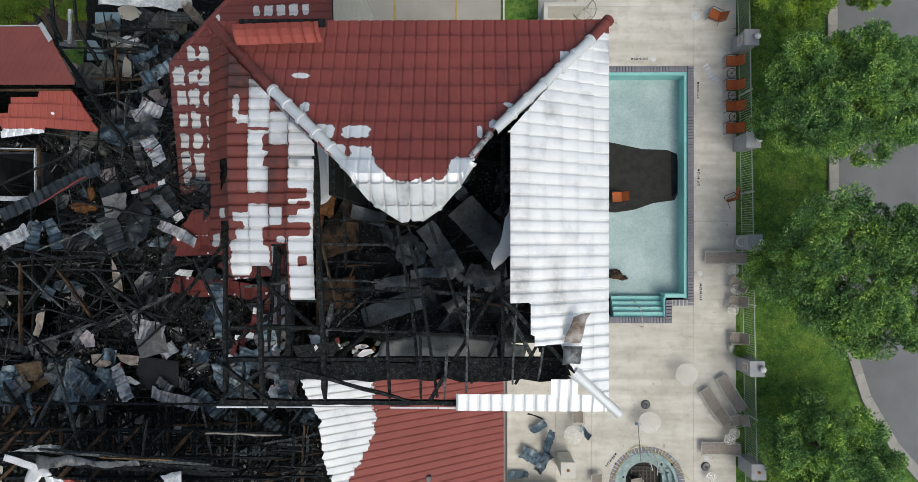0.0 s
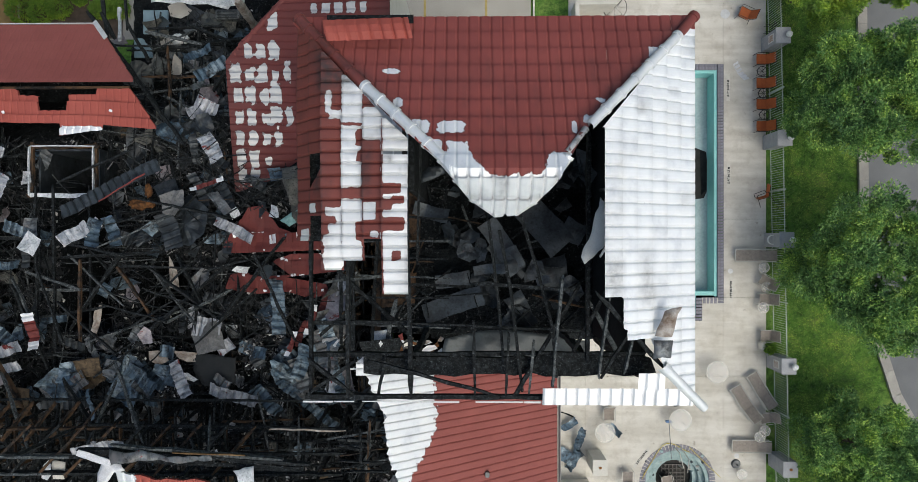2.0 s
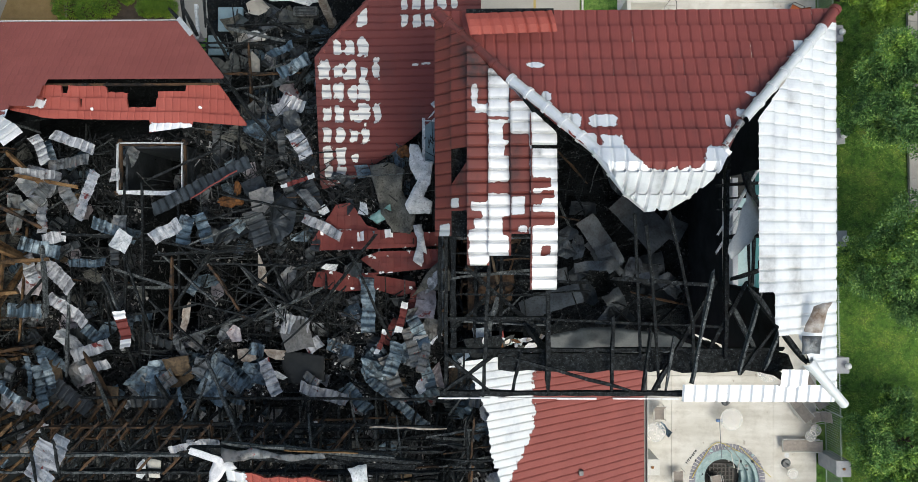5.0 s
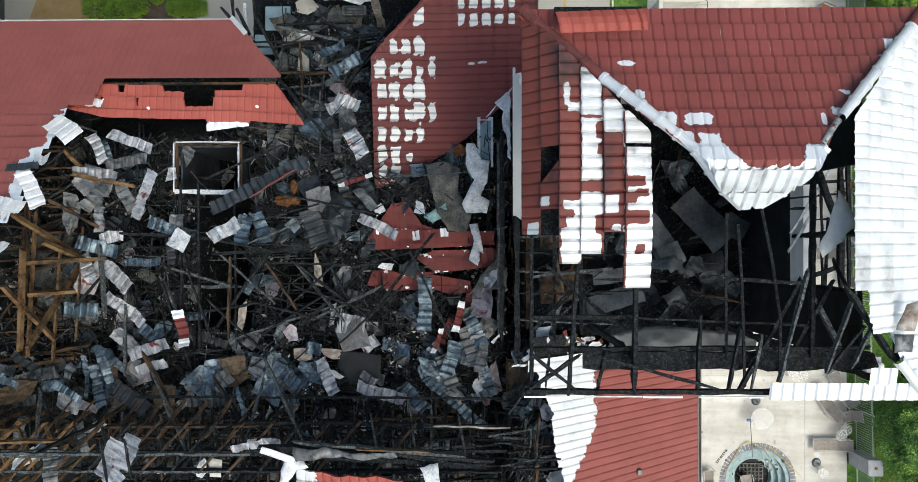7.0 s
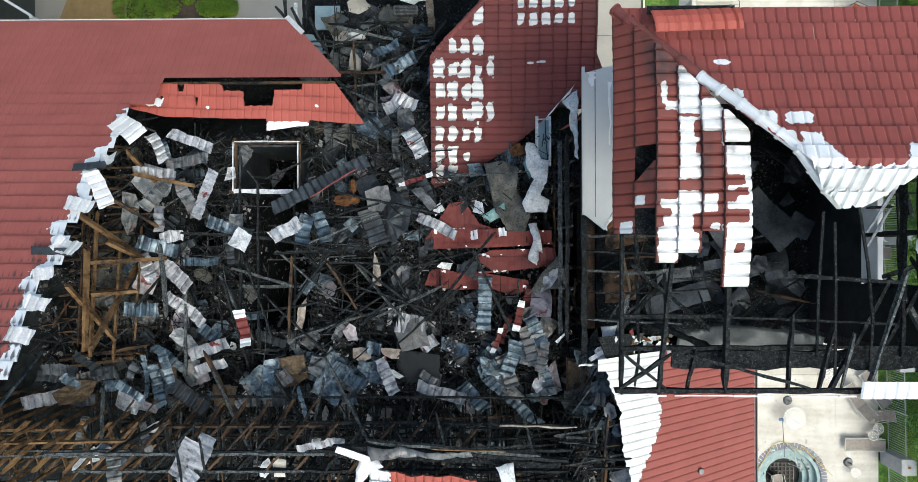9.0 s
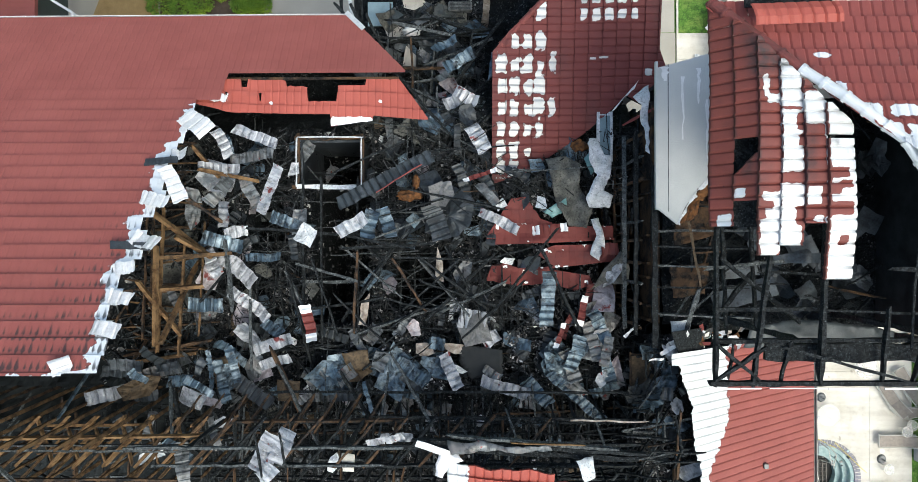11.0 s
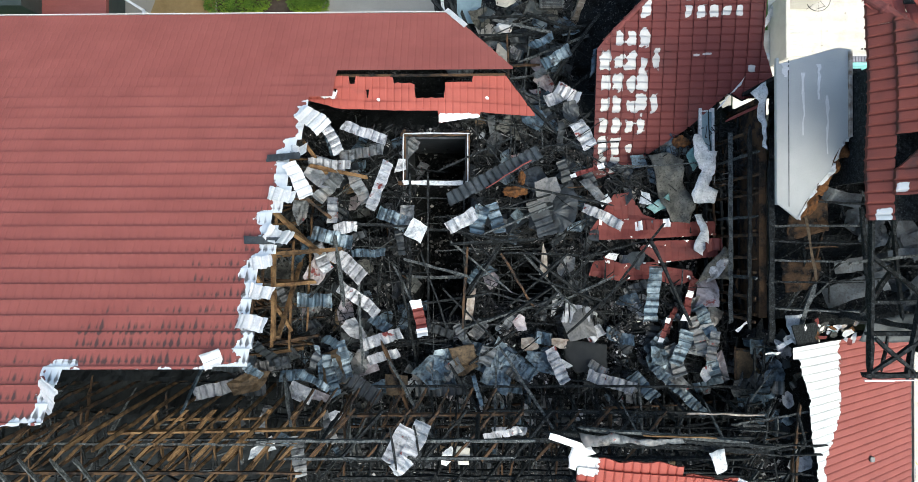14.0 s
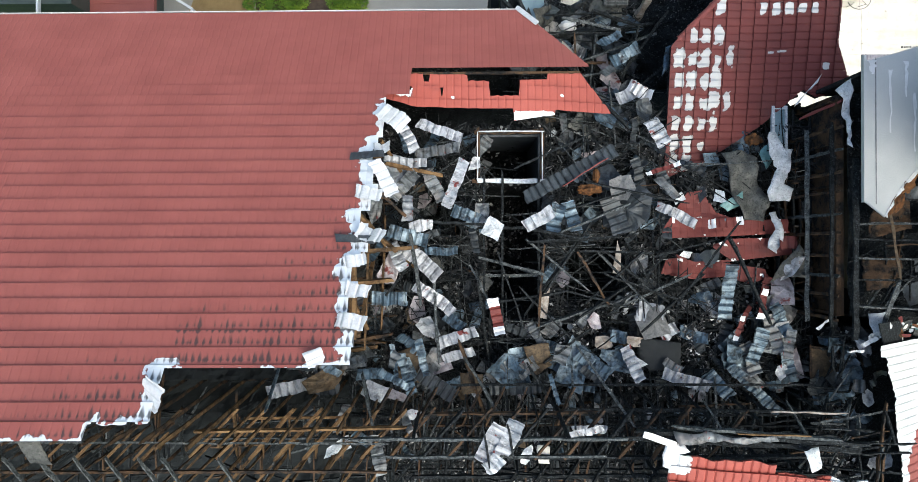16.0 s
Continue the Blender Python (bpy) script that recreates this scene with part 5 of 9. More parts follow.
SHEETS_TOWER = [
   (0.78, 0.32, 18.4, 1.57, 0.81, -49, 0),
   (-0.3, -0.12, 18.3, 1.24, 0.54, -57, 0),
   (-0.12, -0.5, 18.2, 0.96, 0.51, -51, 0),
   (-1.47, -1.74, 18.2, 1.59, 0.54, 19, 0),
   (-2.02, 0.65, 18.6, 0.92, 0.38, -14, 0),
   (0.26, -1.9, 18.1, 0.94, 0.54, -62, 0),
   (-1.48, -1.1, 18.1, 0.91, 0.39, 9, 0),
   (-0.42, -0.81, 18.8, 1.09, 0.26, 4, 0),
   (0.88, -1.08, 18.6, 0.53, 0.23, 16, 0),
   (1.58, 0.16, 18.4, 0.59, 0.56, -30, 0),
   (1.25, -1.16, 18.0, 1.32, 0.68, -77, 0),
   (-0.07, -0.58, 18.3, 0.67, 0.6, 27, 0),
]
SHEETS_RED = [
   (-12.78, -2.49, 17.6, 0.96, 0.34, -80, 0),
   (-5.41, -2.25, 17.0, 0.85, 0.24, -104, 0),
   (-6.0, -2.94, 16.8, 0.74, 0.18, -111, 0),
   (-11.22, 0.3, 17.4, 0.48, 0.35, -139, 0),
   (-8.19, 1.46, 17.2, 1.01, 0.16, -162, 0),
   (-6.23, 0.0, 16.4, 1.0, 0.3, 5, 0),
]
BEAMS_A = [
   (-11.89, -2.03, 17.2, 2.04, 0.11, 9, 0),
   (-13.07, -2.74, 17.0, 3.22, 0.1, -82, -18),
   (-14.38, -2.5, 17.4, 2.54, 0.13, -86, 0),
   (-13.39, -4.27, 17.3, 2.55, 0.14, -72, -14),
   (-13.34, -5.27, 17.75, 1.45, 0.12, -81, 20),
   (-10.16, -2.02, 17.4, 1.96, 0.08, -14, 0),
   (-11.11, -1.14, 17.5, 2.18, 0.09, -40, 0),
   (-11.24, -1.47, 17.3, 2.51, 0.09, -125, 0),
   (-8.96, -1.44, 17.2, 2.44, 0.11, -38, 0),
   (-8.68, -1.56, 17.0, 2.87, 0.11, 43, -16),
   (-10.24, -2.42, 17.0, 2.9, 0.11, 18, 0),
   (-6.96, -1.12, 17.2, 2.89, 0.1, 53, 0),
   (-11.2, 1.93, 17.4, 2.27, 0.09, 24, 0),
   (-10.0, 0.59, 17.3, 1.75, 0.08, 16, 0),
]
BEAMS_B = [
   (-11.14, -0.31, 17.6, 1.9, 0.11, -10, 0),
   (-10.66, -0.46, 17.5, 2.51, 0.09, 3, 0),
   (-12.31, -1.17, 17.4, 1.8, 0.13, -15, 0),
   (-10.12, -1.5, 17.3, 1.68, 0.11, -59, 0),
   (-10.8, -0.94, 17.4, 2.29, 0.1, 56, 0),
   (-9.51, -1.5, 17.2, 2.14, 0.1, 42, 0),
   (-14.9, -1.23, 17.6, 1.91, 0.14, -81, 0),
   (-13.56, -0.02, 17.5, 1.73, 0.09, -3, 0),
   (-15.09, -1.12, 17.3, 2.1, 0.1, 53, 0),
   (-12.36, -1.8, 17.5, 2.17, 0.09, -71, 0),
   (-13.02, -1.96, 17.4, 1.98, 0.11, -62, 0),
   (-11.55, -4.38, 17.6, 1.47, 0.13, -58, 0),
   (-10.76, -3.37, 17.0, 1.62, 0.1, 36, 0),
   (-16.12, -4.7, 18.0, 1.5, 0.14, -78, 0),
]
BEAMS_C = [
   (-11.4, -0.34, 17.2, 1.76, 0.09, -43, 0),
   (-9.46, -0.81, 17.3, 2.0, 0.08, -2, 0),
   (-9.2, -1.58, 17.1, 2.15, 0.1, -48, 0),
   (-11.53, -1.7, 17.5, 2.21, 0.11, -94, 0),
   (-9.9, -2.19, 17.3, 1.73, 0.09, 33, 0),
   (-8.76, -1.18, 17.0, 1.65, 0.1, -61, 0),
   (-8.43, -1.88, 17.2, 2.14, 0.09, 26, 0),
   (-7.85, -2.24, 16.9, 2.41, 0.1, 42, 0),
   (-11.44, -2.42, 17.4, 2.02, 0.09, -45, 0),
   (-7.48, -0.7, 17.0, 1.83, 0.08, 15, 0),
   (-10.14, 0.1, 17.6, 2.04, 0.09, 22, 0),
   (-8.91, 0.82, 17.2, 2.96, 0.09, -12, 0),
   (-6.14, -1.57, 18.0, 2.52, 0.12, -65, 0),
   (-8.78, -1.76, 17.3, 2.19, 0.08, -19, 0),
]
BEAMS_N = [
   (-9.36, 6.02, 14.5, 3.1, 0.13, 5, 0),
   (-11.36, 6.09, 14.5, 1.23, 0.15, -64, 0),
   (-8.8, 5.44, 14.8, 2.26, 0.13, 18, 0),
   (-9.93, 5.0, 14.6, 2.35, 0.11, 2, 0),
   (-9.54, 5.8, 14.2, 1.85, 0.13, -88, 0),
   (-8.13, 5.47, 15.0, 2.4, 0.14, 54, 0),
   (-9.41, 3.84, 15.2, 1.97, 0.12, -27, 0),
   (-8.59, 3.24, 15.8, 1.59, 0.14, -16, 0),
   (-9.66, 1.98, 16.0, 2.36, 0.14, -69, 0),
   (-7.74, 4.62, 15.2, 1.61, 0.11, 40, 0),
   (-9.82, 5.94, 15.5, 1.77, 0.17, -13, 0),
   (-11.8, 6.32, 15.5, 0.77, 0.16, -63, 0),
   (-8.7, 2.04, 16.2, 2.28, 0.13, -37, 0),
   (-8.44, 2.71, 16.2, 1.9, 0.12, 45, 0),
]


SHARDS_PALE = [
   (-15.38, 1.44, 17.1, 0.95, 0.72, -5, 0),
   (-13.28, 1.63, 17.0, 0.59, 0.32, 85, 0),
   (-4.52, -1.25, 16.9, 0.74, 0.28, 48, 0),
   (-14.61, -2.87, 17.0, 0.88, 0.44, -72, 0),
   (-4.91, -3.02, 16.9, 0.67, 0.44, 20, 0),
   (-4.88, -4.17, 16.9, 0.55, 0.36, 80, 0),
   (-16.07, -4.61, 17.2, 0.8, 0.51, -20, 0),
   (-15.13, -5.14, 17.6, 0.71, 0.27, 25, 0),
]
SHARDS_GREY = [
   (-16.07, 0.59, 17.0, 1.03, 0.4, 88, 0),
   (-13.09, 0.34, 17.1, 1.06, 0.44, 92, 0),
   (-7.97, 0.95, 16.9, 1.22, 0.26, -52, 0),
   (-8.65, -1.13, 16.5, 0.83, 0.33, 65, 0),
   (-14.46, -3.86, 16.9, 0.67, 0.52, 60, 0),
   (-5.69, -4.3, 16.9, 1.04, 0.36, -45, 0),
   (-5.01, -3.42, 16.8, 0.93, 0.61, -30, 0),
   (-4.68, -2.61, 16.8, 1.11, 0.53, 60, 0),
   (-5.04, -2.26, 16.8, 0.74, 0.4, 20, 0),
   (-16.61, -3.55, 16.8, 1.11, 0.53, 20, 0),
]
SHARDS_WHITE = [
   (-12.77, -0.17, 17.6, 0.64, 0.5, -20, 0),
   (-7.57, 0.73, 16.7, 0.49, 0.28, 20, 0),
   (-6.49, 0.73, 16.7, 0.49, 0.26, -65, 0),
   (-7.43, -0.91, 16.8, 0.45, 0.24, -15, 0),
   (-8.82, -3.85, 16.95, 0.55, 0.16, -15, 0),
   (-17.02, -6.0, 17.6, 0.89, 0.43, 30, 0),
   (-12.0, -6.03, 18.2, 0.69, 0.26, 75, 0),
]
SHARDS_BOARD = [
   (-9.33, -1.12, 16.7, 1.16, 0.22, 88, 0),
   (-11.4, -2.24, 16.9, 1.04, 0.24, 80, 0),
   (-9.74, -3.32, 16.8, 0.56, 0.32, -20, 0),
   (-8.9, -3.29, 16.8, 0.67, 0.28, -20, 0),
]
SHARDS_DARK = [
   (-6.75, -0.96, 16.75, 0.48, 0.49, 0, 0),
]
SHARDS_PINK = [
   (-15.6, -1.24, 16.9, 1.11, 0.48, 65, 0),
   (-14.18, -4.01, 16.8, 0.67, 0.4, 20, 0),
   (-10.02, -2.75, 16.9, 0.52, 0.36, 60, 0),
   (-4.52, -4.03, 16.8, 1.04, 0.44, -80, 0),
   (-4.71, -1.85, 16.8, 0.93, 0.61, 60, 0),
   (-15.58, -4.67, 17.2, 1.02, 0.4, -15, 0),
]
SHARDS_BLUED = [
   (-12.45, -4.02, 16.9, 0.89, 0.8, 70, 0),
   (-12.05, -3.73, 16.9, 0.74, 0.72, 20, 0),
   (-6.24, -3.58, 16.8, 0.85, 0.48, 65, 0),
   (-5.93, -3.93, 16.9, 1.29, 0.44, -50, 0),
   (-5.33, -3.23, 16.8, 0.74, 0.48, 40, 0),
   (-10.59, -4.04, 16.8, 1.67, 0.81, 75, 0),
   (-10.17, -3.76, 16.9, 0.63, 0.44, -20, 0),
   (-9.42, -3.84, 16.8, 1.11, 0.36, -35, 0),
   (-15.16, -4.1, 16.9, 0.92, 0.4, -80, 0),
]
SHARDS_BROWN = [
   (-11.73, -3.93, 16.7, 0.93, 0.73, 60, 0),
   (-17.43, -4.29, 17.2, 1.09, 0.51, 10, 0),
]


def ribbed_sheet(length, w, seed, material, bend=0.07, torn=0.04, burn=None, ribbed=True, soot=0.15, waver=0.012):
    """A fallen strip of tile panels along x: ribs across it, bent and torn at the edges."""
    rnd = random.Random(seed)
    rows, step = 4, RIB / 8
    n = max(8, int(length / step))
    c1, c2, tw, fold = rnd.uniform(-bend, bend), rnd.uniform(-bend, bend), rnd.uniform(-0.10, 0.10), rnd.uniform(0.3, 0.7)
    lift = rnd.uniform(0, 0.16)
    verts, faces, bv = [], [], []
    for k in range(n + 1):
        t = k / n
        x = -length / 2 + length * t
        z0 = c1 * math.sin(math.pi * t) + c2 * math.sin(2 * math.pi * t) + lift * max(0, t - fold) * 1.5
        e0, e1 = (torn * (0.6 + 0.9 * noise.noise((x * 3.3, seed * 1.7, q)) + 0.35 * noise.noise((x * 11, seed * 2.3, q))) for q in (1.0, 7.0))
        for r in range(rows + 1):
            s = r / rows
            y = -w / 2 + e0 + (w - e0 - e1) * s
            ex = torn * (1.6 * noise.noise((y * 4, seed * 3.1, t * 5)) + 0.5 * noise.noise((y * 14, seed, t * 9))) * (1 - 0.5 * min(k, n - k)) if min(k, n - k) < 2 else 0
            step_z = 0.012 * (s > 0.55)
            verts.append((x + ex, y + 0.08 * math.sin(math.pi * t) * tw * 5 + waver * noise.noise((x * 1.7, seed * 1.3, 3.0)), z0 + (0.052 * min(1.0, 1.75 * abs(math.sin(math.pi * (x + 0.03 * tw) / RIB))) ** 0.7 + step_z if ribbed else 0.02 * noise.noise((x * 3, y * 3, seed))) + tw * (s - 0.5) * (t - 0.5)))
            bv.append(0.0 if burn is None else burn(t, s))
    for k in range(n):
        for r in range(rows):
            a = k * (rows + 1) + r
            faces.append((a, a + rows + 1, a + rows + 2, a + 1))
    me = as_mesh("fallen_roof_panel", verts, faces, material)
    me.attributes.new("burn", "FLOAT", "POINT").data.foreach_set("value", bv)
    me.attributes.new("soot", "FLOAT", "POINT").data.foreach_set("value", [soot * (1 + 1.2 * noise.noise((v[0] * 3, v[1] * 5, seed))) for v in verts])
    return me


def shard(size, wide, seed, material, whole=False):
    """A torn flat piece with an uneven many-cornered outline, creased across and curled at a corner."""
    rnd = random.Random(seed)
    if material in (SPLINT, MEMW, BROWN) and not whole:
        size, wide = size * 0.6, wide * 0.6
    corners = rnd.choice((4, 4, 5, 6, 7))
    rim = []
    for k in range(corners):
        t = 2 * math.pi * (k + rnd.uniform(-0.28, 0.28)) / corners + 0.78
        r = rnd.uniform(0.62, 1.1)
        rim.append(Vector((size * 0.62 * r * math.cos(t), wide * 0.72 * r * math.sin(t))))
    fine = []
    for a, b in zip(rim, rim[1:] + rim[:1]):
        for q in range(4):
            p = a.lerp(b, q / 4)
            fine.append(p * (1 + (0.10 * noise.noise((p.x * 9, p.y * 9, seed)) if q else 0)))
    fold, slant, bend, curl = rnd.uniform(-0.2, 0.2) * size, rnd.uniform(-0.8, 0.8), rnd.uniform(-0.5, 0.5), rnd.uniform(0, 0.5)

    creases = [(rnd.uniform(0, 6.3), rnd.uniform(-0.25, 0.25) * size, rnd.uniform(-0.45, 0.45)) for _ in range(3)]

    def height(p):
        d = p.x + slant * p.y - fold
        z = bend * max(0.0, d) + curl * max(0.0, p.y - 0.2 * wide) + 0.05 * size * noise.noise((p.x * 7, p.y * 7, seed))
        for t, at, steep in creases:
            z += steep * max(0.0, p.x * math.cos(t) + p.y * math.sin(t) - at)
        return z

    rings = [fine, [p * 0.66 for p in fine], [p * 0.33 for p in fine]]
    verts = [(p.x, p.y, height(p)) for ring in rings for p in ring] + [(0, 0, height(Vector((0, 0))))]
    n = len(fine)
    faces = []
    for k in range(n):
        j = (k + 1) % n
        faces += [(k, j, n + j, n + k), (n + k, n + j, 2 * n + j, 2 * n + k), (2 * n + k, 2 * n + j, 3 * n)]
    me = as_mesh("scrap", verts, faces, material)
    return me


def strew(rows, material, label, name="fallen_roof_panel", category="roof panel", group="fallen roof panels", burn=None, torn=0.04, bend=0.07, ribbed=True, seed=0):
    for k, (x, y, z, length, w, turn, slope) in enumerate(rows):
        rnd = random.Random(seed + k * 17)
        me = ribbed_sheet(length, w, seed + k, material, bend, torn, burn, ribbed)
        me.name = name
        ob = new(name, me)
        ob.matrix_basis = pose(x, y, z, rnd.uniform(-9, 9), -slope + rnd.uniform(-5, 5), turn)
        tagged(ob, label, category, group)


strew(SHEETS_PALE, PALE_FALLEN, "pale ribbed steel roof panel fallen on the burnt floor", seed=100)
strew(SHEETS_PALE_FAR, PALE_FALLEN, "pale ribbed steel roof panel fallen on the burnt floor", seed=150)
strew(SHEETS_GREY, GREY, "grey streaked steel roof panel lying on rubble", seed=200)
strew(SHEETS_BLUED, SLATE, "blue-grey heat-stained roof panel lying on rubble", seed=250)
strew(SHEETS_BLUED_FAR, SLATE, "blue-grey heat-stained roof panel lying on rubble", seed=300)
strew(SHEETS_SOOTED, DARKM, "soot-black roof panel bent over charred beams", seed=350)
strew(SHEETS_TOWER, TOWERM, "dark soot-covered sheet fallen on the tower floor", "fallen_sheet", "sheet metal", "fallen sheets in the tower", torn=0.02, bend=0.10, ribbed=False, seed=400)
strew(SHEETS_RED, RED_FALLEN, "red roof panel with white burnt ends on rubble", burn=lambda t, s: 0.95 if t < 0.22 or t > 0.8 else 0.0, seed=450)

def strew_shards(rows, material, name, label, category, seed):
    for k, (x, y, z, length, w, turn, slope) in enumerate(rows):
        rnd = random.Random(seed + k)
        ob = new(name, shard(length, w, seed + k, material, True))
        ob.matrix_basis = pose(x, y, z, rnd.uniform(-14, 14), rnd.uniform(-14, 14), turn)
        tagged(ob, label, category, "torn scraps")


PINK = scorched_metal("pinkish_grey_metal", (0.20, 0.17, 0.18), (0.42, 0.39, 0.41), (0.30, 0.25, 0.26), 0.05, 0.25)
strew_shards(SHARDS_PALE, PALE_FALLEN, "torn_sheet", "torn pale sheet metal crumpled on rubble", "sheet metal", 9000)
strew_shards(SHARDS_GREY, GREY, "torn_sheet", "torn grey sheet metal on rubble", "sheet metal", 9050)
strew_shards(SHARDS_WHITE, MEMW, "membrane_scrap", "white scrap of roof membrane on rubble", "membrane", 9100)
strew_shards(SHARDS_BOARD, SPLINT, "board_scrap", "splintered pale board among charred timber", "board", 9150)
strew_shards(SHARDS_DARK, GREEN_GREY, "torn_sheet", "dark green-grey sheet on red tiles", "sheet metal", 9200)
strew_shards(SHARDS_PINK, PINK, "torn_sheet", "pinkish grey torn roof sheet on rubble", "sheet metal", 9250)
strew_shards(SHARDS_BLUED, SLATE, "torn_sheet", "blue-grey folded sheet metal on rubble", "sheet metal", 9300)
strew_shards(SHARDS_BROWN, BROWN, "board_scrap", "scorched brown board lying on rubble", "board", 9350)
CREASED = plain("creased_grey_sheet", (0.13, 0.13, 0.128), (0.24, 0.238, 0.23), 4, 0.6, grit=0.5)
strew_shards([(-8.33, -2.78, 16.75, 1.1, 0.75, 20, 0), (-9.2, 0.95, 16.9, 0.9, 0.7, 60, 0)], CREASED, "creased_sheet", "grey creased sheet folded over the rubble", "sheet", 9400)
strew_shards([(-9.05, 0.35, 16.7, 1.5, 1.1, 110, 0), (-9.5, 1.25, 16.6, 1.0, 0.8, 20, 0), (-10.1, 0.1, 16.5, 1.1, 0.6, 35, 0)], DARKM, "crumpled_sheet", "dark crumpled roofing sheet with pale folds", "sheet", 9420)
for k, (x, y, z, length, w, turn, slope) in enumerate(CAUGHT):
    material = (PALE, SPLINT, BROWN, TEAL, MEMW, FELT, FOAM, RED_FALLEN, CREAM)[k % 9]
    ob = new("caught_scrap", shard(length, w, 860 + k, material))
    ob.matrix_basis = pose(x, y, z, k * 37 % 30 - 15, k * 53 % 30 - 15, turn)
    tagged(ob, "small torn scrap caught between roof and tower", "scrap", "scraps beside the tower")
strew([(-3.45, -2.72, 19.05, 0.62, 0.16, 35, 0), (-3.62, -2.98, 19.0, 0.5, 0.14, 34, 0), (-4.35, -2.65, 18.2, 0.45, 0.12, 38, 0), (-3.9, -3.25, 18.9, 0.4, 0.1, 8, 0)], PALE, "torn white strip of roof edge", "torn_strip", "roof strip", "torn roof strips", seed=880)
# long red slabs dropped flat east of the shaft
RED_SLABS = (([(-8.02, -0.22), (-7.3, 0.88), (-6.9, 0.9), (-6.48, 0.27), (-5.8, 0.05), (-4.42, 0.08), (-4.42, -0.30), (-6.2, -0.36), (-7.95, -0.42)], 16.42, -0.02),
             ([(-7.62, -0.86), (-7.1, -1.08), (-6.1, -1.02), (-6.62, -0.64), (-6.1, -0.44), (-4.42, -0.42), (-4.42, -0.86), (-5.6, -1.02), (-6.3, -1.12), (-7.4, -1.2)], 16.45, 0.03),
             ([(-8.02, -1.42), (-7.85, -1.03), (-7.5, -1.0), (-7.45, -1.12), (-6.3, -1.14), (-5.75, -1.2), (-5.1, -1.32), (-5.0, -1.55), (-5.55, -1.72), (-6.2, -1.52), (-7.1, -1.58)], 16.35, 0.05))
for k, (outline, z0, lean) in enumerate(RED_SLABS):
    sl_ob = thing("fallen_red_slab", "long red tile roof strip dropped onto the rubble", "roof panel", "fallen red strips")

    def slab_at(u, v, z0=z0, lean=lean, k=k):
        return (u, -v, z0 + lean * (u + 6) + 0.10 * noise.noise((u * 0.9, v * 1.1, k)) + 0.03 * noise.noise((u * 4, v * 4, k)))

    roof_panels(sl_ob, slab_at, -8.1, -4.4, -0.95, 1.8, poly_span([(x + 0.05 * noise.noise((x * 5, y * 5, 1)), -y + 0.05 * noise.noise((x * 5, y * 5, 4))) for x, y in outline]), RED_FALLEN,
                lambda u, v, p: 0.62 * (noise.noise((u * 4.1, v * 4.3, 3)) > 0.46), lambda u, v, p: 0.75 * max(0.0, noise.noise((u * 1.2, v * 2.0, 7)) + 0.05), course=0.40, seed=500 + k, deep=0.2, proud=0.03)
for x, y, z, length, w, turn in ((-5.2, -1.9, 16.5, 0.85, 0.26, 72), (-5.75, -2.7, 16.55, 0.8, 0.2, 70), (-4.6, -0.6, 16.7, 0.5, 0.38, 8)):
    me = ribbed_sheet(length, w, int(x * 40), RED_FALLEN, 0.05, 0.03, None, True, 0.25)
    me.name = "fallen_red_slab"
    tagged(new("fallen_red_slab", me), "short red tile scrap lying on rubble", "roof panel", "fallen red strips").matrix_basis = pose(x, y, z, 4, 0, turn)

# white burnt tiles curled up along the broken edge of the main roof
curl_rnd = random.Random(3)
for k, (x, y, length, wide, turn, lift) in enumerate(((-15.42, 2.62, 0.74, 0.62, -38, 0.10), (-15.62, 1.82, 0.42, 0.34, 8, 0.05), (-15.52, 1.02, 0.95, 0.40, -62, 0.10), (-15.84, 0.62, 0.60, 0.42, -12, 0.06), (-15.70, -0.34, 0.62, 0.42, -25, 0.10),
                                                      (-15.98, -0.92, 0.50, 0.34, 12, 0.06), (-15.86, -1.52, 0.52, 0.36, -14, 0.05), (-15.92, -2.16, 0.60, 0.36, -9, 0.05), (-16.62, -2.78, 0.34, 0.42, -72, 0.05), (-19.58, -3.42, 0.50, 0.62, 62, 0.06))):
    me = ribbed_sheet(length, wide, 520 + k, PALE, 0.04, 0.035, waver=0.01)
    me.name = "curled_tile"
    tagged(new("curled_tile", me), "white burnt tile curled at the broken roof edge", "roof tile", "curled edge tiles").matrix_basis = pose(x, y, MZ + SL * (MY - y) + lift, -30 + curl_rnd.uniform(-8, 8), curl_rnd.uniform(-8, 8), turn)
for x, y, turn, length in ((-15.95, 1.62, 4, 0.85), (-16.02, -0.42, -4, 0.85)):
    me = ribbed_sheet(length, 0.24, int(y * 31), DARKM, 0.04, 0.05, ribbed=False)
    me.name = "rolled_flashing"
    tagged(new("rolled_flashing", me), "black rolled strip sticking out over the roof edge", "flashing").matrix_basis = pose(x, y, MZ + SL * (MY - y) + 0.14, -10, 0, turn)


# ---- charred timber ----


def beam(a, b, w, h, material, name="charred_beam", label="charred roof beam lying across the rubble", group="fallen beams", seed=0, parent=None):
    a, b = Vector(a), Vector(b)
    ob = part(name, timber((b - a).length, w, h, seed, *((0.006, 0.14) if material in (RAW, TRUSS) else (0.014, 0.35))), material, parent)
    ob.matrix_basis = between(a, b, random.Random(seed).uniform(-20, 20))
    if not parent:
        tagged(ob, label, "beam", group)
    return ob


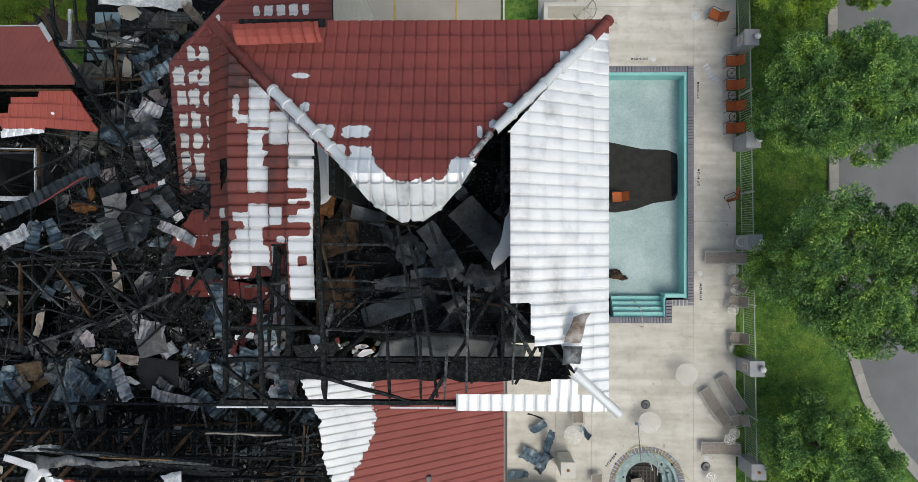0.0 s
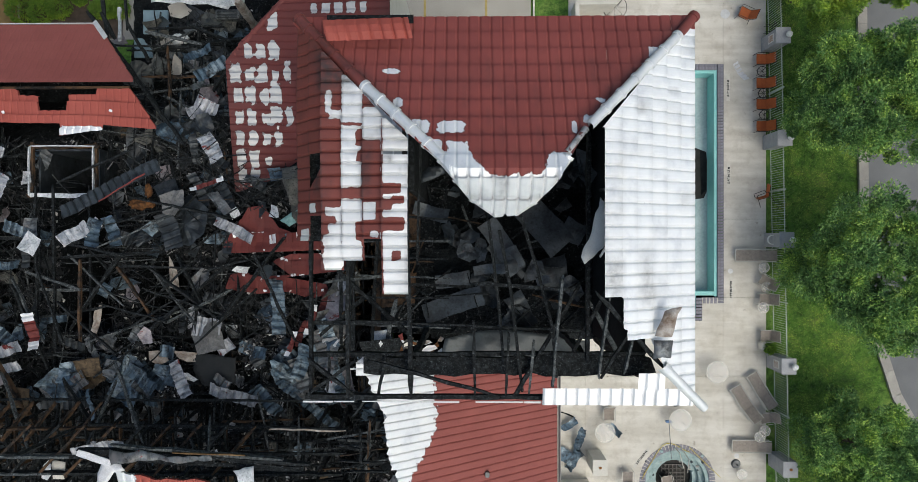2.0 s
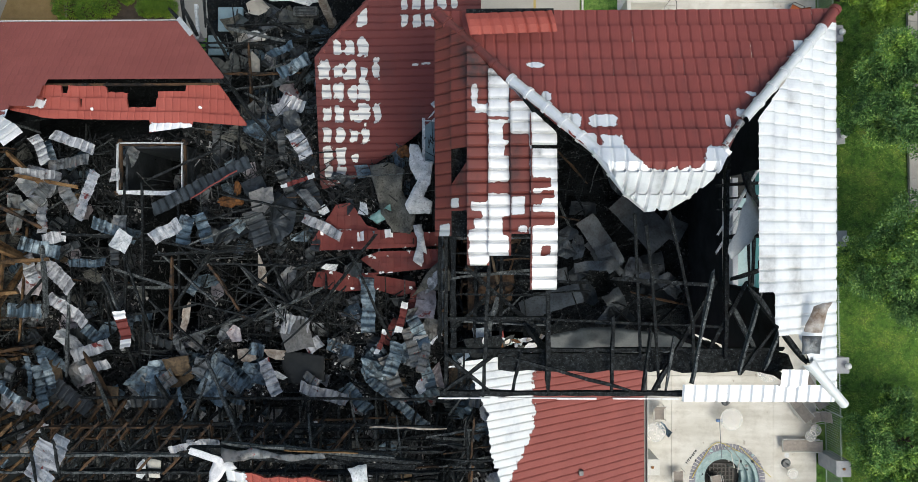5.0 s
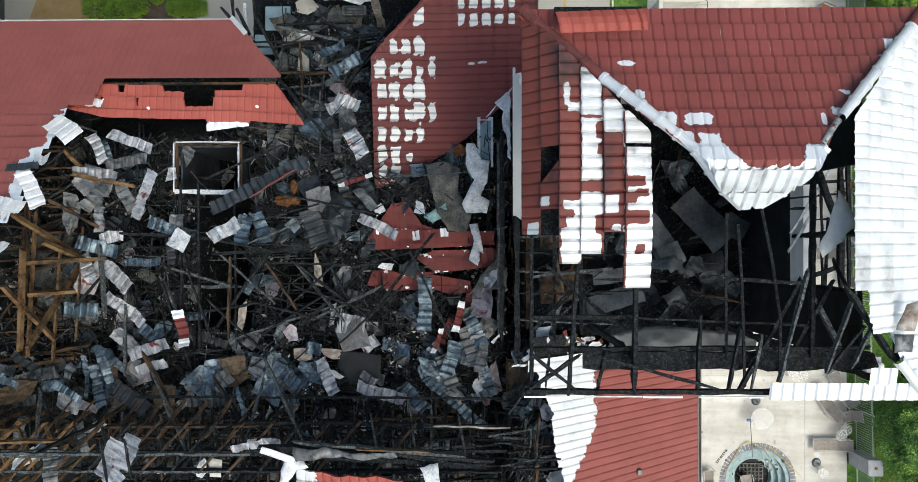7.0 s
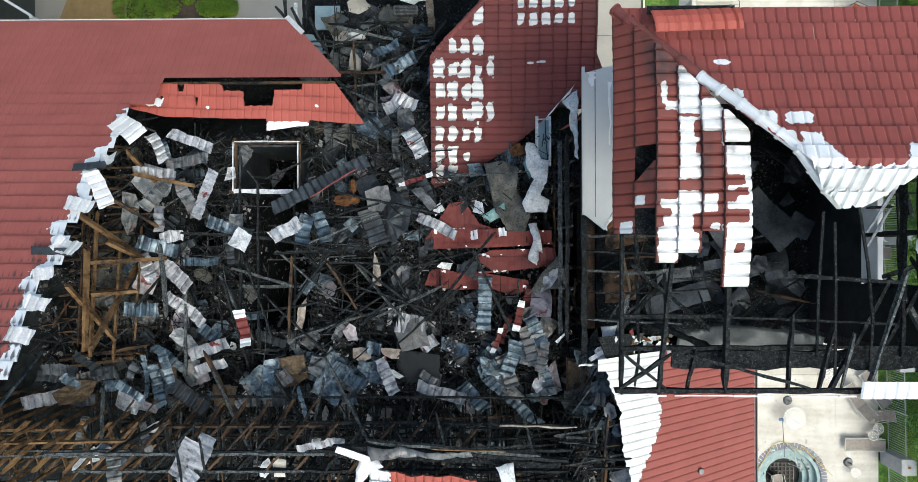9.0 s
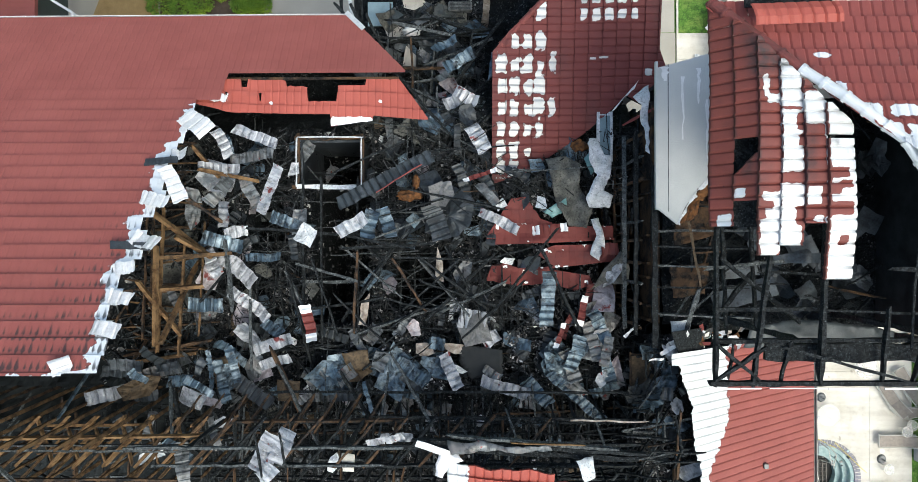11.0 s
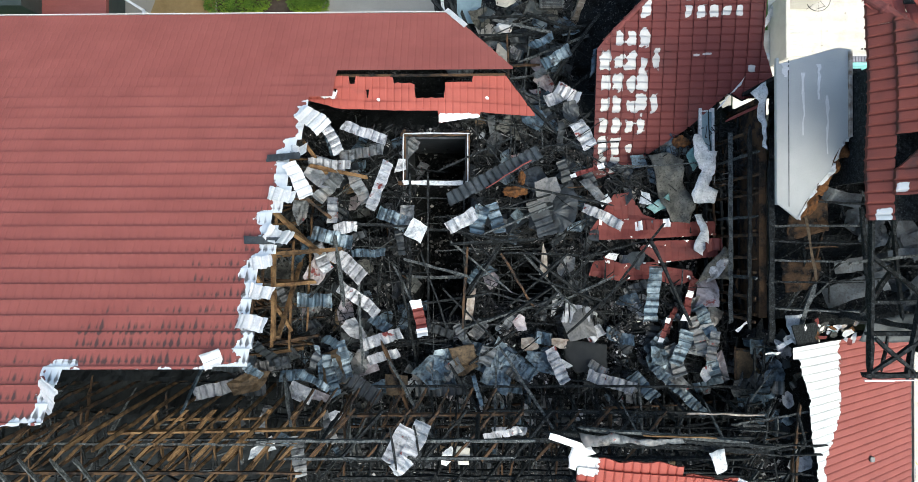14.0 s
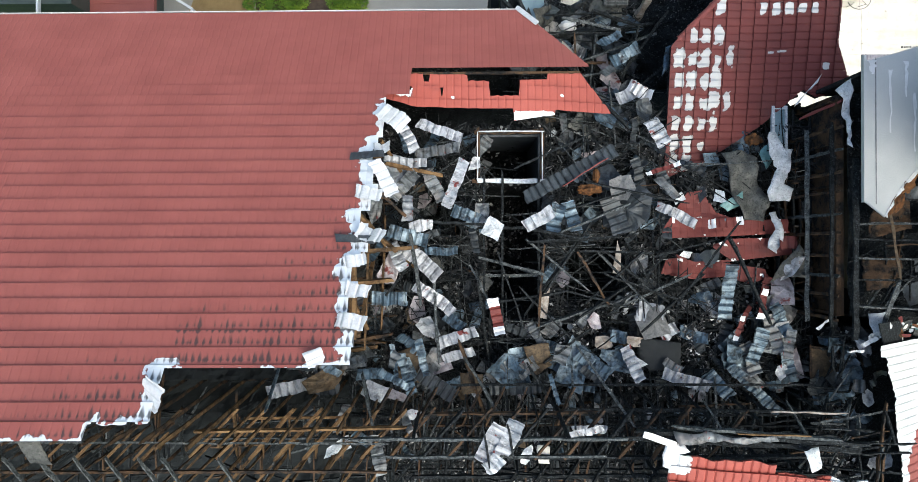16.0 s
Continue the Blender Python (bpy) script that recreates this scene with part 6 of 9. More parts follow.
heap = {}


def heap_beam(a, b, w, h, material, seed):
    a, b = Vector(a), Vector(b)
    bm = timber((b - a).length, w, h, seed)
    bm.transform(between(a, b, random.Random(seed).uniform(-20, 20)))
    verts, faces = heap.setdefault(material.name, (material, ([], [])))[1]
    bm.verts.index_update()
    base = len(verts)
    verts += [v.co.copy() for v in bm.verts]
    faces += [[base + v.index for v in f.verts] for f in bm.faces]
    bm.free()


for rows, material in ((BEAMS_A, CHAR), (BEAMS_B, CHAR), (BEAMS_C, CHAR), (BEAMS_N, CHAR)):
    for k, (x, y, z, length, w, turn, slope) in enumerate(rows):
        d = Vector((math.cos(radians(turn)) * math.cos(radians(slope)), math.sin(radians(turn)) * math.cos(radians(slope)), math.sin(radians(slope)))) * length / 2
        c = Vector((x, y, z))
        tilt = Vector((0, 0, random.Random(k).uniform(-0.25, 0.25)))
        beam(c - d - tilt, c + d + tilt, w * 0.68, w * 1.1, CHAR_ASH if k % 4 == 2 else CHAR_BROWN if k % 17 == 3 else material, seed=int(abs(x * 100) + k))

scatter = random.Random(42)


def on_bay(x, y):
    """Whether the place lies on the standing slab of the north bay."""
    return x > -7.95 and y > 1.15 + 0.62 * (x + 7.8)


count = 0
while count < 520:
    x, y = scatter.uniform(-18.5, -4.4), scatter.uniform(-4.6, 6.2)
    if y > 2.6 and not -11.8 < x < -7.9:
        continue
    if y > 6.3 - (x + 12.2) * 1.45 * -1 and x < -11:
        continue
    if x < -15.4 and y > -2.6:
        if x < -16.4:
            continue
    if on_bay(x, y) or (-7.9 < x < -4.3 and -1.75 < y < 0.95 and scatter.random() < 0.93) or (-13.1 < x < -11.3 and -2.6 < y < 2.5):
        continue
    base = floor_height(x, y)
    base = max(base, 14.6 if y < 2.9 else 12.6)
    turn = scatter.choice((0, 90, 0, 90, 0, 90, scatter.uniform(0, 180), 35, 145)) + scatter.uniform(-5, 5)
    length = scatter.uniform(0.7, 2.9)
    z = base + scatter.uniform(0.12, 1.0)
    tilt = scatter.uniform(-0.35, 0.35)
    d = Vector((math.cos(radians(turn)), math.sin(radians(turn)), tilt)) * length / 2
    c = Vector((x, y, z))
    kind = scatter.random()
    wood = CHAR if kind < (0.6 if x < -9 else 0.8) else CHAR_ASH if kind < 0.985 else CHAR_BROWN
    if count < 225:
        beam(c - d, c + d, scatter.uniform(0.02, 0.05), scatter.uniform(0.04, 0.09), wood, seed=1000 + count)
    else:
        heap_beam(c - d, c + d, scatter.uniform(0.015, 0.04), scatter.uniform(0.025, 0.06), wood, 1000 + count)
    count += 1

# debris thrown over the south side and the gap beside the low roof
for k in range(420):
    if k < 225:
        x, y = scatter.uniform(-16.3, -3.4), scatter.uniform(-7.6, -4.6)
    elif k < 330:
        x, y = scatter.uniform(-4.2, -3.5), scatter.uniform(-7.8, -2.9)
    else:
        x, y = scatter.uniform(-26.5, -16.3), scatter.uniform(-7.4, -4.5)
    z = south_height(x, y) + scatter.uniform(0.05, 3.3) * (1 if y < -4.8 else 0.5)
    turn = scatter.choice((0, 0, 0, 90, 90, 60, scatter.uniform(0, 180))) + scatter.uniform(-6, 6)
    length = scatter.uniform(0.6, 2.2) if k < 225 or k > 329 else scatter.uniform(0.4, 1.1)
    d = Vector((math.cos(radians(turn)), math.sin(radians(turn)), scatter.uniform(-0.45, 0.45))) * length / 2
    kind = scatter.random()
    heap_beam(Vector((x, y, z)) - d, Vector((x, y, z)) + d, scatter.uniform(0.03, 0.075), scatter.uniform(0.05, 0.12), CHAR if kind < 0.66 else CHAR_ASH if kind < 0.9 else CHAR_BROWN, 6000 + k)
for k in range(120):
    if k < 85:
        x, y = scatter.uniform(-16.2, -3.5), scatter.uniform(-7.4, -4.7)
    else:
        x, y = scatter.uniform(-4.2, -2.7), scatter.uniform(-6.5, -2.9)
    material = scatter.choice((GREY, SLATE, DARKM, SLATE, DARKM, FELT, PALE_FALLEN, BROWN))
    me = shard(scatter.uniform(0.3, 0.75), scatter.uniform(0.2, 0.45), 2600 + k, material) if k % 3 else ribbed_sheet(scatter.uniform(0.25, 0.7), scatter.uniform(0.15, 0.4), 2600 + k, material, 0.08, 0.04)
    me.name = "board_scrap" if material in (BROWN, FELT) else "sheet_scrap" if material in (SLATE, DARKM) else "metal_scrap"
    ob = new(me.name, me)
    ob.matrix_basis = pose(x, y, south_height(x, y) + scatter.uniform(0.1, 1.6), scatter.uniform(-30, 30), scatter.uniform(-30, 30), scatter.uniform(0, 360))
    tagged(ob, "torn scrap of burnt board" if material in (BROWN, FELT) else "torn scrap of heat-stained roof metal", "scrap", "torn scraps")
# broken sheets and sticks on the tower floor
for k in range(30):
    x, y = scatter.uniform(-2.0, 1.9), scatter.uniform(-2.2, 1.9)
    material = (TOWERM, DARKM)[k % 2]
    me = shard(scatter.uniform(0.3, 0.9), scatter.uniform(0.25, 0.55), 2800 + k, material)
    me.name = "fallen_sheet"
    ob = new("fallen_sheet", me)
    ob.matrix_basis = pose(x, y, 18.0 + scatter.uniform(0.0, 0.35), scatter.uniform(-22, 22), scatter.uniform(-22, 22), scatter.uniform(0, 360))
    tagged(ob, "dark soot-covered sheet fallen on the tower floor", "sheet metal", "fallen sheets in the tower")
for k in range(60):
    x, y, t = scatter.uniform(-3.2, 2.0), scatter.uniform(-2.3, 2.6), scatter.uniform(0, 3.14)
    d = Vector((math.cos(t), math.sin(t), scatter.uniform(-0.3, 0.3))) * scatter.uniform(0.25, 0.8)
    c = Vector((x, y, 18.0 + scatter.uniform(0, 0.4)))
    heap_beam(c - d, c + d, scatter.uniform(0.03, 0.06), scatter.uniform(0.04, 0.1), CHAR if k % 4 else CHAR_ASH if k % 8 else CHAR_BROWN, 6500 + k)

for k in range(110):
    x, y, t = scatter.uniform(-18.6, -16.0), scatter.uniform(-4.4, 3.2), scatter.uniform(0, 3.14)
    d = Vector((math.cos(t), math.sin(t), scatter.uniform(-0.3, 0.3))) * scatter.uniform(0.3, 1.1)
    c = Vector((x, y, 15.9 + scatter.uniform(0, 0.9)))
    heap_beam(c - d, c + d, scatter.uniform(0.03, 0.07), scatter.uniform(0.05, 0.11), (CHAR, CHAR_BROWN, CHAR, CHAR_ASH)[k % 4], 6700 + k)
# panels shed from the slope, thickest along the west and the south side
for k in range(0, 120, 2):
    if k > 91:
        x, y = scatter.uniform(-18.4, -13.8), scatter.uniform(-6.2, -3.4)
    elif k < 36:
        x, y = scatter.uniform(-16.0, -13.0), scatter.uniform(-3.2, 2.6)
    elif k < 80:
        x, y = scatter.uniform(-15.5, -4.7), scatter.uniform(-4.65, -2.5)
    else:
        x, y = scatter.uniform(-9.6, -7.9), scatter.uniform(1.2, 5.6)
    material, label = ((SLATE, "blue-grey heat-stained roof panel lying on rubble"), (GREY, "grey streaked steel roof panel lying on rubble"), (DARKM, "soot-black roof panel bent over charred beams"), (SLATE, "blue-grey heat-stained roof panel lying on rubble"), (DARKM, "soot-black roof panel bent over charred beams"))[k % 5]
    me = ribbed_sheet(scatter.uniform(0.45, 1.05), scatter.uniform(0.26, 0.42), 2900 + k, material, 0.08, 0.05)
    me.name = "fallen_roof_panel"
    ob = new("fallen_roof_panel", me)
    base = floor_height(x, y)
    ob.matrix_basis = pose(x, y, max(base, 14.2 if y > 2.9 else 15.6) + scatter.uniform(0.55, 1.35) + (1.2 if k > 91 else 0), scatter.uniform(-24, 24), scatter.uniform(-24, 24), scatter.uniform(0, 360))
    tagged(ob, label, "roof panel", "fallen roof panels")
for k in range(70):
    x, y = scatter.uniform(-4.6, -3.65), scatter.uniform(-2.6, 3.0)
    t = radians(scatter.choice((90, 90, 90, 0, scatter.uniform(0, 180))) + scatter.uniform(-8, 8))
    d = Vector((math.cos(t), math.sin(t), scatter.uniform(-0.4, 0.4))) * scatter.uniform(0.2, 0.45)
    c = Vector((x, y, scatter.uniform(14.2, 16.4)))
    heap_beam(c - d, c + d, scatter.uniform(0.04, 0.09), scatter.uniform(0.05, 0.12), (CHAR_BROWN, CHAR, CHAR_BROWN, CHAR_ASH)[k % 4], 6900 + k)
# small torn scraps of metal and board between the beams
SCRAP_MATS = (GREY, SLATE, DARKM, PALE_FALLEN, SLATE, DARKM, MEMW, GREY, BROWN, FELT, SLATE, DARKM, PINK)
count = 0
while count < 215:
    x, y = scatter.uniform(-16.4, -4.5), scatter.uniform(-4.7, 6.0)
    if y > 2.5 and not -11.6 < x < -7.9:
        continue
    if -13.0 < x < -11.4 and -2.4 < y < 2.4:
        continue
    if x < -11 and y > 6.2 - (x + 12.2) * 1.45:
        continue
    if on_bay(x, y) or (-7.7 < x < -4.3 and -1.75 < y < 0.85 and scatter.random() < 0.8):
        continue
    south_lane = -4.7 < y < -2.2
    if not south_lane and scatter.random() < 0.15:
        continue
    material = scatter.choice(SCRAP_MATS) if x < -9.5 or south_lane else DARKM if count % 3 else SLATE
    me = shard(scatter.uniform(0.3, 0.8), scatter.uniform(0.22, 0.5), 2000 + count, material) if count % 4 or material in (BROWN, FELT, MEMW, SPLINT) else ribbed_sheet(scatter.uniform(0.3, 0.85), scatter.uniform(0.22, 0.40), 2000 + count, material, 0.06, 0.04)
    me.name = "board_scrap" if material in (BROWN, FELT) else "sheet_scrap" if material in (SLATE, DARKM) else "metal_scrap"
    ob = new(me.name, me)
    ob.matrix_basis = pose(x, y, max(floor_height(x, y), 13.0) + scatter.uniform(0.15, 0.75), scatter.uniform(-28, 28), scatter.uniform(-28, 28), scatter.uniform(0, 360))
    tagged(ob, "torn scrap of burnt board" if material in (BROWN, FELT) else "torn scrap of heat-stained roof metal", "scrap", "torn scraps")
    count += 1

for material, (verts, faces) in heap.values():
    tagged(new("broken_lumber", as_mesh("broken_lumber", verts, faces, material)), "heaps of broken charred lumber", "lumber", kind="stuff")


def lump(name, place, size, material, label, category, seed):
    bm = bmesh.new()
    bmesh.ops.create_icosphere(bm, subdivisions=4 if max(size) > 0.15 else 2, radius=1)
    for v in bm.verts:
        d = 1 + 0.45 * noise.noise(v.co * 1.6 + Vector((seed, 0, 0))) + 0.22 * noise.noise(v.co * 5 + Vector((0, seed, 0)))
        v.co = Vector((v.co.x * size[0] * d, v.co.y * size[1] * d, v.co.z * size[2] * d))
    ob = part(name, bm, material, None, "", True)
    ob.location = place
    return tagged(ob, label, category)


def chips_material(name, dark=False, lift=1.0):
    m, n, l, b = mat(name, 0.85)
    g = n.new("ShaderNodeNewGeometry")
    if dark:
        stops = [(0.0, (0.005, 0.0058, 0.0063)), (0.72, (0.011, 0.0125, 0.0135)), (0.88, (0.020, 0.022, 0.0235)), (0.95, (0.026, 0.027, 0.028)), (0.985, (0.06, 0.064, 0.066)), (1.0, (0.22, 0.22, 0.215))]
    else:
        stops = [(0.0, (0.012, 0.0125, 0.0135)), (0.5, (0.03, 0.031, 0.033)), (0.7, (0.06, 0.053, 0.045)), (0.78, (0.12, 0.122, 0.128)), (0.90, (0.24, 0.235, 0.22)), (0.98, (0.55, 0.54, 0.52))]
    col = ramp(n, l, g.outputs["Random Per Island"], [(p, tuple(min(0.7, c * lift) for c in v)) for p, v in stops])
    l.new(col, b.inputs["Base Color"])
    return m


verts, faces = [], []
for k in range(30000):
    x, y = scatter.uniform(-17, -4.2), scatter.uniform(-4.7, 7.5)
    if y > 2.8 and not -12 < x < -7.6:
        continue
    if x < -11 and y > 6.2 - (x + 12.2) * 1.45:
        continue
    if on_bay(x, y):
        continue
    dense = noise.noise((x * 0.9, y * 0.9, 5.0))
    if dense < 0.1 and scatter.random() < 0.7:
        continue
    z = floor_height(x, y) + scatter.uniform(0.0, 0.10)
    s, t, el = scatter.uniform(0.012, 0.07), scatter.uniform(0, 6.3), scatter.uniform(0.3, 1.6)
    ca, sa = math.cos(t) * s, math.sin(t) * s
    h1, h2 = scatter.uniform(-0.6, 0.6) * s, scatter.uniform(-0.6, 0.6) * s
    b0 = len(verts)
    verts += [(x + ca, y + sa, z + h1), (x - sa * el, y + ca * el, z + h2), (x - ca, y - sa, z - h1), (x + sa * el, y - ca * el, z - h2 + 0.02)]
    faces.append((b0, b0 + 1, b0 + 2, b0 + 3))
for k in range(13000):
    if k < 9500:
        if k % 2:
            continue
        x, y = scatter.uniform(-16.3, -3.4), scatter.uniform(-8.0, -4.85)
        z = south_height(x, y)
    elif k < 11500:
        x, y = scatter.uniform(-3.6, -2.7), scatter.uniform(-7.5, -2.95)
        z = south_height(x, y)
    else:
        continue
    s, t, h1 = scatter.uniform(0.012, 0.05) if k > 11499 else scatter.uniform(0.02, 0.08), scatter.uniform(0, 6.3), scatter.uniform(-0.05, 0.05)
    ca, sa = math.cos(t) * s, math.sin(t) * s
    z += scatter.uniform(0.02, 0.15)
    b0 = len(verts)
    verts += [(x + ca, y + sa, z + h1), (x - sa, y + ca, z), (x - ca, y - sa, z - h1), (x + sa, y - ca, z + 0.02)]
    faces.append((b0, b0 + 1, b0 + 2, b0 + 3))
for k in range(5200):
    x, y = scatter.uniform(-19.2, -15.2), scatter.uniform(-4.4, 1.6)
    if noise.noise((x * 1.1, y * 1.1, 12)) < -0.08:
        continue
    z = (floor_height(x, y) if x > -16.4 else 15.75) + scatter.uniform(0.05, 0.3)
    s, t, h1 = scatter.uniform(0.02, 0.09), scatter.uniform(0, 6.3), scatter.uniform(-0.04, 0.04)
    ca, sa, el = math.cos(t) * s, math.sin(t) * s, scatter.uniform(0.3, 1.0)
    b0 = len(verts)
    verts += [(x + ca, y + sa, z + h1), (x - sa * el, y + ca * el, z), (x - ca, y - sa, z - h1), (x + sa * el, y - ca * el, z + 0.02)]
    faces.append((b0, b0 + 1, b0 + 2, b0 + 3))
for x, y, r in ((-7.05, -3.4, 0.62), (-6.6, -3.0, 0.5), (-10.3, -3.3, 0.45), (-9.4, -4.3, 0.4)):
    tagged(lump("rubble_mound", (x, y, floor_height(x, y) + 0.3), (r, r, 0.5), ASH, "mound of ash and broken plaster", "rubble", x), "mound of ash and broken plaster", "rubble")
tagged(new("ash_rubble", as_mesh("ash_rubble", verts, faces, chips_material("mixed_ash_chips", False, 0.75))), "loose chips of ash, plaster and burnt wood", "rubble", kind="stuff")
# a pale heap of broken plaster and grit
verts, faces = [], []
for k in range(3000):
    pile, rad = ((-7.05, -3.4, 0.62), (-6.6, -3.0, 0.5), (-10.3, -3.3, 0.45), (-9.4, -4.3, 0.4))[k % 4][:2], ((0.62, 0.5, 0.45, 0.4))[k % 4]
    x, y = pile[0] + scatter.gauss(0, 0.75) * rad, pile[1] + scatter.gauss(0, 0.75) * rad
    if noise.noise((x * 3.5, y * 3.5, 8)) < -0.05:
        continue
    z = floor_height(x, y) + 0.85 + 0.25 * scatter.random() - 0.25 * ((x - pile[0]) ** 2 + (y - pile[1]) ** 2) / rad
    s, t, h1, el = scatter.uniform(0.015, 0.07), scatter.uniform(0, 6.3), scatter.uniform(-0.05, 0.05), scatter.uniform(0.12, 0.7)
    ca, sa = math.cos(t) * s, math.sin(t) * s
    b0 = len(verts)
    verts += [(x + ca, y + sa, z + h1), (x - sa * el, y + ca * el, z), (x - ca, y - sa, z - h1), (x + sa * el, y - ca * el, z + 0.02)]
    faces.append((b0, b0 + 1, b0 + 2, b0 + 3))
tagged(new("plaster_grit", as_mesh("plaster_grit", verts, faces, chips_material("pale_plaster_grit", False, 1.05))), "pale heaps of broken plaster and grit", "rubble", kind="stuff")
verts, faces = [], []
for k in range(24000):
    x, y = scatter.uniform(-16.8, -3.5), scatter.uniform(-7.8, 7.2)
    if y > 2.8 and not -12 < x < -7.6:
        continue
    if x < -11 and y > 6.2 - (x + 12.2) * 1.45:
        continue
    if on_bay(x, y) or (-7.7 < x < -4.3 and -1.7 < y < 0.8):
        continue
    if -12.95 < x < -11.4 and -2.5 < y < 2.5:
        continue
    z = (floor_height(x, y) if y > -4.7 else south_height(x, y)) + scatter.uniform(0.0, 1.0) ** 1.6 * 0.9
    t, half, wide = scatter.uniform(0, 6.3), scatter.uniform(0.03, 0.2), scatter.uniform(0.005, 0.016)
    ca, sa, up = math.cos(t), math.sin(t), scatter.uniform(-0.5, 0.5)
    b0 = len(verts)
    verts += [(x + ca * half - sa * wide, y + sa * half + ca * wide, z + up * half), (x - ca * half - sa * wide, y - sa * half + ca * wide, z - up * half), (x - ca * half + sa * wide, y - sa * half - ca * wide, z - up * half), (x + ca * half + sa * wide, y + sa * half - ca * wide, z + up * half)]
    faces.append((b0, b0 + 1, b0 + 2, b0 + 3))
tagged(new("charred_splinters", as_mesh("charred_splinters", verts, faces, chips_material("charred_splinters", True))), "charred splinters and lath strewn over the rubble", "rubble", kind="stuff")

# ---- burnt stud walls along the south side ----
studs = thing("stud_wall", "burnt timber stud wall with plates and braces", "stud wall", "burnt stud walls")
k = 0
x = -27.0
while x < -4.4:
    k += 1
    rnd = random.Random(900 + k)
    tall = 21.2 - 0.25 * max(0, x + 20) if x < -16.2 else 18.6 + rnd.uniform(-0.5, 0.5)
    if x < -16.2:
        tall = max(19.9, tall)
    wood = TRUSS if -20.5 < x < -15.2 else CHAR_BROWN if x < -13.5 else CHAR
    for y0, y1, top in ((-4.6, -4.95, tall), (-6.1, -6.4, tall - 0.2)):
        if rnd.random() < 0.12 and x > -16:
            continue
        beam((x + rnd.uniform(-0.05, 0.05), y0, 13.4), (x + rnd.uniform(-0.12, 0.12), y1, top + rnd.uniform(-0.3, 0.2)), 0.045, 0.10, wood, "stud", seed=3000 + k * 3 + int(-y0), parent=studs)
    x += 0.61
for k, (a, b, w, m) in enumerate((((-10.9, -4.85, 18.2), (-4.2, -4.9, 18.35), 0.09, CHAR), ((-6.03, -4.75, 18.9), (-4.14, -4.79, 18.95), 0.05, SPLINT), ((-14.5, -4.95, 18.3), (-10.2, -4.9, 18.3), 0.07, CHAR_BROWN), ((-20.0, -4.95, 19.9), (-15.0, -5.0, 19.4), 0.06, RAW),
                                  ((-14.0, -5.5, 18.6), (-4.2, -5.45, 18.6), 0.08, CHAR), ((-15.0, -6.0, 18.5), (-4.3, -6.0, 18.5), 0.08, CHAR), ((-15.0, -6.6, 18.2), (-4.3, -6.55, 18.2), 0.09, CHAR), ((-26, -5.4, 19.2), (-15.5, -5.45, 19.2), 0.06, CHAR_ASH), ((-26, -6.0, 19.6), (-15.5, -6.0, 19.6), 0.07, CHAR_BROWN),
                                  ((-14.0, -4.35, 17.5), (-4.2, -4.4, 17.4), 0.07, CHAR), ((-9.8, -4.72, 20.75), (-4.6, -5.05, 20.7), 0.10, CHAR), ((-10.0, -4.9, 20.7), (-4.8, -5.2, 20.62), 0.12, CHAR), ((-9.0, -4.6, 20.85), (-5.2, -4.95, 20.7), 0.08, CHAR_ASH), ((-7.6, -4.75, 20.9), (-6.0, -4.8, 20.9), 0.03, RAW))):
    beam(a, b, w, w * 1.6, m, "plate", seed=4000 + k, parent=studs)
for k, x in enumerate((-24.2, -23.4, -22.55, -21.8, -21.05, -20.5, -19.2)):
    beam((x - 0.1, -5.45, 20.3), (x + 0.12, -6.3, 19.7), 0.05, 0.13, CHAR_ASH, "ashen_stub", seed=4100 + k, parent=studs)
for k in range(9):
    x = -16.0 + 0.6 * k
    beam((x + 0.45, -4.35, 17.9), (x - 0.05, -5.2, 18.4), 0.06, 0.15, CHAR_BROWN, "short_rafter", seed=4140 + k, parent=studs)
for k in range(34):
    x = -16.2 + 0.37 * k
    beam((x, -4.9, 16.1), (x + 0.04, -8.4, 16.15), 0.05, 0.16, CHAR if k % 3 else CHAR_ASH, "ceiling_joist", seed=4860 + k, parent=studs)
for k, (y, z) in enumerate(((-5.25, 17.2), (-5.7, 16.6), (-6.3, 17.4), (-6.9, 16.7), (-7.4, 17.2))):
    beam((-16.4, y, z), (-10.2, y + 0.05, z + 0.1), 0.06, 0.10, CHAR_BROWN if k == 1 else CHAR, "girt", seed=4900 + k, parent=studs)
    beam((-10.4, y, z), (-3.3, y - 0.05, z - 0.1), 0.06, 0.10, CHAR, "girt", seed=4910 + k, parent=studs)
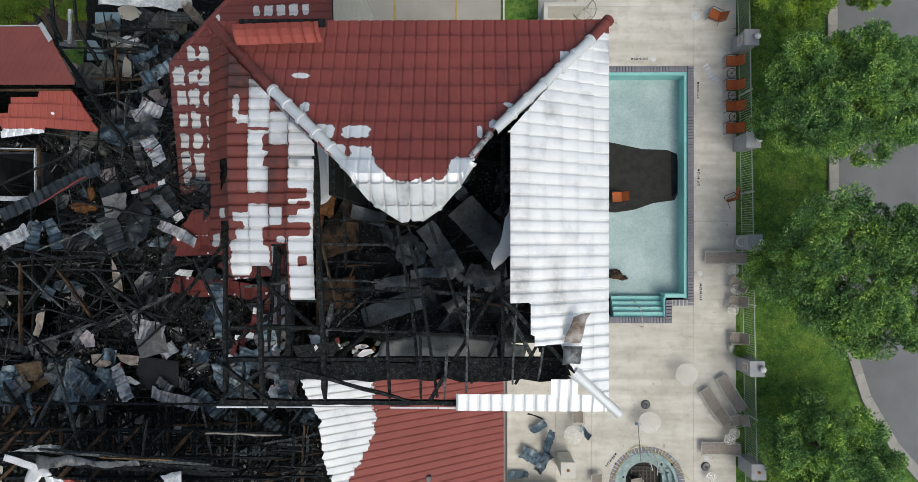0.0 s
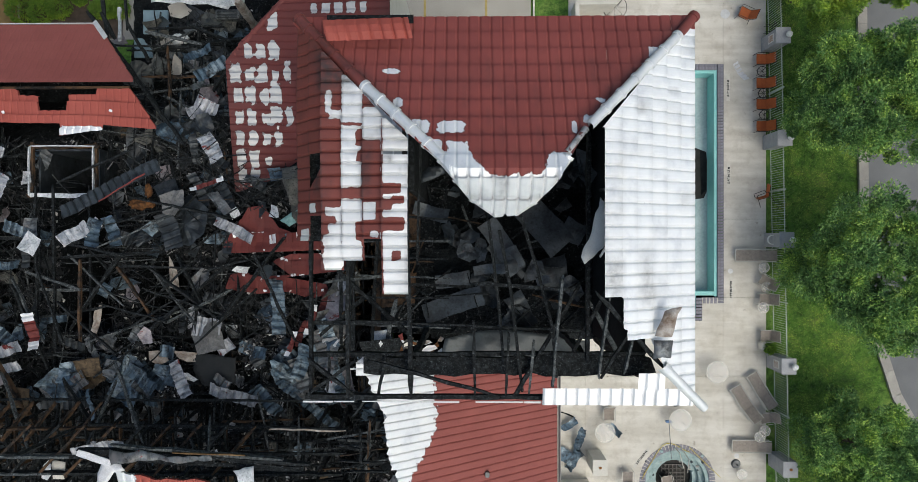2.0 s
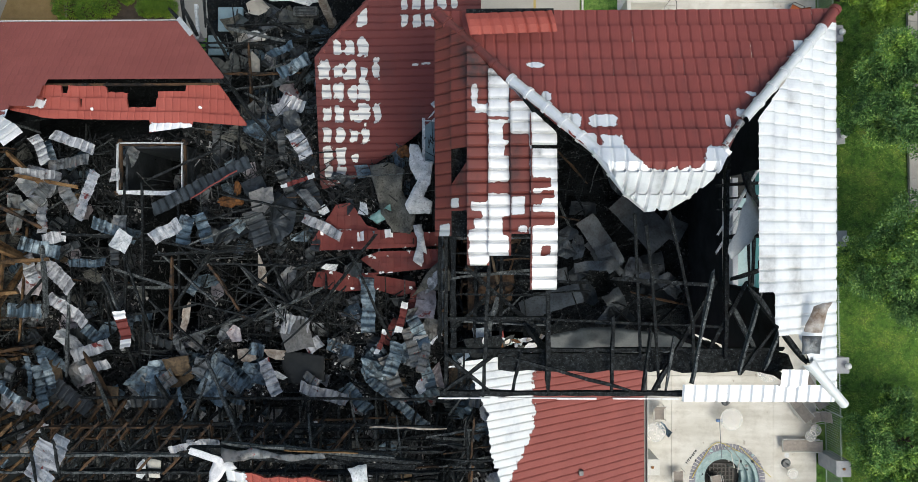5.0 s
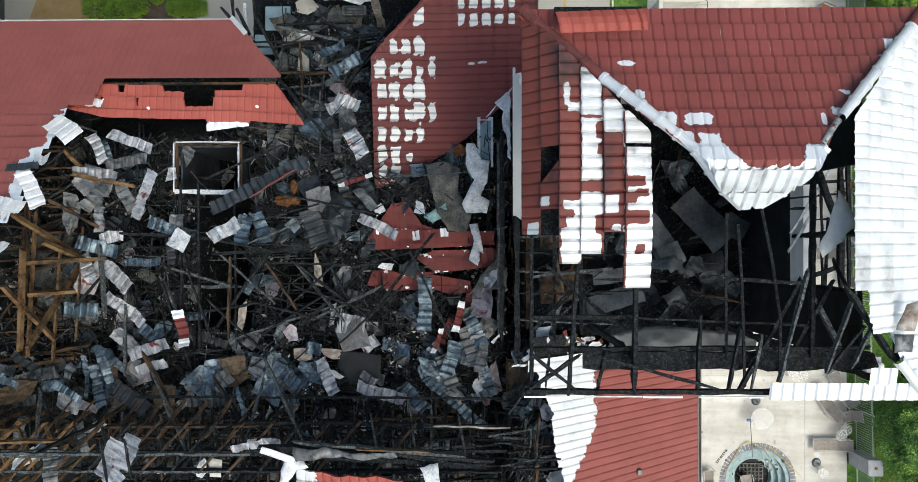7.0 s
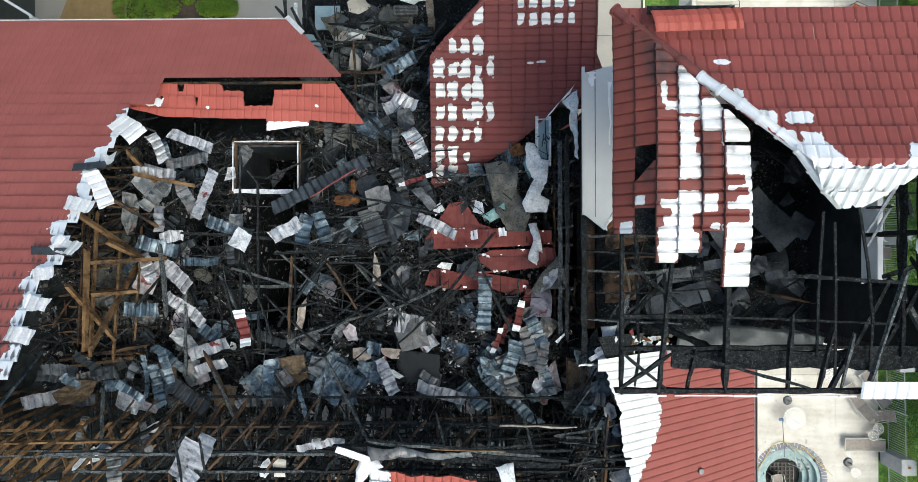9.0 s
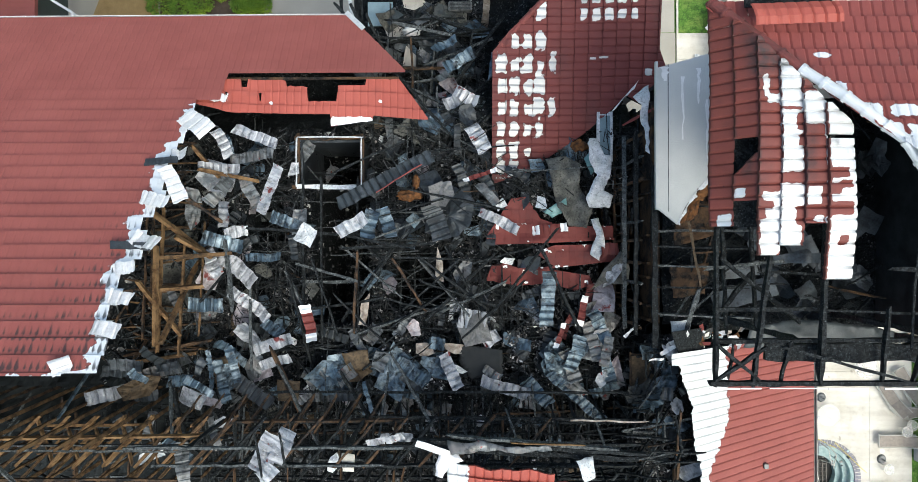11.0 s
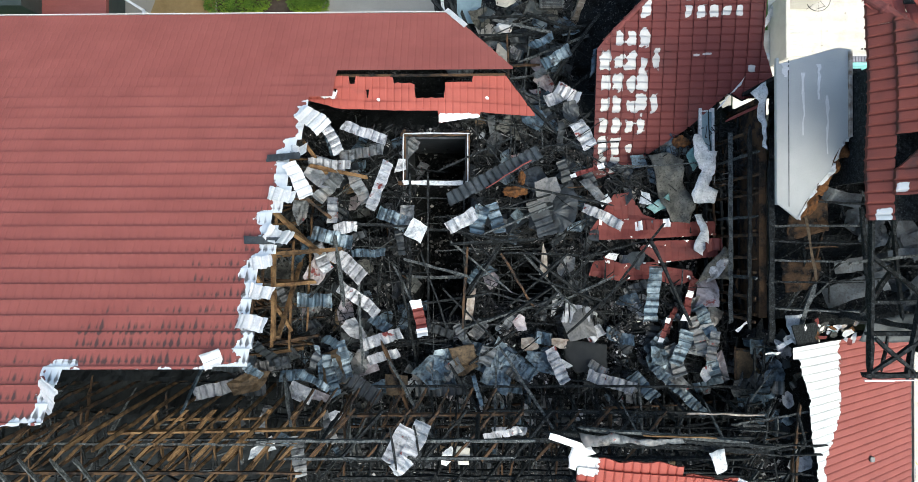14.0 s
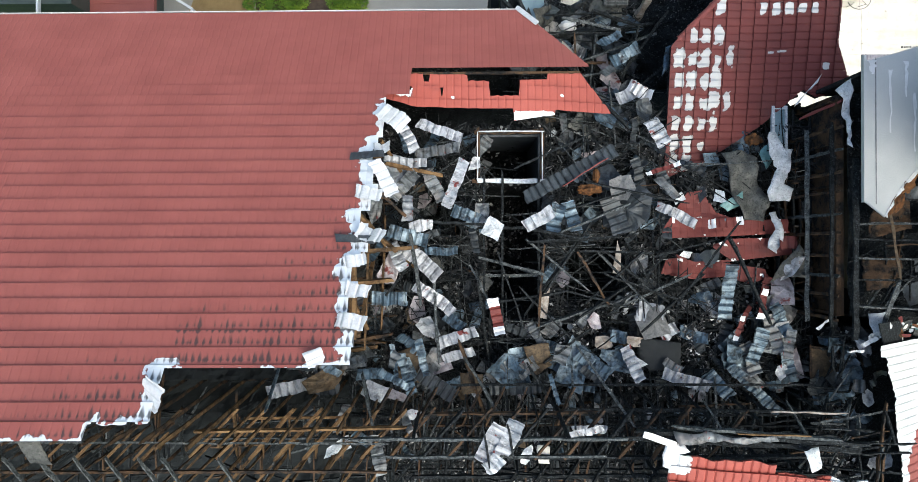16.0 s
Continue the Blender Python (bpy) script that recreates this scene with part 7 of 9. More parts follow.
for k in range(29):
    x = -27.6 + 0.72 * k
    r = random.Random(4930 + k)
    if r.random() < 0.1:
        continue
    wood = RAW if 9 < k < 15 else TRUSS if 4 < k < 17 else CHAR_BROWN if k % 3 else CHAR
    beam((x + 1.0, -4.75, 18.55 + r.uniform(-0.1, 0.1)), (x - 0.12 + r.uniform(-0.1, 0.1), -5.95, 18.8 + r.uniform(-0.1, 0.1)), 0.075, 0.15, wood, "truss_chord", seed=4930 + k, parent=studs)
    beam((x + 0.25, -5.6, 17.6), (x - 1.05 + r.uniform(-0.15, 0.15), -7.1, 18.5 + r.uniform(-0.2, 0.2)), 0.06, 0.13, TRUSS if 6 < k < 18 else CHAR, "truss_chord", seed=4960 + k, parent=studs)
    beam((x + 0.85, -4.9, 18.4), (x + 0.55, -6.4, 17.2), 0.05, 0.11, TRUSS if 8 < k < 16 else CHAR, "truss_web", seed=4980 + k, parent=studs)
    beam((x + 0.55, -4.95, 17.4), (x + 0.5, -7.3, 17.3), 0.05, 0.14, CHAR_BROWN if k % 2 else CHAR, "truss_tie", seed=5000 + k, parent=studs)
beam((-19.2, -5.0, 18.5), (-16.6, -4.98, 18.45), 0.07, 0.12, RAW, "plate", seed=5030, parent=studs)
beam((-20.4, -5.55, 18.3), (-15.4, -5.5, 18.5), 0.05, 0.09, CHAR_ASH, "plate", seed=5031, parent=studs)
# burnt joists in the gap between the bay and the tower
joists = thing("floor_joists", "burnt floor joists open to the storey below", "joists")
for k in range(13):
    r = random.Random(4690 + k)
    y = -2.3 + 0.42 * k + r.uniform(-0.15, 0.15)
    if k in (2, 5, 6, 10):
        continue
    beam((-4.75, y, 15.75 + r.uniform(-0.8, 0.2)), (-3.45 - r.uniform(0, 0.5), y + r.uniform(-0.35, 0.35), 15.8), 0.05, 0.16, CHAR_BROWN if k % 4 == 1 else CHAR, "joist", seed=4700 + k, parent=joists)
for k, x in enumerate((-4.55, -4.1, -3.6)):
    beam((x, -2.6, 16.0), (x - 0.05, 3.2, 16.05), 0.07, 0.16, CHAR, "bearer", seed=4720 + k, parent=joists)
# leaning poles over it
for k, (a, b, w, m) in enumerate((((-13.6, -3.6, 17.6), (-12.3, -5.6, 18.4), 0.07, CHAR_ASH), ((-10.6, -3.3, 17.5), (-9.3, -5.2, 18.6), 0.08, CHAR_ASH), ((-10.7, -3.9, 17.2), (-10.8, -5.6, 18.8), 0.07, CHAR_ASH), ((-16.3, -3.9, 18.0), (-15.9, -5.2, 18.9), 0.08, CHAR_ASH), ((-18.5, -3.2, 17.0), (-18.45, -4.6, 19.4), 0.07, SLATE), ((-7.6, -4.5, 18.6), (-7.3, -5.3, 19.6), 0.05, CHAR_ASH), ((-5.4, -4.6, 18.4), (-5.2, -5.4, 19.3), 0.05, CHAR_ASH), ((-4.6, -5.1, 18.6), (-2.9, -4.7, 18.9), 0.06, CHAR_ASH), ((-4.3, -5.9, 18.4), (-2.6, -5.5, 18.5), 0.06, CHAR_ASH))):
    beam(a, b, w, w * 1.2, m, "leaning_pole", "ash-grey burnt pole leaning over the stud wall", "leaning poles", seed=4200 + k)

# half-burnt yellow frame under the broken edge of the main roof
frame_west = thing("roof_frame", "scorched yellow roof framing under the broken edge", "framing")
for k, (a, b) in enumerate((((-16.15, -0.5, 16.0), (-16.3, -2.9, 18.6)), ((-16.4, -0.4, 18.6), (-16.35, -2.95, 18.8)), ((-16.0, -0.2, 18.4), (-15.0, -1.2, 16.4)), ((-16.5, 0.5, 18.9), (-15.4, -1.0, 16.6)), ((-16.4, -0.75, 18.5), (-14.9, -0.65, 17.4)), ((-16.4, -1.55, 18.4), (-15.5, -1.5, 17.8)), ((-16.8, -1.3, 18.8), (-16.2, -2.8, 17.6)), ((-17.9, -3.42, 17.2), (-15.6, -3.05, 16.9)), ((-18.3, -3.7, 17.2), (-16.0, -3.4, 16.9)), ((-15.8, 2.2, 17.8), (-15.2, 1.2, 16.8)), ((-15.9, 0.9, 18.4), (-15.0, 0.0, 16.8)), ((-15.7, 1.6, 17.6), (-14.2, 1.3, 17.2)))):
    beam(a, b, 0.10, 0.15, CHAR_BROWN if k in (7, 10) else RAW if k % 4 else TRUSS, "rafter", seed=4300 + k, parent=frame_west)
for k in range(20):
    y = 2.9 - 0.33 * k
    r = random.Random(4400 + k)
    beam((-18.2, y, 16.2 + 0.3 * (k % 3)), (-16.0 + r.uniform(-0.3, 0.5), y + r.uniform(-0.3, 0.3), 16.3 + r.uniform(0, 1.2)), 0.05, 0.11, TRUSS if k % 3 == 0 else CHAR_BROWN, "joist", seed=4400 + k, parent=frame_west)
for k, (x, y0, y1, z) in enumerate(((-16.5, 0.6, -3.2, 17.9), (-16.2, -0.4, -3.4, 17.3), (-15.8, 0.2, -2.9, 16.9), (-16.9, 2.2, -2.0, 17.4), (-17.3, 1.6, -3.0, 17.0))):
    beam((x, y0, z), (x - 0.1, y1, z + 0.2), 0.06, 0.10, RAW if k == 0 else TRUSS if k < 3 else CHAR_BROWN, "plate", seed=4440 + k, parent=frame_west)


# ---- things in the ruin ----
def slab(name, points, z, material, label, category, thick=0.03, sag=0.0, seed=1, n=14):
    """A torn flat piece with the outline of the points, slightly uneven."""
    bm = bmesh.new()
    f = bm.faces.new([bm.verts.new((x, y, z)) for x, y in points])
    f.normal_update()
    if f.normal.z < 0:
        f.normal_flip()
    bmesh.ops.triangulate(bm, faces=bm.faces[:])
    for _ in range(4):
        bmesh.ops.subdivide_edges(bm, edges=[e for e in bm.edges if e.calc_length() > 0.16], cuts=1)
        bmesh.ops.triangulate(bm, faces=bm.faces[:])
    for v in bm.verts:
        v.co.z += sag * noise.noise((v.co.x * 1.7, v.co.y * 1.7, seed)) + 0.35 * sag * noise.noise((v.co.x * 6, v.co.y * 6, seed))
        if v.is_boundary:
            v.co.x += 0.04 * noise.noise((v.co.x * 7, v.co.y * 7, seed + 3))
            v.co.y += 0.04 * noise.noise((v.co.x * 7, v.co.y * 7, seed + 9))
    bmesh.ops.solidify(bm, geom=bm.faces[:], thickness=thick)
    return tagged(part(name, bm, material, None, "", True), label, category)


# open lift shaft with a white rim
shaft = thing("lift_shaft", "open square lift shaft with scorched white rim", "shaft")
for k, (a, b, w) in enumerate((((-13.2, 2.53, 17.0), (-11.42, 2.53, 17.0), 0.035), ((-13.22, 1.2, 17.0), (-13.22, 2.52, 17.0), 0.035), ((-11.44, 1.2, 17.0), (-11.44, 2.52, 17.0), 0.035), ((-13.25, 1.18, 16.95), (-11.4, 1.16, 16.95), 0.14))):
    o = part("rim", timber((Vector(b) - Vector(a)).length, w, 0.10, 4550 + k, 0.012), MEMW, shaft, "scorched white rim")
    o.matrix_basis = between(a, b)
    o = part("rim_frame", timber((Vector(b) - Vector(a)).length + 0.2, 0.12, 0.12, 4560 + k), CHAR_BROWN, shaft)
    o.matrix_basis = between(Vector(a) - Vector((0, 0, 0.12)), Vector(b) - Vector((0, 0, 0.12)))
for lo, hi in (((-13.2, 2.44, 12.25), (-11.46, 2.5, 16.6)), ((-13.2, 1.24, 12.25), (-13.14, 2.44, 16.6)), ((-11.52, 1.24, 12.25), (-11.46, 2.44, 16.6)), ((-13.2, 1.24, 12.2), (-11.46, 2.5, 12.25))):
    part("lining", boxes((lo, hi)), DARKM, shaft, "sooted metal lining")
for y, z in ((-1.42, 16.8), (-0.1, 16.6)):
    o = part("cross_beam", timber(1.75, 0.10, 0.12, int(y * 50 + 400)), CHAR_ASH if y < -1 else CHAR, shaft, "scorched cross beam")
    o.matrix_basis = between((-13.2, y, z), (-11.4, y - 0.05, z))
for k, x in enumerate((-13.05, -11.55, -12.55)):
    o = part("rail", timber(4.6, 0.07, 0.09, 4500 + k), CHAR, shaft)
    o.matrix_basis = between((x, 1.2, 17.0), (x, -2.9, 16.9))

slab("felt_blanket", [(-6.34, 1.95), (-5.77, 2.05), (-5.36, 1.83), (-5.45, 1.25), (-5.04, 0.6), (-5.2, 0.02), (-5.7, 0.1), (-6.02, 0.6), (-6.18, 1.26)], 16.62, FELT, "scorched grey roofing felt slumped over rubble", "roofing felt", 0.05, 0.3, 5)
slab("torn_membrane", [(-5.19, 2.49), (-4.95, 2.49), (-4.79, 2.04), (-4.55, 2.0), (-4.63, 1.39), (-4.8, 1.06), (-4.55, 0.9), (-4.64, 0.58), (-5.2, 0.58), (-5.31, 0.82), (-5.12, 1.23), (-4.99, 1.47), (-5.2, 1.88)], 16.95, MEMW, "torn white roof membrane hanging over rubble", "membrane", 0.01, 0.28, 7)
slab("crumpled_membrane", [(-5.12, 0.27), (-4.88, 0.3), (-4.72, -0.56), (-4.88, -0.88), (-5.12, -0.72), (-4.98, -0.2)], 16.75, MEMW, "crumpled grey-white membrane heap", "membrane", 0.01, 0.4, 18)
slab("crumpled_membrane", [(-4.6, -0.9), (-4.3, -0.62), (-4.05, -1.1), (-4.1, -1.55), (-4.75, -1.5), (-5.2, -1.75)], 16.8, FELT, "sagging grey roofing sheet", "roofing felt", 0.01, 0.3, 28)
slab("teal_board", [(-5.25, 2.0), (-4.95, 2.3), (-4.75, 1.9), (-5.05, 1.5)], 16.4, TEAL, "broken teal board on rubble", "board", 0.02, 0.1, 3)
slab("teal_board", [(-6.4, 0.51), (-5.78, 0.86), (-5.73, 0.51), (-6.15, 0.31)], 16.5, TEAL, "broken teal board on rubble", "board", 0.02, 0.1, 4)
slab("plaster_floor", [(-17.4, 0.2), (-16.5, 0.5), (-16.1, -0.6), (-16.0, -2.4), (-16.8, -2.7), (-17.5, -2.0)], 16.35, FELT, "patch of ashy plaster left on the attic floor", "plaster", 0.03, 0.3, 62)
pn = thing("brown_panel", "scorched brown board in a dark frame", "board")
part("board", boxes(((-4.05, -4.28, 16.9), (-3.4, -3.5, 16.93))), BROWN, pn)
for k, (a, b) in enumerate((((-4.1, -3.42, 16.98), (-3.32, -3.55, 16.98)), ((-4.08, -4.3, 16.98), (-3.3, -4.45, 16.98)), ((-4.1, -3.4, 16.98), (-4.08, -4.32, 16.98)), ((-3.35, -3.5, 16.98), (-3.36, -4.4, 16.98)))):
    part("frame_bar", timber((Vector(b) - Vector(a)).length, 0.07, 0.07, 4800 + k), CHAR_BROWN, pn).matrix_basis = between(a, b)
slab("brown_panel", [(-13.73, -4.09), (-13.09, -4.13), (-13.15, -4.66), (-13.7, -4.66)], 17.2, BROWN, "scorched brown square board", "board", 0.03, 0.02, 6)
slab("brown_panel", [(-15.6, -3.6), (-14.9, -3.4), (-14.8, -4.4), (-15.5, -4.4)], 16.9, BROWN, "scorched brown square board", "board", 0.03, 0.1, 9)
slab("brown_panel", [(-12.0, -3.4), (-11.3, -3.3), (-11.2, -3.8), (-11.8, -3.9)], 17.0, BROWN, "scorched brown square board", "board", 0.03, 0.1, 11)
strew([(-12.95, -4.98, 20.85, 0.95, 0.55, 62, 0), (-12.62, -4.82, 20.88, 0.85, 0.42, 66, 0), (-12.98, -5.4, 20.8, 0.42, 0.40, 40, 0)], PALE_FALLEN, "pale corrugated sheet lying over burnt purlins", "roof_sheet", "sheet metal", "sheets on the studs", seed=700, bend=0.05)
strew([(-10.6, -5.28, 18.7, 0.95, 0.24, 14, 0)], PALE_FALLEN, "pale corrugated sheet lying over burnt studs", "roof_sheet", "sheet metal", "sheets on the studs", seed=704)
for k, (a, b, w) in enumerate((((-16.2, -4.92, 20.72), (-9.6, -4.9, 20.74), 0.07), ((-15.6, -5.35, 20.6), (-10.4, -5.32, 20.66), 0.06), ((-13.2, -4.55, 20.98), (-13.05, -5.5, 20.95), 0.05), ((-12.65, -4.5, 20.98), (-12.5, -5.4, 20.96), 0.05), ((-14.8, -4.9, 18.3), (-14.75, -4.92, 20.7), 0.08), ((-11.2, -4.9, 18.3), (-11.25, -4.92, 20.7), 0.08), ((-13.6, -5.3, 18.3), (-13.6, -5.34, 20.6), 0.07))):
    beam(a, b, w, w * 1.3, CHAR_ASH if k < 2 else CHAR, "purlin", "thin burnt purlin over the stud walls", "burnt purlins", seed=7300 + k)
slab("white_board", [(-11.76, -5.72), (-11.42, -5.77), (-11.44, -6.2), (-11.74, -6.2)], 18.4, CREAM, "cream board scrap on burnt studs", "board", 0.02, 0.05, 13)
slab("black_roof_sheet", [(-8.76, -3.2), (-7.57, -3.35), (-7.58, -4.05), (-8.46, -4.14), (-8.76, -3.7)], 16.75, FELT_BLACK, "flat black burnt roofing sheet", "sheet", 0.02, 0.06, 14)
slab("bent_sheet", [(-1.78, -2.97), (-1.65, -2.48), (-0.72, -2.3), (-0.1, -2.28), (1.0, -2.42), (1.93, -2.58), (1.85, -2.87), (0.34, -3.0)], 18.98, GREEN_GREY, "long grey-green metal sheet bent along the tower edge", "sheet metal", 0.01, 0.12, 15)
slab("curled_flashing", [(1.22, 0.67), (1.5, 0.21), (1.42, -0.04), (0.94, -0.5), (0.89, -0.35), (1.05, 0.06), (1.12, 0.36)], 24.1, MEMBRANE, "curled grey sheet hanging at the roof hole", "flashing", 0.01, 0.2, 16)
slab("loose_board", [(2.12, -1.72), (2.28, -1.3), (2.55, -1.2), (2.38, -1.75)], 24.28, SPLINT, "splintered board lying on the white roof", "board", 0.03, 0.1, 17)
slab("loose_plate", [(2.1, -2.1), (2.4, -2.1), (2.42, -1.8), (2.12, -1.8)], 24.2, GREY, "grey metal plate on the white roof", "sheet metal", 0.01, 0.03, 19)
# white frayed membrane and split fascia east of the bay roof
slab("frayed_membrane", [(-4.5, 3.15), (-4.35, 3.3), (-4.12, 3.45), (-4.1, 1.75), (-4.18, 1.85), (-4.2, 2.3), (-4.32, 2.7), (-4.3, 2.95)], 19.1, MEMW, "frayed white roof membrane on a burnt edge", "membrane", 0.01, 0.3, 21)
slab("hanging_sheet", [(-2.1, 1.15), (-1.87, 1.24), (-1.6, 1.4), (-1.62, 1.55), (-1.95, 1.5), (-2.1, 1.4)], 21.0, TOWERM, "pale sheet hanging under the tower roof", "sheet metal", 0.01, 0.2, 51)
slab("burnt_decking", [(-3.3, 0.1), (-2.55, 1.2), (-2.3, 0.9), (-2.3, -0.2), (-3.35, -0.5)], 18.45, CHAR_BROWN, "scorched brown decking below the torn flat roof", "board", 0.04, 0.25, 71)
slab("burnt_decking", [(-3.35, -1.0), (-2.4, -0.9), (-2.45, -1.7), (-3.3, -1.8)], 18.3, CHAR_BROWN, "scorched brown decking below the torn flat roof", "board", 0.04, 0.25, 72)
slab("split_fascia", [(-4.7, 3.1), (-4.55, 3.2), (-3.9, 4.0), (-4.05, 3.75)], 17.3, PALE, "split pale fascia strip", "fascia", 0.02, 0.05, 22)
beam((-4.15, 2.9, 16.6), (-3.45, 3.25, 17.5), 0.09, 0.14, RED, "red_ridge_piece", "broken red ridge piece", "broken trims", 4600)
# pale blue door lying open
dr = thing("fallen_door", "pale blue door panel with a white frame, fallen", "door")
part("door_leaf", boxes(((-4.80, 2.0, 16.3), (-4.50, 3.2, 16.34))), SKYBLUE, dr)
part("door_frame", boxes(((-4.88, 1.9, 16.3), (-4.80, 3.3, 16.4)), ((-4.50, 1.9, 16.3), (-4.44, 3.3, 16.4)), ((-4.80, 3.2, 16.3), (-4.50, 3.3, 16.4))), MEMW, dr, "white frame")


beam((-10.95, 0.98, 17.62), (-9.75, 1.72, 17.55), 0.03, 0.06, RED, "red_edge_strip", "bent red trim along a dark roof panel", "broken trims", 4610)
lump("insulation_foam", (-10.15, 0.92, 16.9), (0.33, 0.14, 0.12), FOAM, "lump of scorched orange insulation foam", "insulation", 1)
lump("insulation_foam", (-9.95, 1.3, 16.9), (0.09, 0.2, 0.1), FOAM, "lump of scorched orange insulation foam", "insulation", 4)
lump("insulation_foam", (-5.35, 2.35, 16.3), (0.22, 0.16, 0.12), FOAM, "lump of scorched orange insulation foam", "insulation", 2)
lump("insulation_foam", (-2.75, 1.55, 19.2), (0.2, 0.45, 0.15), FOAM, "scorched brown insulation at the torn roof edge", "insulation", 3)
lump("insulation_foam", (-2.95, 0.95, 19.0), (0.15, 0.35, 0.12), FOAM, "scorched brown insulation at the torn roof edge", "insulation", 5)

for k in range(9):
    u = k / 8
    lump("insulation_foam", (-3.45 + 1.0 * u + 0.1 * math.sin(k * 2.1), 0.25 + 1.6 * u + 0.12 * math.cos(k * 1.7), 19.42 - 0.06 * (k % 3)), (0.18 + 0.06 * (k % 2), 0.26, 0.12), FOAM, "scorched brown insulation at the torn roof edge", "insulation", 70 + k)
# north bay: fittings left in the burnt rooms
nb = random.Random(12)
for lo, hi in (((-11.78, 6.72, 13.2), (-10.96, 7.5, 13.28)), ((-12.2, 6.0, 12.95), (-11.45, 6.66, 13.02))):
    o = part("partition_panel", soft_box(lo, hi, 0.012), SKYBLUE)
    tagged(o, "pale blue painted partition panel in the burnt room", "partition", "blue partitions")
lump("wash_basin", (-10.29, 6.33, 14.0), (0.27, 0.15, 0.12), WHITE, "white ceramic wash basin", "basin", 9)
ac = thing("air_conditioner", "grey wall air conditioner unit among debris", "air conditioner", place=(-8.75, 7.12, 13.9))
part("case", soft_box((-0.38, -0.15, -0.2), (0.38, 0.15, 0.12), 0.03), GREY, ac)
part("grille", boxes(*[((-0.32, -0.12 + 0.045 * q, 0.12), (0.32, -0.10 + 0.045 * q, 0.135)) for q in range(6)]), DARKM, ac)
o = part("scorched_post", timber(2.4, 0.24, 0.24, 88, 0.006), SPLINT)
o.matrix_basis = between((-7.95, 6.75, 13.2), (-7.93, 7.0, 15.4))
tagged(o, "thick pale splintered timber post", "post")
for k, (a, b, w, m) in enumerate((((-12.56, 6.01, 14.5), (-8.98, 5.91, 14.6), 0.09, CHAR), ((-11.09, 6.52, 14.5), (-8.61, 6.54, 14.6), 0.07, CHAR), ((-11.0, 5.0, 14.6), (-9.35, 5.02, 14.5), 0.13, CHAR_BROWN), ((-10.23, 5.83, 15.0), (-10.16, 3.73, 14.9), 0.07, CHAR_BROWN), ((-12.45, 7.5, 14.6), (-12.35, 6.1, 14.4), 0.12, CHAR),
                                  ((-11.83, 7.5, 14.4), (-11.8, 6.55, 14.3), 0.08, CHAR), ((-9.6, 6.5, 14.9), (-8.2, 5.9, 15.2), 0.08, CHAR), ((-8.35, 5.9, 15.3), (-8.75, 4.4, 14.8), 0.06, CHAR), ((-9.5, 5.9, 14.6), (-9.7, 4.1, 14.4), 0.05, CHAR_ASH), ((-10.9, 5.9, 14.4), (-9.2, 6.45, 14.9), 0.05, CHAR_ASH), ((-11.3, 4.4, 14.8), (-8.6, 4.75, 14.7), 0.07, CHAR_ASH), ((-10.7, 3.6, 14.9), (-8.3, 3.5, 15.2), 0.07, CHAR))):
    beam(a, b, w, w * 1.3, m, "bay_beam", "charred beam spanning the burnt bay", "beams over the bay", seed=5200 + k)
o = part("white_jamb", timber(1.2, 0.12, 0.10, 91, 0.02), MEMW)
o.matrix_basis = between((-12.25, 7.3, 13.9), (-12.1, 6.35, 14.2))
tagged(o, "white door jamb with torn paint", "door jamb")
strew_shards([(-11.71, 5.2, 13.9, 1.0, 0.7, 20, 0), (-10.96, 5.55, 13.9, 0.8, 0.75, 70, 0), (-10.9, 6.75, 14.0, 0.6, 0.6, 40, 0), (-9.2, 6.9, 13.9, 0.9, 0.5, -15, 0)], GREEN_GREY, "torn_sheet", "grey-green sheet fallen in the burnt bay", "sheet metal", 9500)
strew_shards([(-10.4, 5.45, 14.0, 0.7, 0.5, 80, 0), (-10.7, 6.3, 13.8, 0.9, 0.35, -15, 0), (-10.2, 7.2, 14.1, 0.8, 0.4, 10, 0)], KERB, "board_scrap", "beige board fallen in the burnt bay", "board", 9520)
strew_shards([(-9.29, 5.0, 14.5, 0.6, 0.3, -70, 0), (-9.1, 4.5, 14.6, 0.7, 0.35, -50, 0), (-9.2, 4.0, 14.5, 0.6, 0.5, 30, 0), (-9.9, 4.1, 14.4, 0.4, 0.25, 20, 0), (-12.2, 6.2, 14.1, 0.7, 0.4, -50, 0)], PINK, "torn_sheet", "pale torn sheet fallen in the burnt bay", "sheet metal", 9540)
slab("white_tarp", [(-10.6, 7.05), (-7.9, 6.95), (-7.6, 7.6), (-10.4, 7.9)], 15.3, MEMW, "pale sagging membrane over the burnt bay", "membrane", 0.01, 0.5, 31)
slab("grey_hood", [(-7.3, 6.9), (-6.35, 6.8), (-6.2, 7.4), (-7.2, 7.5)], 16.9, MEMBRANE, "grey metal hood behind the hip", "hood", 0.05, 0.2, 32)
slab("corner_flashing", [(-7.95, 4.2), (-7.6, 4.6), (-7.55, 5.15), (-7.85, 5.0)], 16.3, SLATE, "blue-black flashing at the roof corner", "flashing", 0.02, 0.2, 33)
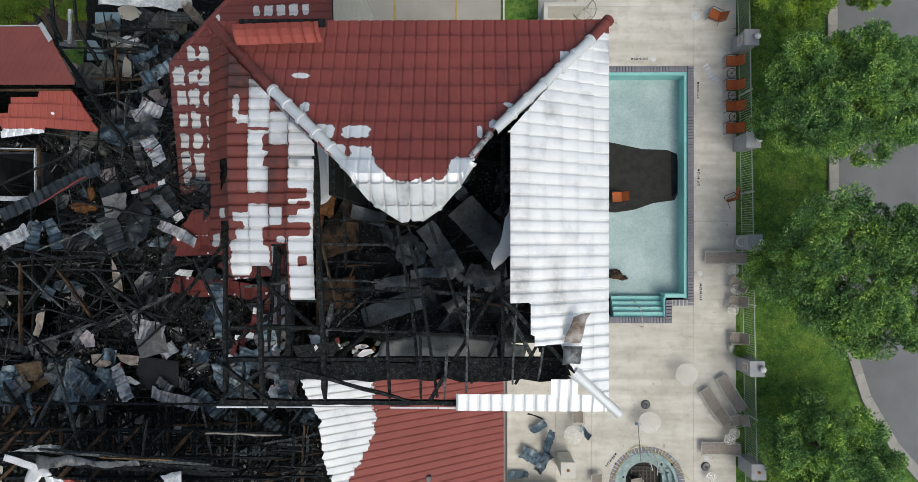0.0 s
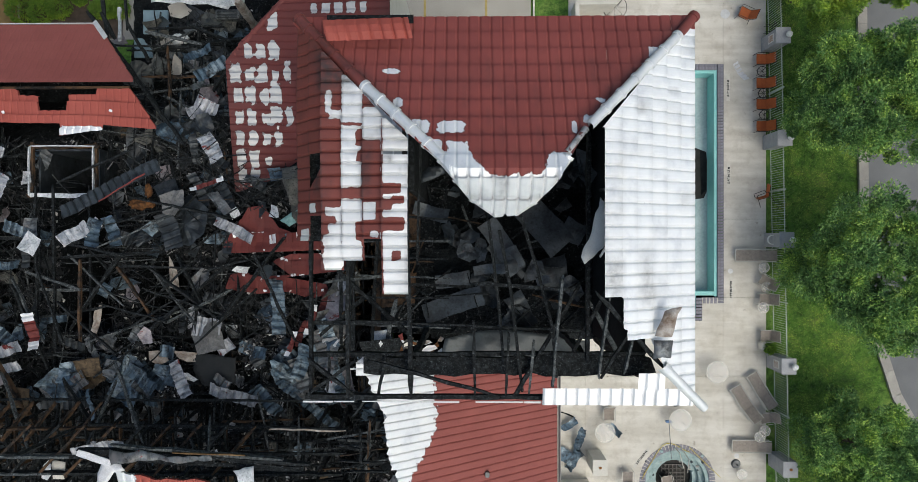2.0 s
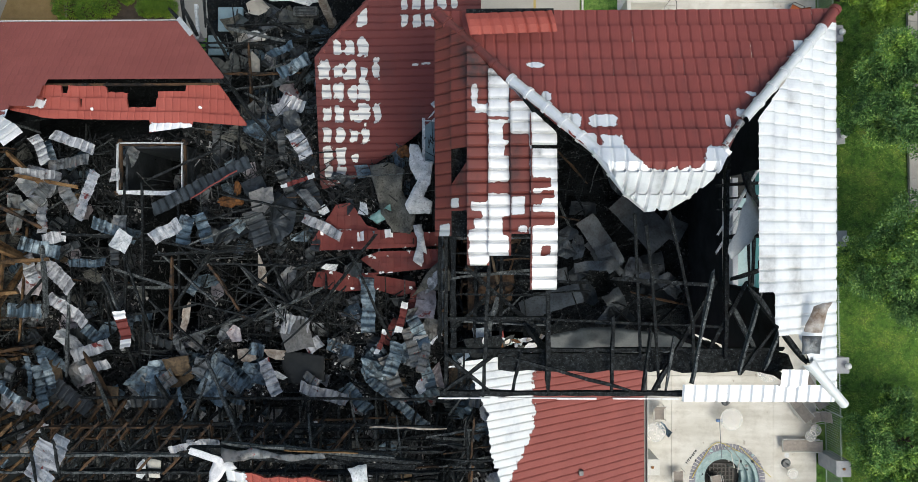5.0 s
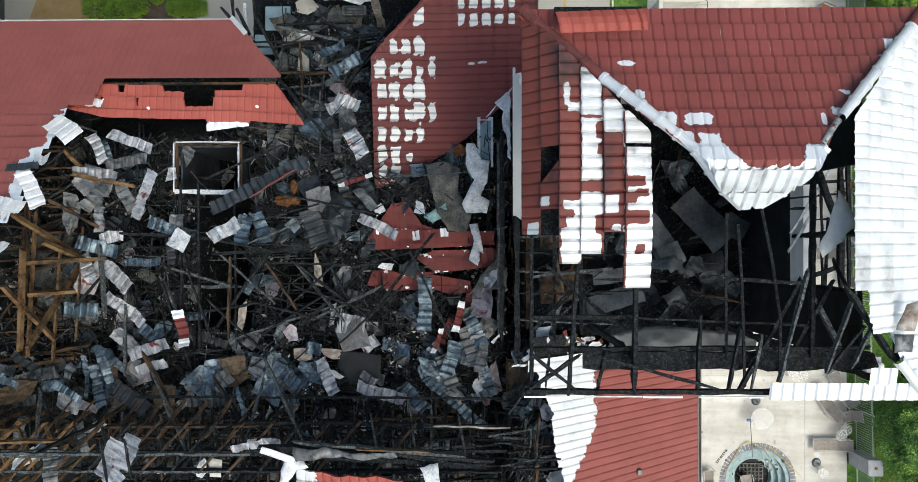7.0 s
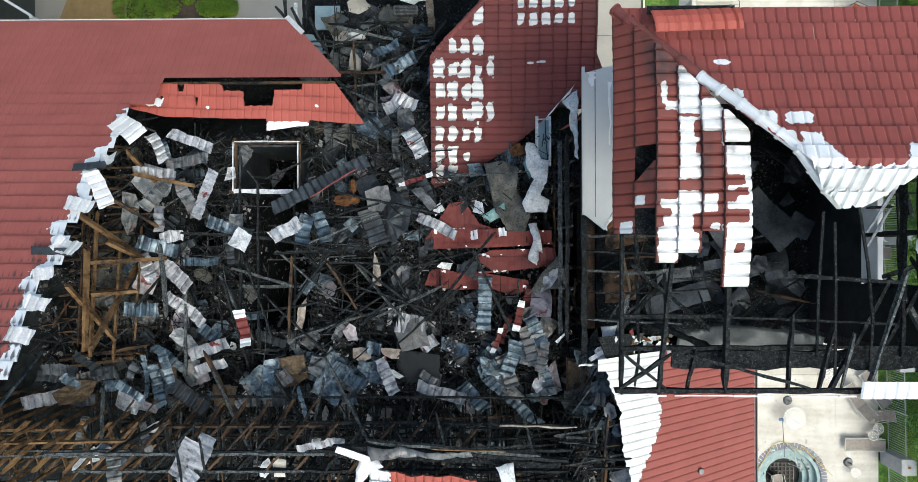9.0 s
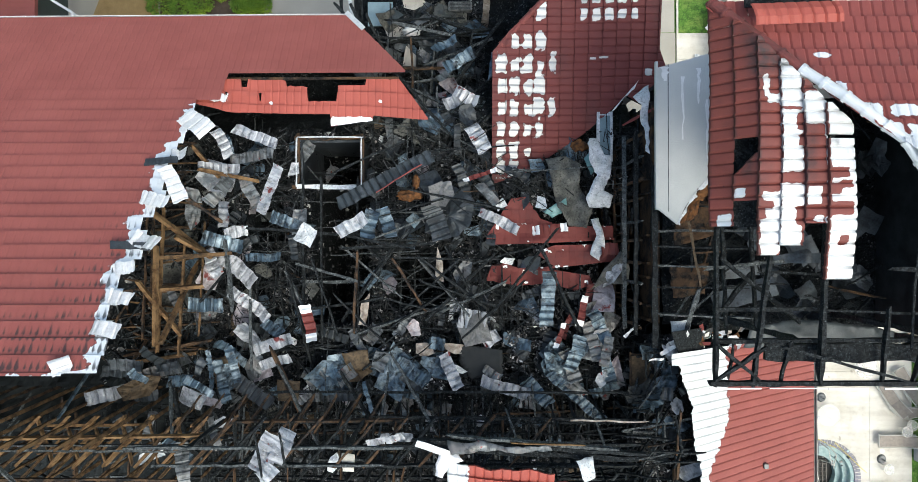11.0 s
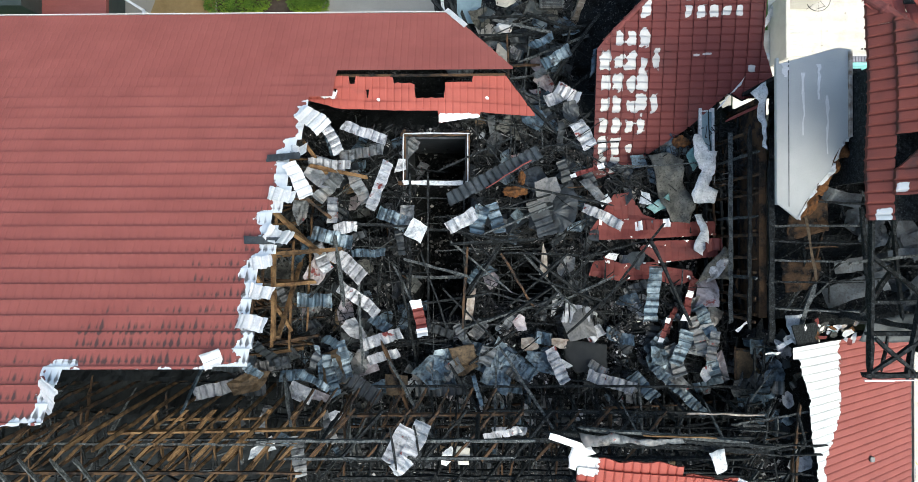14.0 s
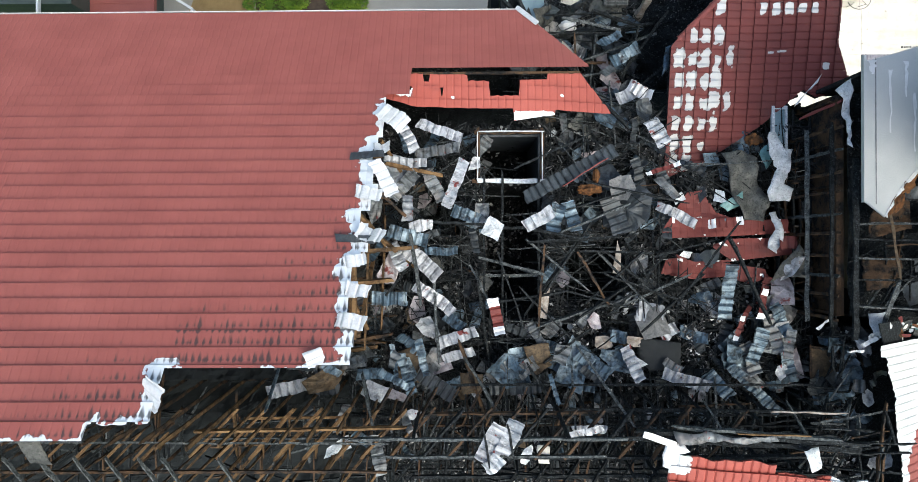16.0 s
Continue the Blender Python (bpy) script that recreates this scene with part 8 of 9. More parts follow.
for k in range(52):
    x, y = nb.uniform(-11.2, -7.9), nb.uniform(2.8, 7.4)
    if x < -10.2 and y < 6.2 - (x + 12.2) * 1.45:
        continue
    material = nb.choice((GREY, SLATE, DARKM, DARKM, SLATE, DARKM, FELT))
    me = shard(nb.uniform(0.35, 0.9), nb.uniform(0.25, 0.6), 5000 + k, material)
    me.name = "board_scrap" if material in (BROWN, FELT) else "sheet_scrap" if material in (SLATE, DARKM) else "metal_scrap"
    ob = new(me.name, me)
    ob.matrix_basis = pose(x, y, floor_height(x, y) + nb.uniform(0.2, 0.9), nb.uniform(-30, 30), nb.uniform(-30, 30), nb.uniform(0, 360))
    tagged(ob, "torn scrap of heat-stained roof metal", "scrap", "torn scraps")

# white bent flashing on the south fragment
fl = thing("white_flashing", "bent white ridge flashing on the south fragment", "flashing")
t = between((-9.7, -4.72, 20.95), (-8.95, -5.0, 20.9))
bm = bmesh.new()
box(bm, (-0.36, -0.07, 0), (0.40, 0.07, 0.03), t)
bmesh.ops.subdivide_edges(bm, edges=bm.edges[:], cuts=3)
for v in bm.verts:
    v.co += Vector((0.02 * noise.noise(v.co * 5), 0.03 * noise.noise(v.co * 4 + Vector((3, 0, 0))), 0.03 * noise.noise(v.co * 6)))
part("strip", bm, PALE, fl)
o = slab("flashing_end", [(-9.15, -4.95), (-8.75, -4.98), (-8.65, -5.15), (-8.9, -5.2), (-9.1, -5.5), (-9.25, -5.45), (-9.25, -5.2)], 20.92, PALE, "crumpled white flashing end", "flashing", 0.02, 0.12, 41)
slab("south_felt", [(-9.0, -4.7), (-8.5, -4.74), (-8.3, -4.68), (-7.7, -4.84), (-6.75, -4.8), (-6.7, -4.92), (-7.4, -4.98), (-8.2, -4.9), (-8.9, -4.98)], 20.95, GREY, "torn black roofing felt", "roofing felt", 0.02, 0.2, 42)
slab("ridge_scrap", [(-6.2, -5.1), (-5.8, -5.05), (-5.75, -5.5), (-6.0, -5.6)], 20.95, MEMW, "torn white ridge scrap", "flashing", 0.01, 0.2, 43)
slab("white_edge", [(-3.5, -2.35), (-3.05, -2.3), (-2.95, -2.8), (-3.35, -2.9)], 18.75, MEMW, "crumpled white roof edge", "flashing", 0.01, 0.3, 44)
slab("dark_flashing", [(-22.2, -4.1), (-21.9, -3.95), (-21.7, -4.3), (-21.5, -4.75), (-21.9, -4.65)], 23.1, FELT, "grey crumpled flashing at the roof edge", "flashing", 0.02, 0.1, 45)

# burnt west wall of the tower: studs and rails with their cladding gone, and joists under the torn roof
stud_wall = thing("stud_wall", "charred timber stud wall with its cladding burnt away", "wall", kind="structure")
frame_rnd = random.Random(77)
for k in range(10):
    y = 2.3 - 0.53 * k + frame_rnd.uniform(-0.06, 0.06)
    beam((-4.22, y, 15.4), (-4.2, y + frame_rnd.uniform(-0.05, 0.05), 18.9 - 0.03 * k), 0.06, 0.09, CHAR_ASH if k % 3 == 1 else CHAR_BROWN, "stud", seed=7100 + k, parent=stud_wall)
for k, (z, w) in enumerate(((15.9, 0.09), (17.2, 0.13), (18.5, 0.12))):
    beam((-4.3, -2.7, z), (-4.3, 2.45, z + 0.05), w, 0.07, (CHAR_BROWN, CHAR_ASH, CHAR)[k], "rail", seed=7130 + k, parent=stud_wall)
beam((-3.95, -2.95, 18.95), (-3.95, 1.5, 19.0), 0.16, 0.12, CHAR, "top_plate", seed=7140, parent=stud_wall)
for k, y in enumerate((0.55, -0.1, -0.47, -0.95, -1.5, -2.15)):
    beam((-3.95, y, 18.8), (-1.55, y + frame_rnd.uniform(-0.12, 0.12), 18.75 + frame_rnd.uniform(-0.08, 0.08)), 0.055, 0.1, CHAR_ASH if k % 2 else CHAR, "joist", seed=7150 + k, parent=stud_wall)
beam((-3.2, 0.3, 19.1), (-2.8, -1.45, 18.9), 0.07, 0.05, BROWN, "hanging_trim", seed=7160, parent=stud_wall)
beam((-2.85, -1.5, 18.95), (-3.15, -2.7, 18.7), 0.14, 0.08, CHAR_ASH, "rafter_stub", seed=7161, parent=stud_wall)


# ---- pool court ----
POOLWALL = plain("teal_pool_plaster", (0.28, 0.66, 0.63), (0.36, 0.75, 0.72), 1.5, 0.5)
POOLFLOOR = plain("dirty_pool_floor", (0.32, 0.45, 0.45), (0.50, 0.61, 0.61), 0.7, 0.55, 0, 0.3, 8)
TUBWALL = plain("dirty_tub_plaster", (0.20, 0.30, 0.29), (0.42, 0.52, 0.50), 3, 0.6, 0, 0.4, 18)
SLUDGE = plain("dark_sludge", (0.014, 0.014, 0.012), (0.035, 0.033, 0.028), 2.5, 0.8, 0, 0.5, 14)
COPING = plain("purple_grey_paver", (0.19, 0.185, 0.215), (0.31, 0.30, 0.335), 6, 0.8)
STEEL = plain("dark_bronze_tube", (0.03, 0.028, 0.027), (0.06, 0.056, 0.052), 5, 0.4, 0.5)
TUBE = plain("cream_tube", (0.50, 0.48, 0.43), (0.64, 0.61, 0.55), 5, 0.4)
ORANGE = plain("orange_sling", (0.42, 0.10, 0.025), (0.55, 0.145, 0.04), 6, 0.75, 0, 0.3, 120)
TAN = plain("brown_sling", (0.25, 0.215, 0.18), (0.36, 0.31, 0.265), 6, 0.75, 0, 0.3, 120)
FENCE = plain("pale_green_fence_paint", (0.42, 0.50, 0.42), (0.56, 0.62, 0.54), 3, 0.5)
BLUEP = plain("blue_plastic", (0.05, 0.12, 0.28), (0.09, 0.2, 0.4), 3, 0.4)
GLOBE = plain("white_globe", (0.8, 0.8, 0.79), (0.88, 0.88, 0.87), 3, 0.3)
RUST = plain("rust", (0.25, 0.10, 0.03), (0.4, 0.18, 0.06), 9, 0.85)
m, n_, l_, b_ = mat("frosted_table_glass", 0.35)
b_.inputs["Base Color"].default_value = (0.62, 0.60, 0.56, 1)
b_.inputs["Alpha"].default_value = 0.30
GLASS = m

pool = thing("swimming_pool", "drained rectangular pool with teal walls and dark sludge", "pool", place=(9.4, 3, 0))


def pool_part(name, bm, material, label="", under=None):
    o = part(name, bm, material, under or pool, label)
    if not under:
        o.matrix_parent_inverse = Matrix.Translation((-9.4, -3, 0))
    return o


D = -1.15
pool_part("basin_floor", boxes(((PX0 + 0.3, PY0, D - 0.1), (PX1 - 0.3, PY1 - 0.3, D))), POOLFLOOR)
pool_part("basin_wall", boxes(((PX0 + 0.1, PY0 + 0.05, D), (PX0 + 0.38, PY1 - 0.1, -0.1)), ((PX1 - 0.46, PY0 + 0.05, D), (PX1 - 0.3, PY1 - 0.1, -0.1)), ((PX0 + 0.38, PY1 - 0.46, D), (PX1 - 0.46, PY1 - 0.3, -0.1)), ((10.5, PY0 + 0.1, D), (PX1 - 0.46, PY0 + 0.3, -0.1))), POOLWALL)
# paver coping, one stone after another
stone = boxes(((-0.07, -0.155, -0.10), (0.07, 0.155, 0.012)))
bmesh.ops.bevel(stone, geom=stone.edges[:], offset=0.01, segments=1, affect="EDGES")
stone_me = bpy.data.meshes.new("coping_stone")
stone.to_mesh(stone_me)
stone.free()
stone_me.materials.append(COPING)


def coping(a, b):
    a, b = Vector(a), Vector(b)
    n = int((b - a).length / 0.155)
    turn = math.degrees(math.atan2(b.y - a.y, b.x - a.x))
    for k in range(n):
        o = new("coping_stone", stone_me)
        o.parent, o.matrix_parent_inverse = pool, Matrix.Translation((-9.4, -3, 0))
        o.matrix_basis = pose(*a.lerp(b, (k + 0.5) / n), 0, 0, turn)


coping((PX1 - 0.16, PY0 - 0.3, 0), (PX1 - 0.16, PY1, 0))
coping((PX0, PY1 - 0.15, 0), (PX1 - 0.34, PY1 - 0.15, 0))
coping((10.86, PY0 - 0.15, 0), (PX1 - 0.34, PY0 - 0.15, 0))
coping((10.69, -4.2, 0), (10.69, PY0 - 0.0, 0))
coping((7.2, -4.05, 0), (10.52, -4.05, 0))
coping((PX0 + 0.16, PY0, 0), (PX0 + 0.16, PY1 - 0.34, 0))
# entry steps
for k in range(4):
    pool_part("step", soft_box((7.9, -3.9 + 0.26 * k, D), (10.5, -3.62 + 0.26 * k, -0.2 - 0.2 * k), 0.015), POOLWALL)
    pool_part("step_edge", boxes(((7.92, -3.66 + 0.26 * k, -0.2 - 0.2 * k), (10.48, -3.63 + 0.26 * k, -0.196 - 0.2 * k))), DARKM)
pool_part("alcove_wall", boxes(((10.45, -3.9, D), (10.55, -2.9, -0.1)), ((7.6, -4.0, D), (10.5, -3.9, -0.1))), POOLWALL)
hr = bmesh.new()
for a, b in (((9.2, -4.35, 0), (9.2, -4.3, 0.85)), ((9.2, -4.3, 0.85), (9.05, -3.4, 0.8)), ((9.05, -3.4, 0.8), (8.95, -3.0, -0.7))):
    bar(hr, a, b, 0.022)
pool_part("handrail", hr, TUBE, "grab rail at the steps")
sl = bmesh.new()
sl.faces.new([sl.verts.new((x, y, D + 0.012)) for x, y in ((PX0 + 0.4, 5.35), (8.2, 5.15), (9.6, 4.85), (10.9, 4.8), (11.42, 4.6), (11.47, 4.2), (11.46, 2.5), (11.3, 2.15), (10.2, 2.0), (9.2, 1.65), (8.2, 1.5), (PX0 + 0.4, 1.55))])
pool_part("sludge", sl, SLUDGE, "dark dried sludge on the floor")
sl = bmesh.new()
sl.faces.new([sl.verts.new((x, y, D + 0.016)) for x, y in ((11.1, 4.7), (11.44, 4.5), (11.45, 2.6), (11.15, 2.3))])
pool_part("sludge_rim", sl, BLACK)
lump("charred_debris", (8.1, -1.75, -1.0), (0.45, 0.25, 0.1), CHAR_BROWN, "clump of charred debris on the pool floor", "debris", 14)
lump("charred_debris", (8.55, -1.95, -1.05), (0.25, 0.12, 0.06), CHAR_BROWN, "clump of charred debris on the pool floor", "debris", 15)


def words(text, place, turn, size, parent=None):
    """Painted depth marking: black letters on a white tile strip."""
    plate_w = size * 0.62 * len(text)
    mark = thing("depth_marker", "white depth marking tile strip with black letters", "depth marker", "pool depth markers", place=(0, 0, 0))
    mark.matrix_basis = pose(*place, 0, 0, turn)
    part("tile", boxes(((-plate_w / 2 - 0.04, -size * 0.55, 0.002), (plate_w / 2 + 0.04, size * 0.55, 0.008))), CREAM, mark)
    cu = bpy.data.curves.new("letters", "FONT")
    cu.offset = 0.007
    cu.body, cu.size, cu.align_x, cu.align_y = text, size, "CENTER", "CENTER"
    cu.materials.append(BLACK)
    o = new("letters", cu)
    o.parent, o.location = mark, (0, 0, 0.011)
    return mark


words("3 FT IN 0.9 M", (9.18, 9.32, 0), 180, 0.15)
words("3 FT IN 0.9 M", (12.17, 7.7, 0), 90, 0.15)
words("5 FT IN 1.5 M", (12.2, 3.25, 0), 90, 0.15)
words("3 FT IN 0.9 M", (12.31, -2.6, 0), 90, 0.15)
words("3 FT IN 0.9 M", (7.75, -11.2, 0), 52, 0.15)
for x, y in ((12.28, -1.65), (12.6, -11.1), (9.9, 9.3)):
    bm = bmesh.new()
    bmesh.ops.create_cone(bm, cap_ends=True, segments=24, radius1=0.13, radius2=0.13, depth=0.01)
    o = part("no_diving_disc", bm, WHITE)
    o.location = (x, y, 0.006)
    tagged(o, "round white no-diving tile in the deck", "deck tile", "deck tiles")

# hot tub
tub = thing("hot_tub", "round drained hot tub with teal steps and paver rim", "hot tub", place=tub_c)


def ring_mesh(r0, r1, z0, z1, n=48):
    bm = bmesh.new()
    prev, first = None, None
    for k in range(n + 1):
        t = 2 * math.pi * k / n
        c, s = math.cos(t), math.sin(t)
        cur = [bm.verts.new((r * c, r * s, z)) for r, z in ((r0, z0), (r0, z1), (r1, z1), (r1, z0))]
        if prev:
            for q in range(3):
                bm.faces.new((prev[q], cur[q], cur[q + 1], prev[q + 1]))
        prev = cur
    return bm


for k in range(64):
    o = new("coping_stone", stone_me)
    o.parent = tub
    t = 2 * math.pi * k / 64
    o.matrix_basis = pose(1.78 * math.cos(t), 1.78 * math.sin(t), 0.01, 0, 0, math.degrees(t) + 90)
part("tub_wall", ring_mesh(1.45, 1.66, -1.0, -0.05), TUBWALL, tub)
part("tub_step", ring_mesh(1.2, 1.45, -1.0, -0.35), TUBWALL, tub)
part("tub_seat", ring_mesh(0.95, 1.2, -1.0, -0.6), TUBWALL, tub)
bm = bmesh.new()
bmesh.ops.create_circle(bm, cap_ends=True, segments=40, radius=1.0)
o = part("tub_floor", bm, SLUDGE, tub)
o.location = (0, 0, -0.95)
part("grate", boxes(*[((-0.6 + 0.2 * q, -0.6, -0.9), (-0.56 + 0.2 * q, 0.6, -0.87)) for q in range(7)], *[((-0.6, -0.6 + 0.2 * q, -0.9), (0.6, -0.56 + 0.2 * q, -0.87)) for q in range(7)]), STEEL, tub, "dark floor grate")
hr = bmesh.new()
for a, b in (((-0.1, 1.75, 0), (-0.1, 1.7, 0.8)), ((-0.1, 1.7, 0.8), (0.15, 0.9, 0.6)), ((0.15, 0.9, 0.6), (0.2, 0.7, -0.5)), ((0.1, 1.9, 0), (0.45, 1.3, 0.5)), ((0.45, 1.3, 0.5), (0.5, 0.5, 0.1))):
    bar(hr, a, b, 0.022)
part("handrail", hr, TUBE, tub, "bent grab rail")


YELLOW_TAPE = plain("yellow_plastic", (0.55, 0.45, 0.06), (0.7, 0.58, 0.12), 4, 0.5)


def tube_frame(points, r, material, parent, name="frame"):
    bm = bmesh.new()
    for a, b in zip(points, points[1:]):
        bar(bm, a, b, r, 7)
    return part(name, bm, material, parent)


def sling(points, half, material, parent, name, thick=0.012):
    """Fabric drawn along a profile of (x, z), half as wide to each side."""
    bm = bmesh.new()
    rows = []
    for x, z in points:
        ys = (-half, -half / 3, half / 3, half)
        rows.append([bm.verts.new((x, y, z + 0.02 * (abs(y) / half) ** 2)) for y in ys] + [bm.verts.new((x, y, z - thick + 0.02 * (abs(y) / half) ** 2)) for y in ys[::-1]])
    for a, b in zip(rows, rows[1:]):
        for q in range(8):
            bm.faces.new((a[q], a[(q + 1) % 8], b[(q + 1) % 8], b[q]))
    for row in (rows[0], rows[-1]):
        for q in range(3):
            bm.faces.new((row[q], row[q + 1], row[6 - q], row[7 - q]))
    bmesh.ops.recalc_face_normals(bm, faces=bm.faces[:])
    return part(name, bm, material, parent)


def arm_chair(place, turn, fabric, tube, label, group, tip=(0, 0)):
    """Sling armchair that faces +x."""
    ob = thing("patio_chair", label, "chair", group)
    for s in (-1, 1):
        y = 0.29 * s
        tube_frame([(0.32, y, 0), (0.30, y, 0.62), (-0.25, y, 0.64), (-0.40, y, 0.0)], 0.014, tube, ob, "side_frame")
        tube_frame([(0.28, y * 0.93, 0.40), (-0.22, y * 0.93, 0.36), (-0.48, y * 0.93, 0.92)], 0.014, tube, ob, "seat_rail")
    tube_frame([(-0.48, -0.27, 0.92), (-0.48, 0.27, 0.92)], 0.014, tube, ob, "top_rail")
    tube_frame([(0.28, -0.27, 0.40), (0.28, 0.27, 0.40)], 0.014, tube, ob, "front_rail")
    sling([(0.30, 0.41), (0.1, 0.385), (-0.1, 0.365), (-0.21, 0.375)], 0.25, fabric, ob, "seat")
    sling([(-0.21, 0.385), (-0.27, 0.5), (-0.37, 0.72), (-0.47, 0.91)], 0.25, fabric, ob, "backrest")
    ob.matrix_basis = pose(*place, tip[0], tip[1], turn)
    return ob


def lounger(place, turn, label, back=0.45):
    """Sling sun lounger, head towards +x."""
    ob = thing("sun_lounger", label, "sun lounger", "poolside loungers")
    for s in (-1, 1):
        y = 0.32 * s
        tube_frame([(-1.0, y, 0.32), (0.25, y, 0.32), (0.85, y, 0.32)], 0.028, TUBE, ob, "side_rail")
        tube_frame([(0.25, y * 0.94, 0.33), (0.9, y * 0.94, 0.33 + back)], 0.026, TUBE, ob, "back_rail")
        for x in (-0.8, 0.6):
            tube_frame([(x, y, 0.32), (x - 0.06, y, 0)], 0.016, TUBE, ob, "leg")
    tube_frame([(-1.0, -0.32, 0.32), (-1.0, 0.32, 0.32)], 0.026, TUBE, ob, "foot_rail")
    sling([(-0.97, 0.33), (-0.4, 0.315), (0.1, 0.315), (0.25, 0.335)], 0.265, TAN, ob, "seat")
    sling([(0.25, 0.345), (0.5, 0.35 + back * 0.38), (0.9, 0.355 + back)], 0.255, TAN, ob, "backrest")
    ob.matrix_basis = pose(*place, 0, 0, turn)
    return ob


def round_table(place, r, h, top, tube, label, group, spokes=False):
    ob = thing("round_table", label, "table", group, place=place)
    if spokes:
        bm = ring_mesh(r - 0.03, r, h - 0.02, h, 28)
        for k in range(4):
            t = math.pi * k / 4
            bar(bm, (-r * math.cos(t), -r * math.sin(t), h - 0.01), (r * math.cos(t), r * math.sin(t), h - 0.01), 0.008, 6)
        part("tabletop", bm, tube, ob)
    else:
        bm = bmesh.new()
        bmesh.ops.create_cone(bm, cap_ends=True, segments=36, radius1=r, radius2=r, depth=0.012)
        o = part("tabletop", bm, top, ob)
        o.location = (0, 0, h)
        part("rim", ring_mesh(r - 0.012, r + 0.012, h - 0.015, h + 0.012, 36), tube, ob)
    for k in range(4):
        t = math.pi / 4 + math.pi / 2 * k
        tube_frame([(r * 0.8 * math.cos(t), r * 0.8 * math.sin(t), h - 0.02), (r * 0.62 * math.cos(t), r * 0.62 * math.sin(t), 0)], 0.014, tube, ob, "leg")
    return ob


for y in (9.07, 7.86, 6.8, 5.7):
    arm_chair((13.75, y, 0), 180, ORANGE, STEEL, "orange sling patio chair with a dark frame by the fence", "orange poolside chairs")
arm_chair((12.9, 11.4, 0), 155, ORANGE, STEEL, "orange sling patio chair turned askew", "orange poolside chairs")
arm_chair((13.95, 1.75, 0.25), 200, ORANGE, STEEL, "orange patio chair tipped on its side", "orange poolside chairs", (80, 10))
arm_chair((8.25, 2.3, D), 185, ORANGE, STEEL, "orange sling chair standing in the drained pool", "orange poolside chairs")
for x, y in ((13.72, 8.46), (13.78, 7.34), (13.83, 6.25)):
    round_table((x, y, 0), 0.26, 0.45, GLASS, STEEL, "small dark wire side table between orange chairs", "side tables", True)
o = round_table((6.25, 11.65, 0), 0.62, 0.72, GLASS, STEEL, "round dark wire patio table", "patio tables", True)
tip = round_table((13.85, 10.6, 0.45), 0.36, 0.5, GLASS, STEEL, "dark side table tipped on its edge", "side tables", True)
tip.matrix_basis = pose(13.85, 10.6, 0.4, 0, 85, 0)
for x, y in ((11.38, -6.69), (9.54, -9.1)):
    round_table((x, y, 0), 0.56, 0.72, GLASS, TUBE, "round frosted glass patio table", "glass patio tables")
round_table((5.75, -9.75, 0), 0.5, 0.72, GLASS, TUBE, "round frosted glass patio table", "glass patio tables")
for x, y in ((13.8, -1.45), (13.78, -3.48), (13.85, -9.7), (13.95, -2.45), (13.6, -10.0), (12.7, -11.9)):
    round_table((x, y, 0), 0.27, 0.45, GLASS, TUBE, "small frosted glass side table", "glass side tables")
lounger((13.42, -0.84, 0), 0, "brown sling lounger beside the fence")
lounger((12.93, -8.36, 0), -58, "brown sling lounger standing askew")
lounger((13.74, -7.72, 0), -60, "brown sling lounger standing askew", 0.3)
lounger((13.25, -10.52, 0), 0, "brown sling lounger with a bent frame", 0.2)
for x, y, turn in ((13.9, -2.15, 150), (13.9, -3.05, 180), (13.95, -4.9, 180), (13.95, -9.05, 190), (6.0, -8.9, -90), (6.95, -12.1, 90), (9.2, -12.6, 100)):
    z = -0.9 if (Vector((x, y, 0)) - tub_c).length < 1.0 else 0
    arm_chair((x, y, z), turn, TAN, TUBE, "brown sling patio chair with a cream frame", "brown poolside chairs")
for x, y in ((9.5, -8.35), (12.55, -11.5)):
    b0 = thing("umbrella_base", "grey weighted umbrella base with a stub tube", "umbrella base", "umbrella bases", place=(x, y, 0))
    bm = bmesh.new()
    bmesh.ops.create_cone(bm, cap_ends=True, segments=28, radius1=0.24, radius2=0.18, depth=0.1)
    part("weight", bm, GREY, b0).location = (0, 0, 0.055)
    tube_frame([(0, 0, 0.1), (0, 0, 0.4)], 0.03, GREY, b0, "tube")
o = part("deck_lid", ring_mesh(0.0, 0.24, 0, 0.012, 28), WHITE)
o.location = (12.02, 11.5, 0)
tagged(o, "round white skimmer lid in the deck", "lid")
brush = thing("pool_brush", "blue pool brush on a long grey pole", "brush", place=(8.98, -9.2, 0))
tube_frame([(0, 0, 0.6), (0.15, -1.9, 0.5)], 0.02, GREY, brush, "pole")
part("head", soft_box((-0.16, -0.06, 0.5), (0.16, 0.06, 0.66), 0.02), BLUEP, brush)
bm = bmesh.new()
hose = [(13.95 + 0.22 * math.cos(t), -0.05 + 0.22 * math.sin(t), 1.0 + 0.004 * k) for k, t in enumerate([0.5 * q for q in range(38)])]
for a, b in zip(hose, hose[1:]):
    bar(bm, a, b, 0.02, 6)
hs = part("life_ring_hose", bm, WHITE)
tagged(hs, "coiled pale blue hose hung at a pillar", "hose")

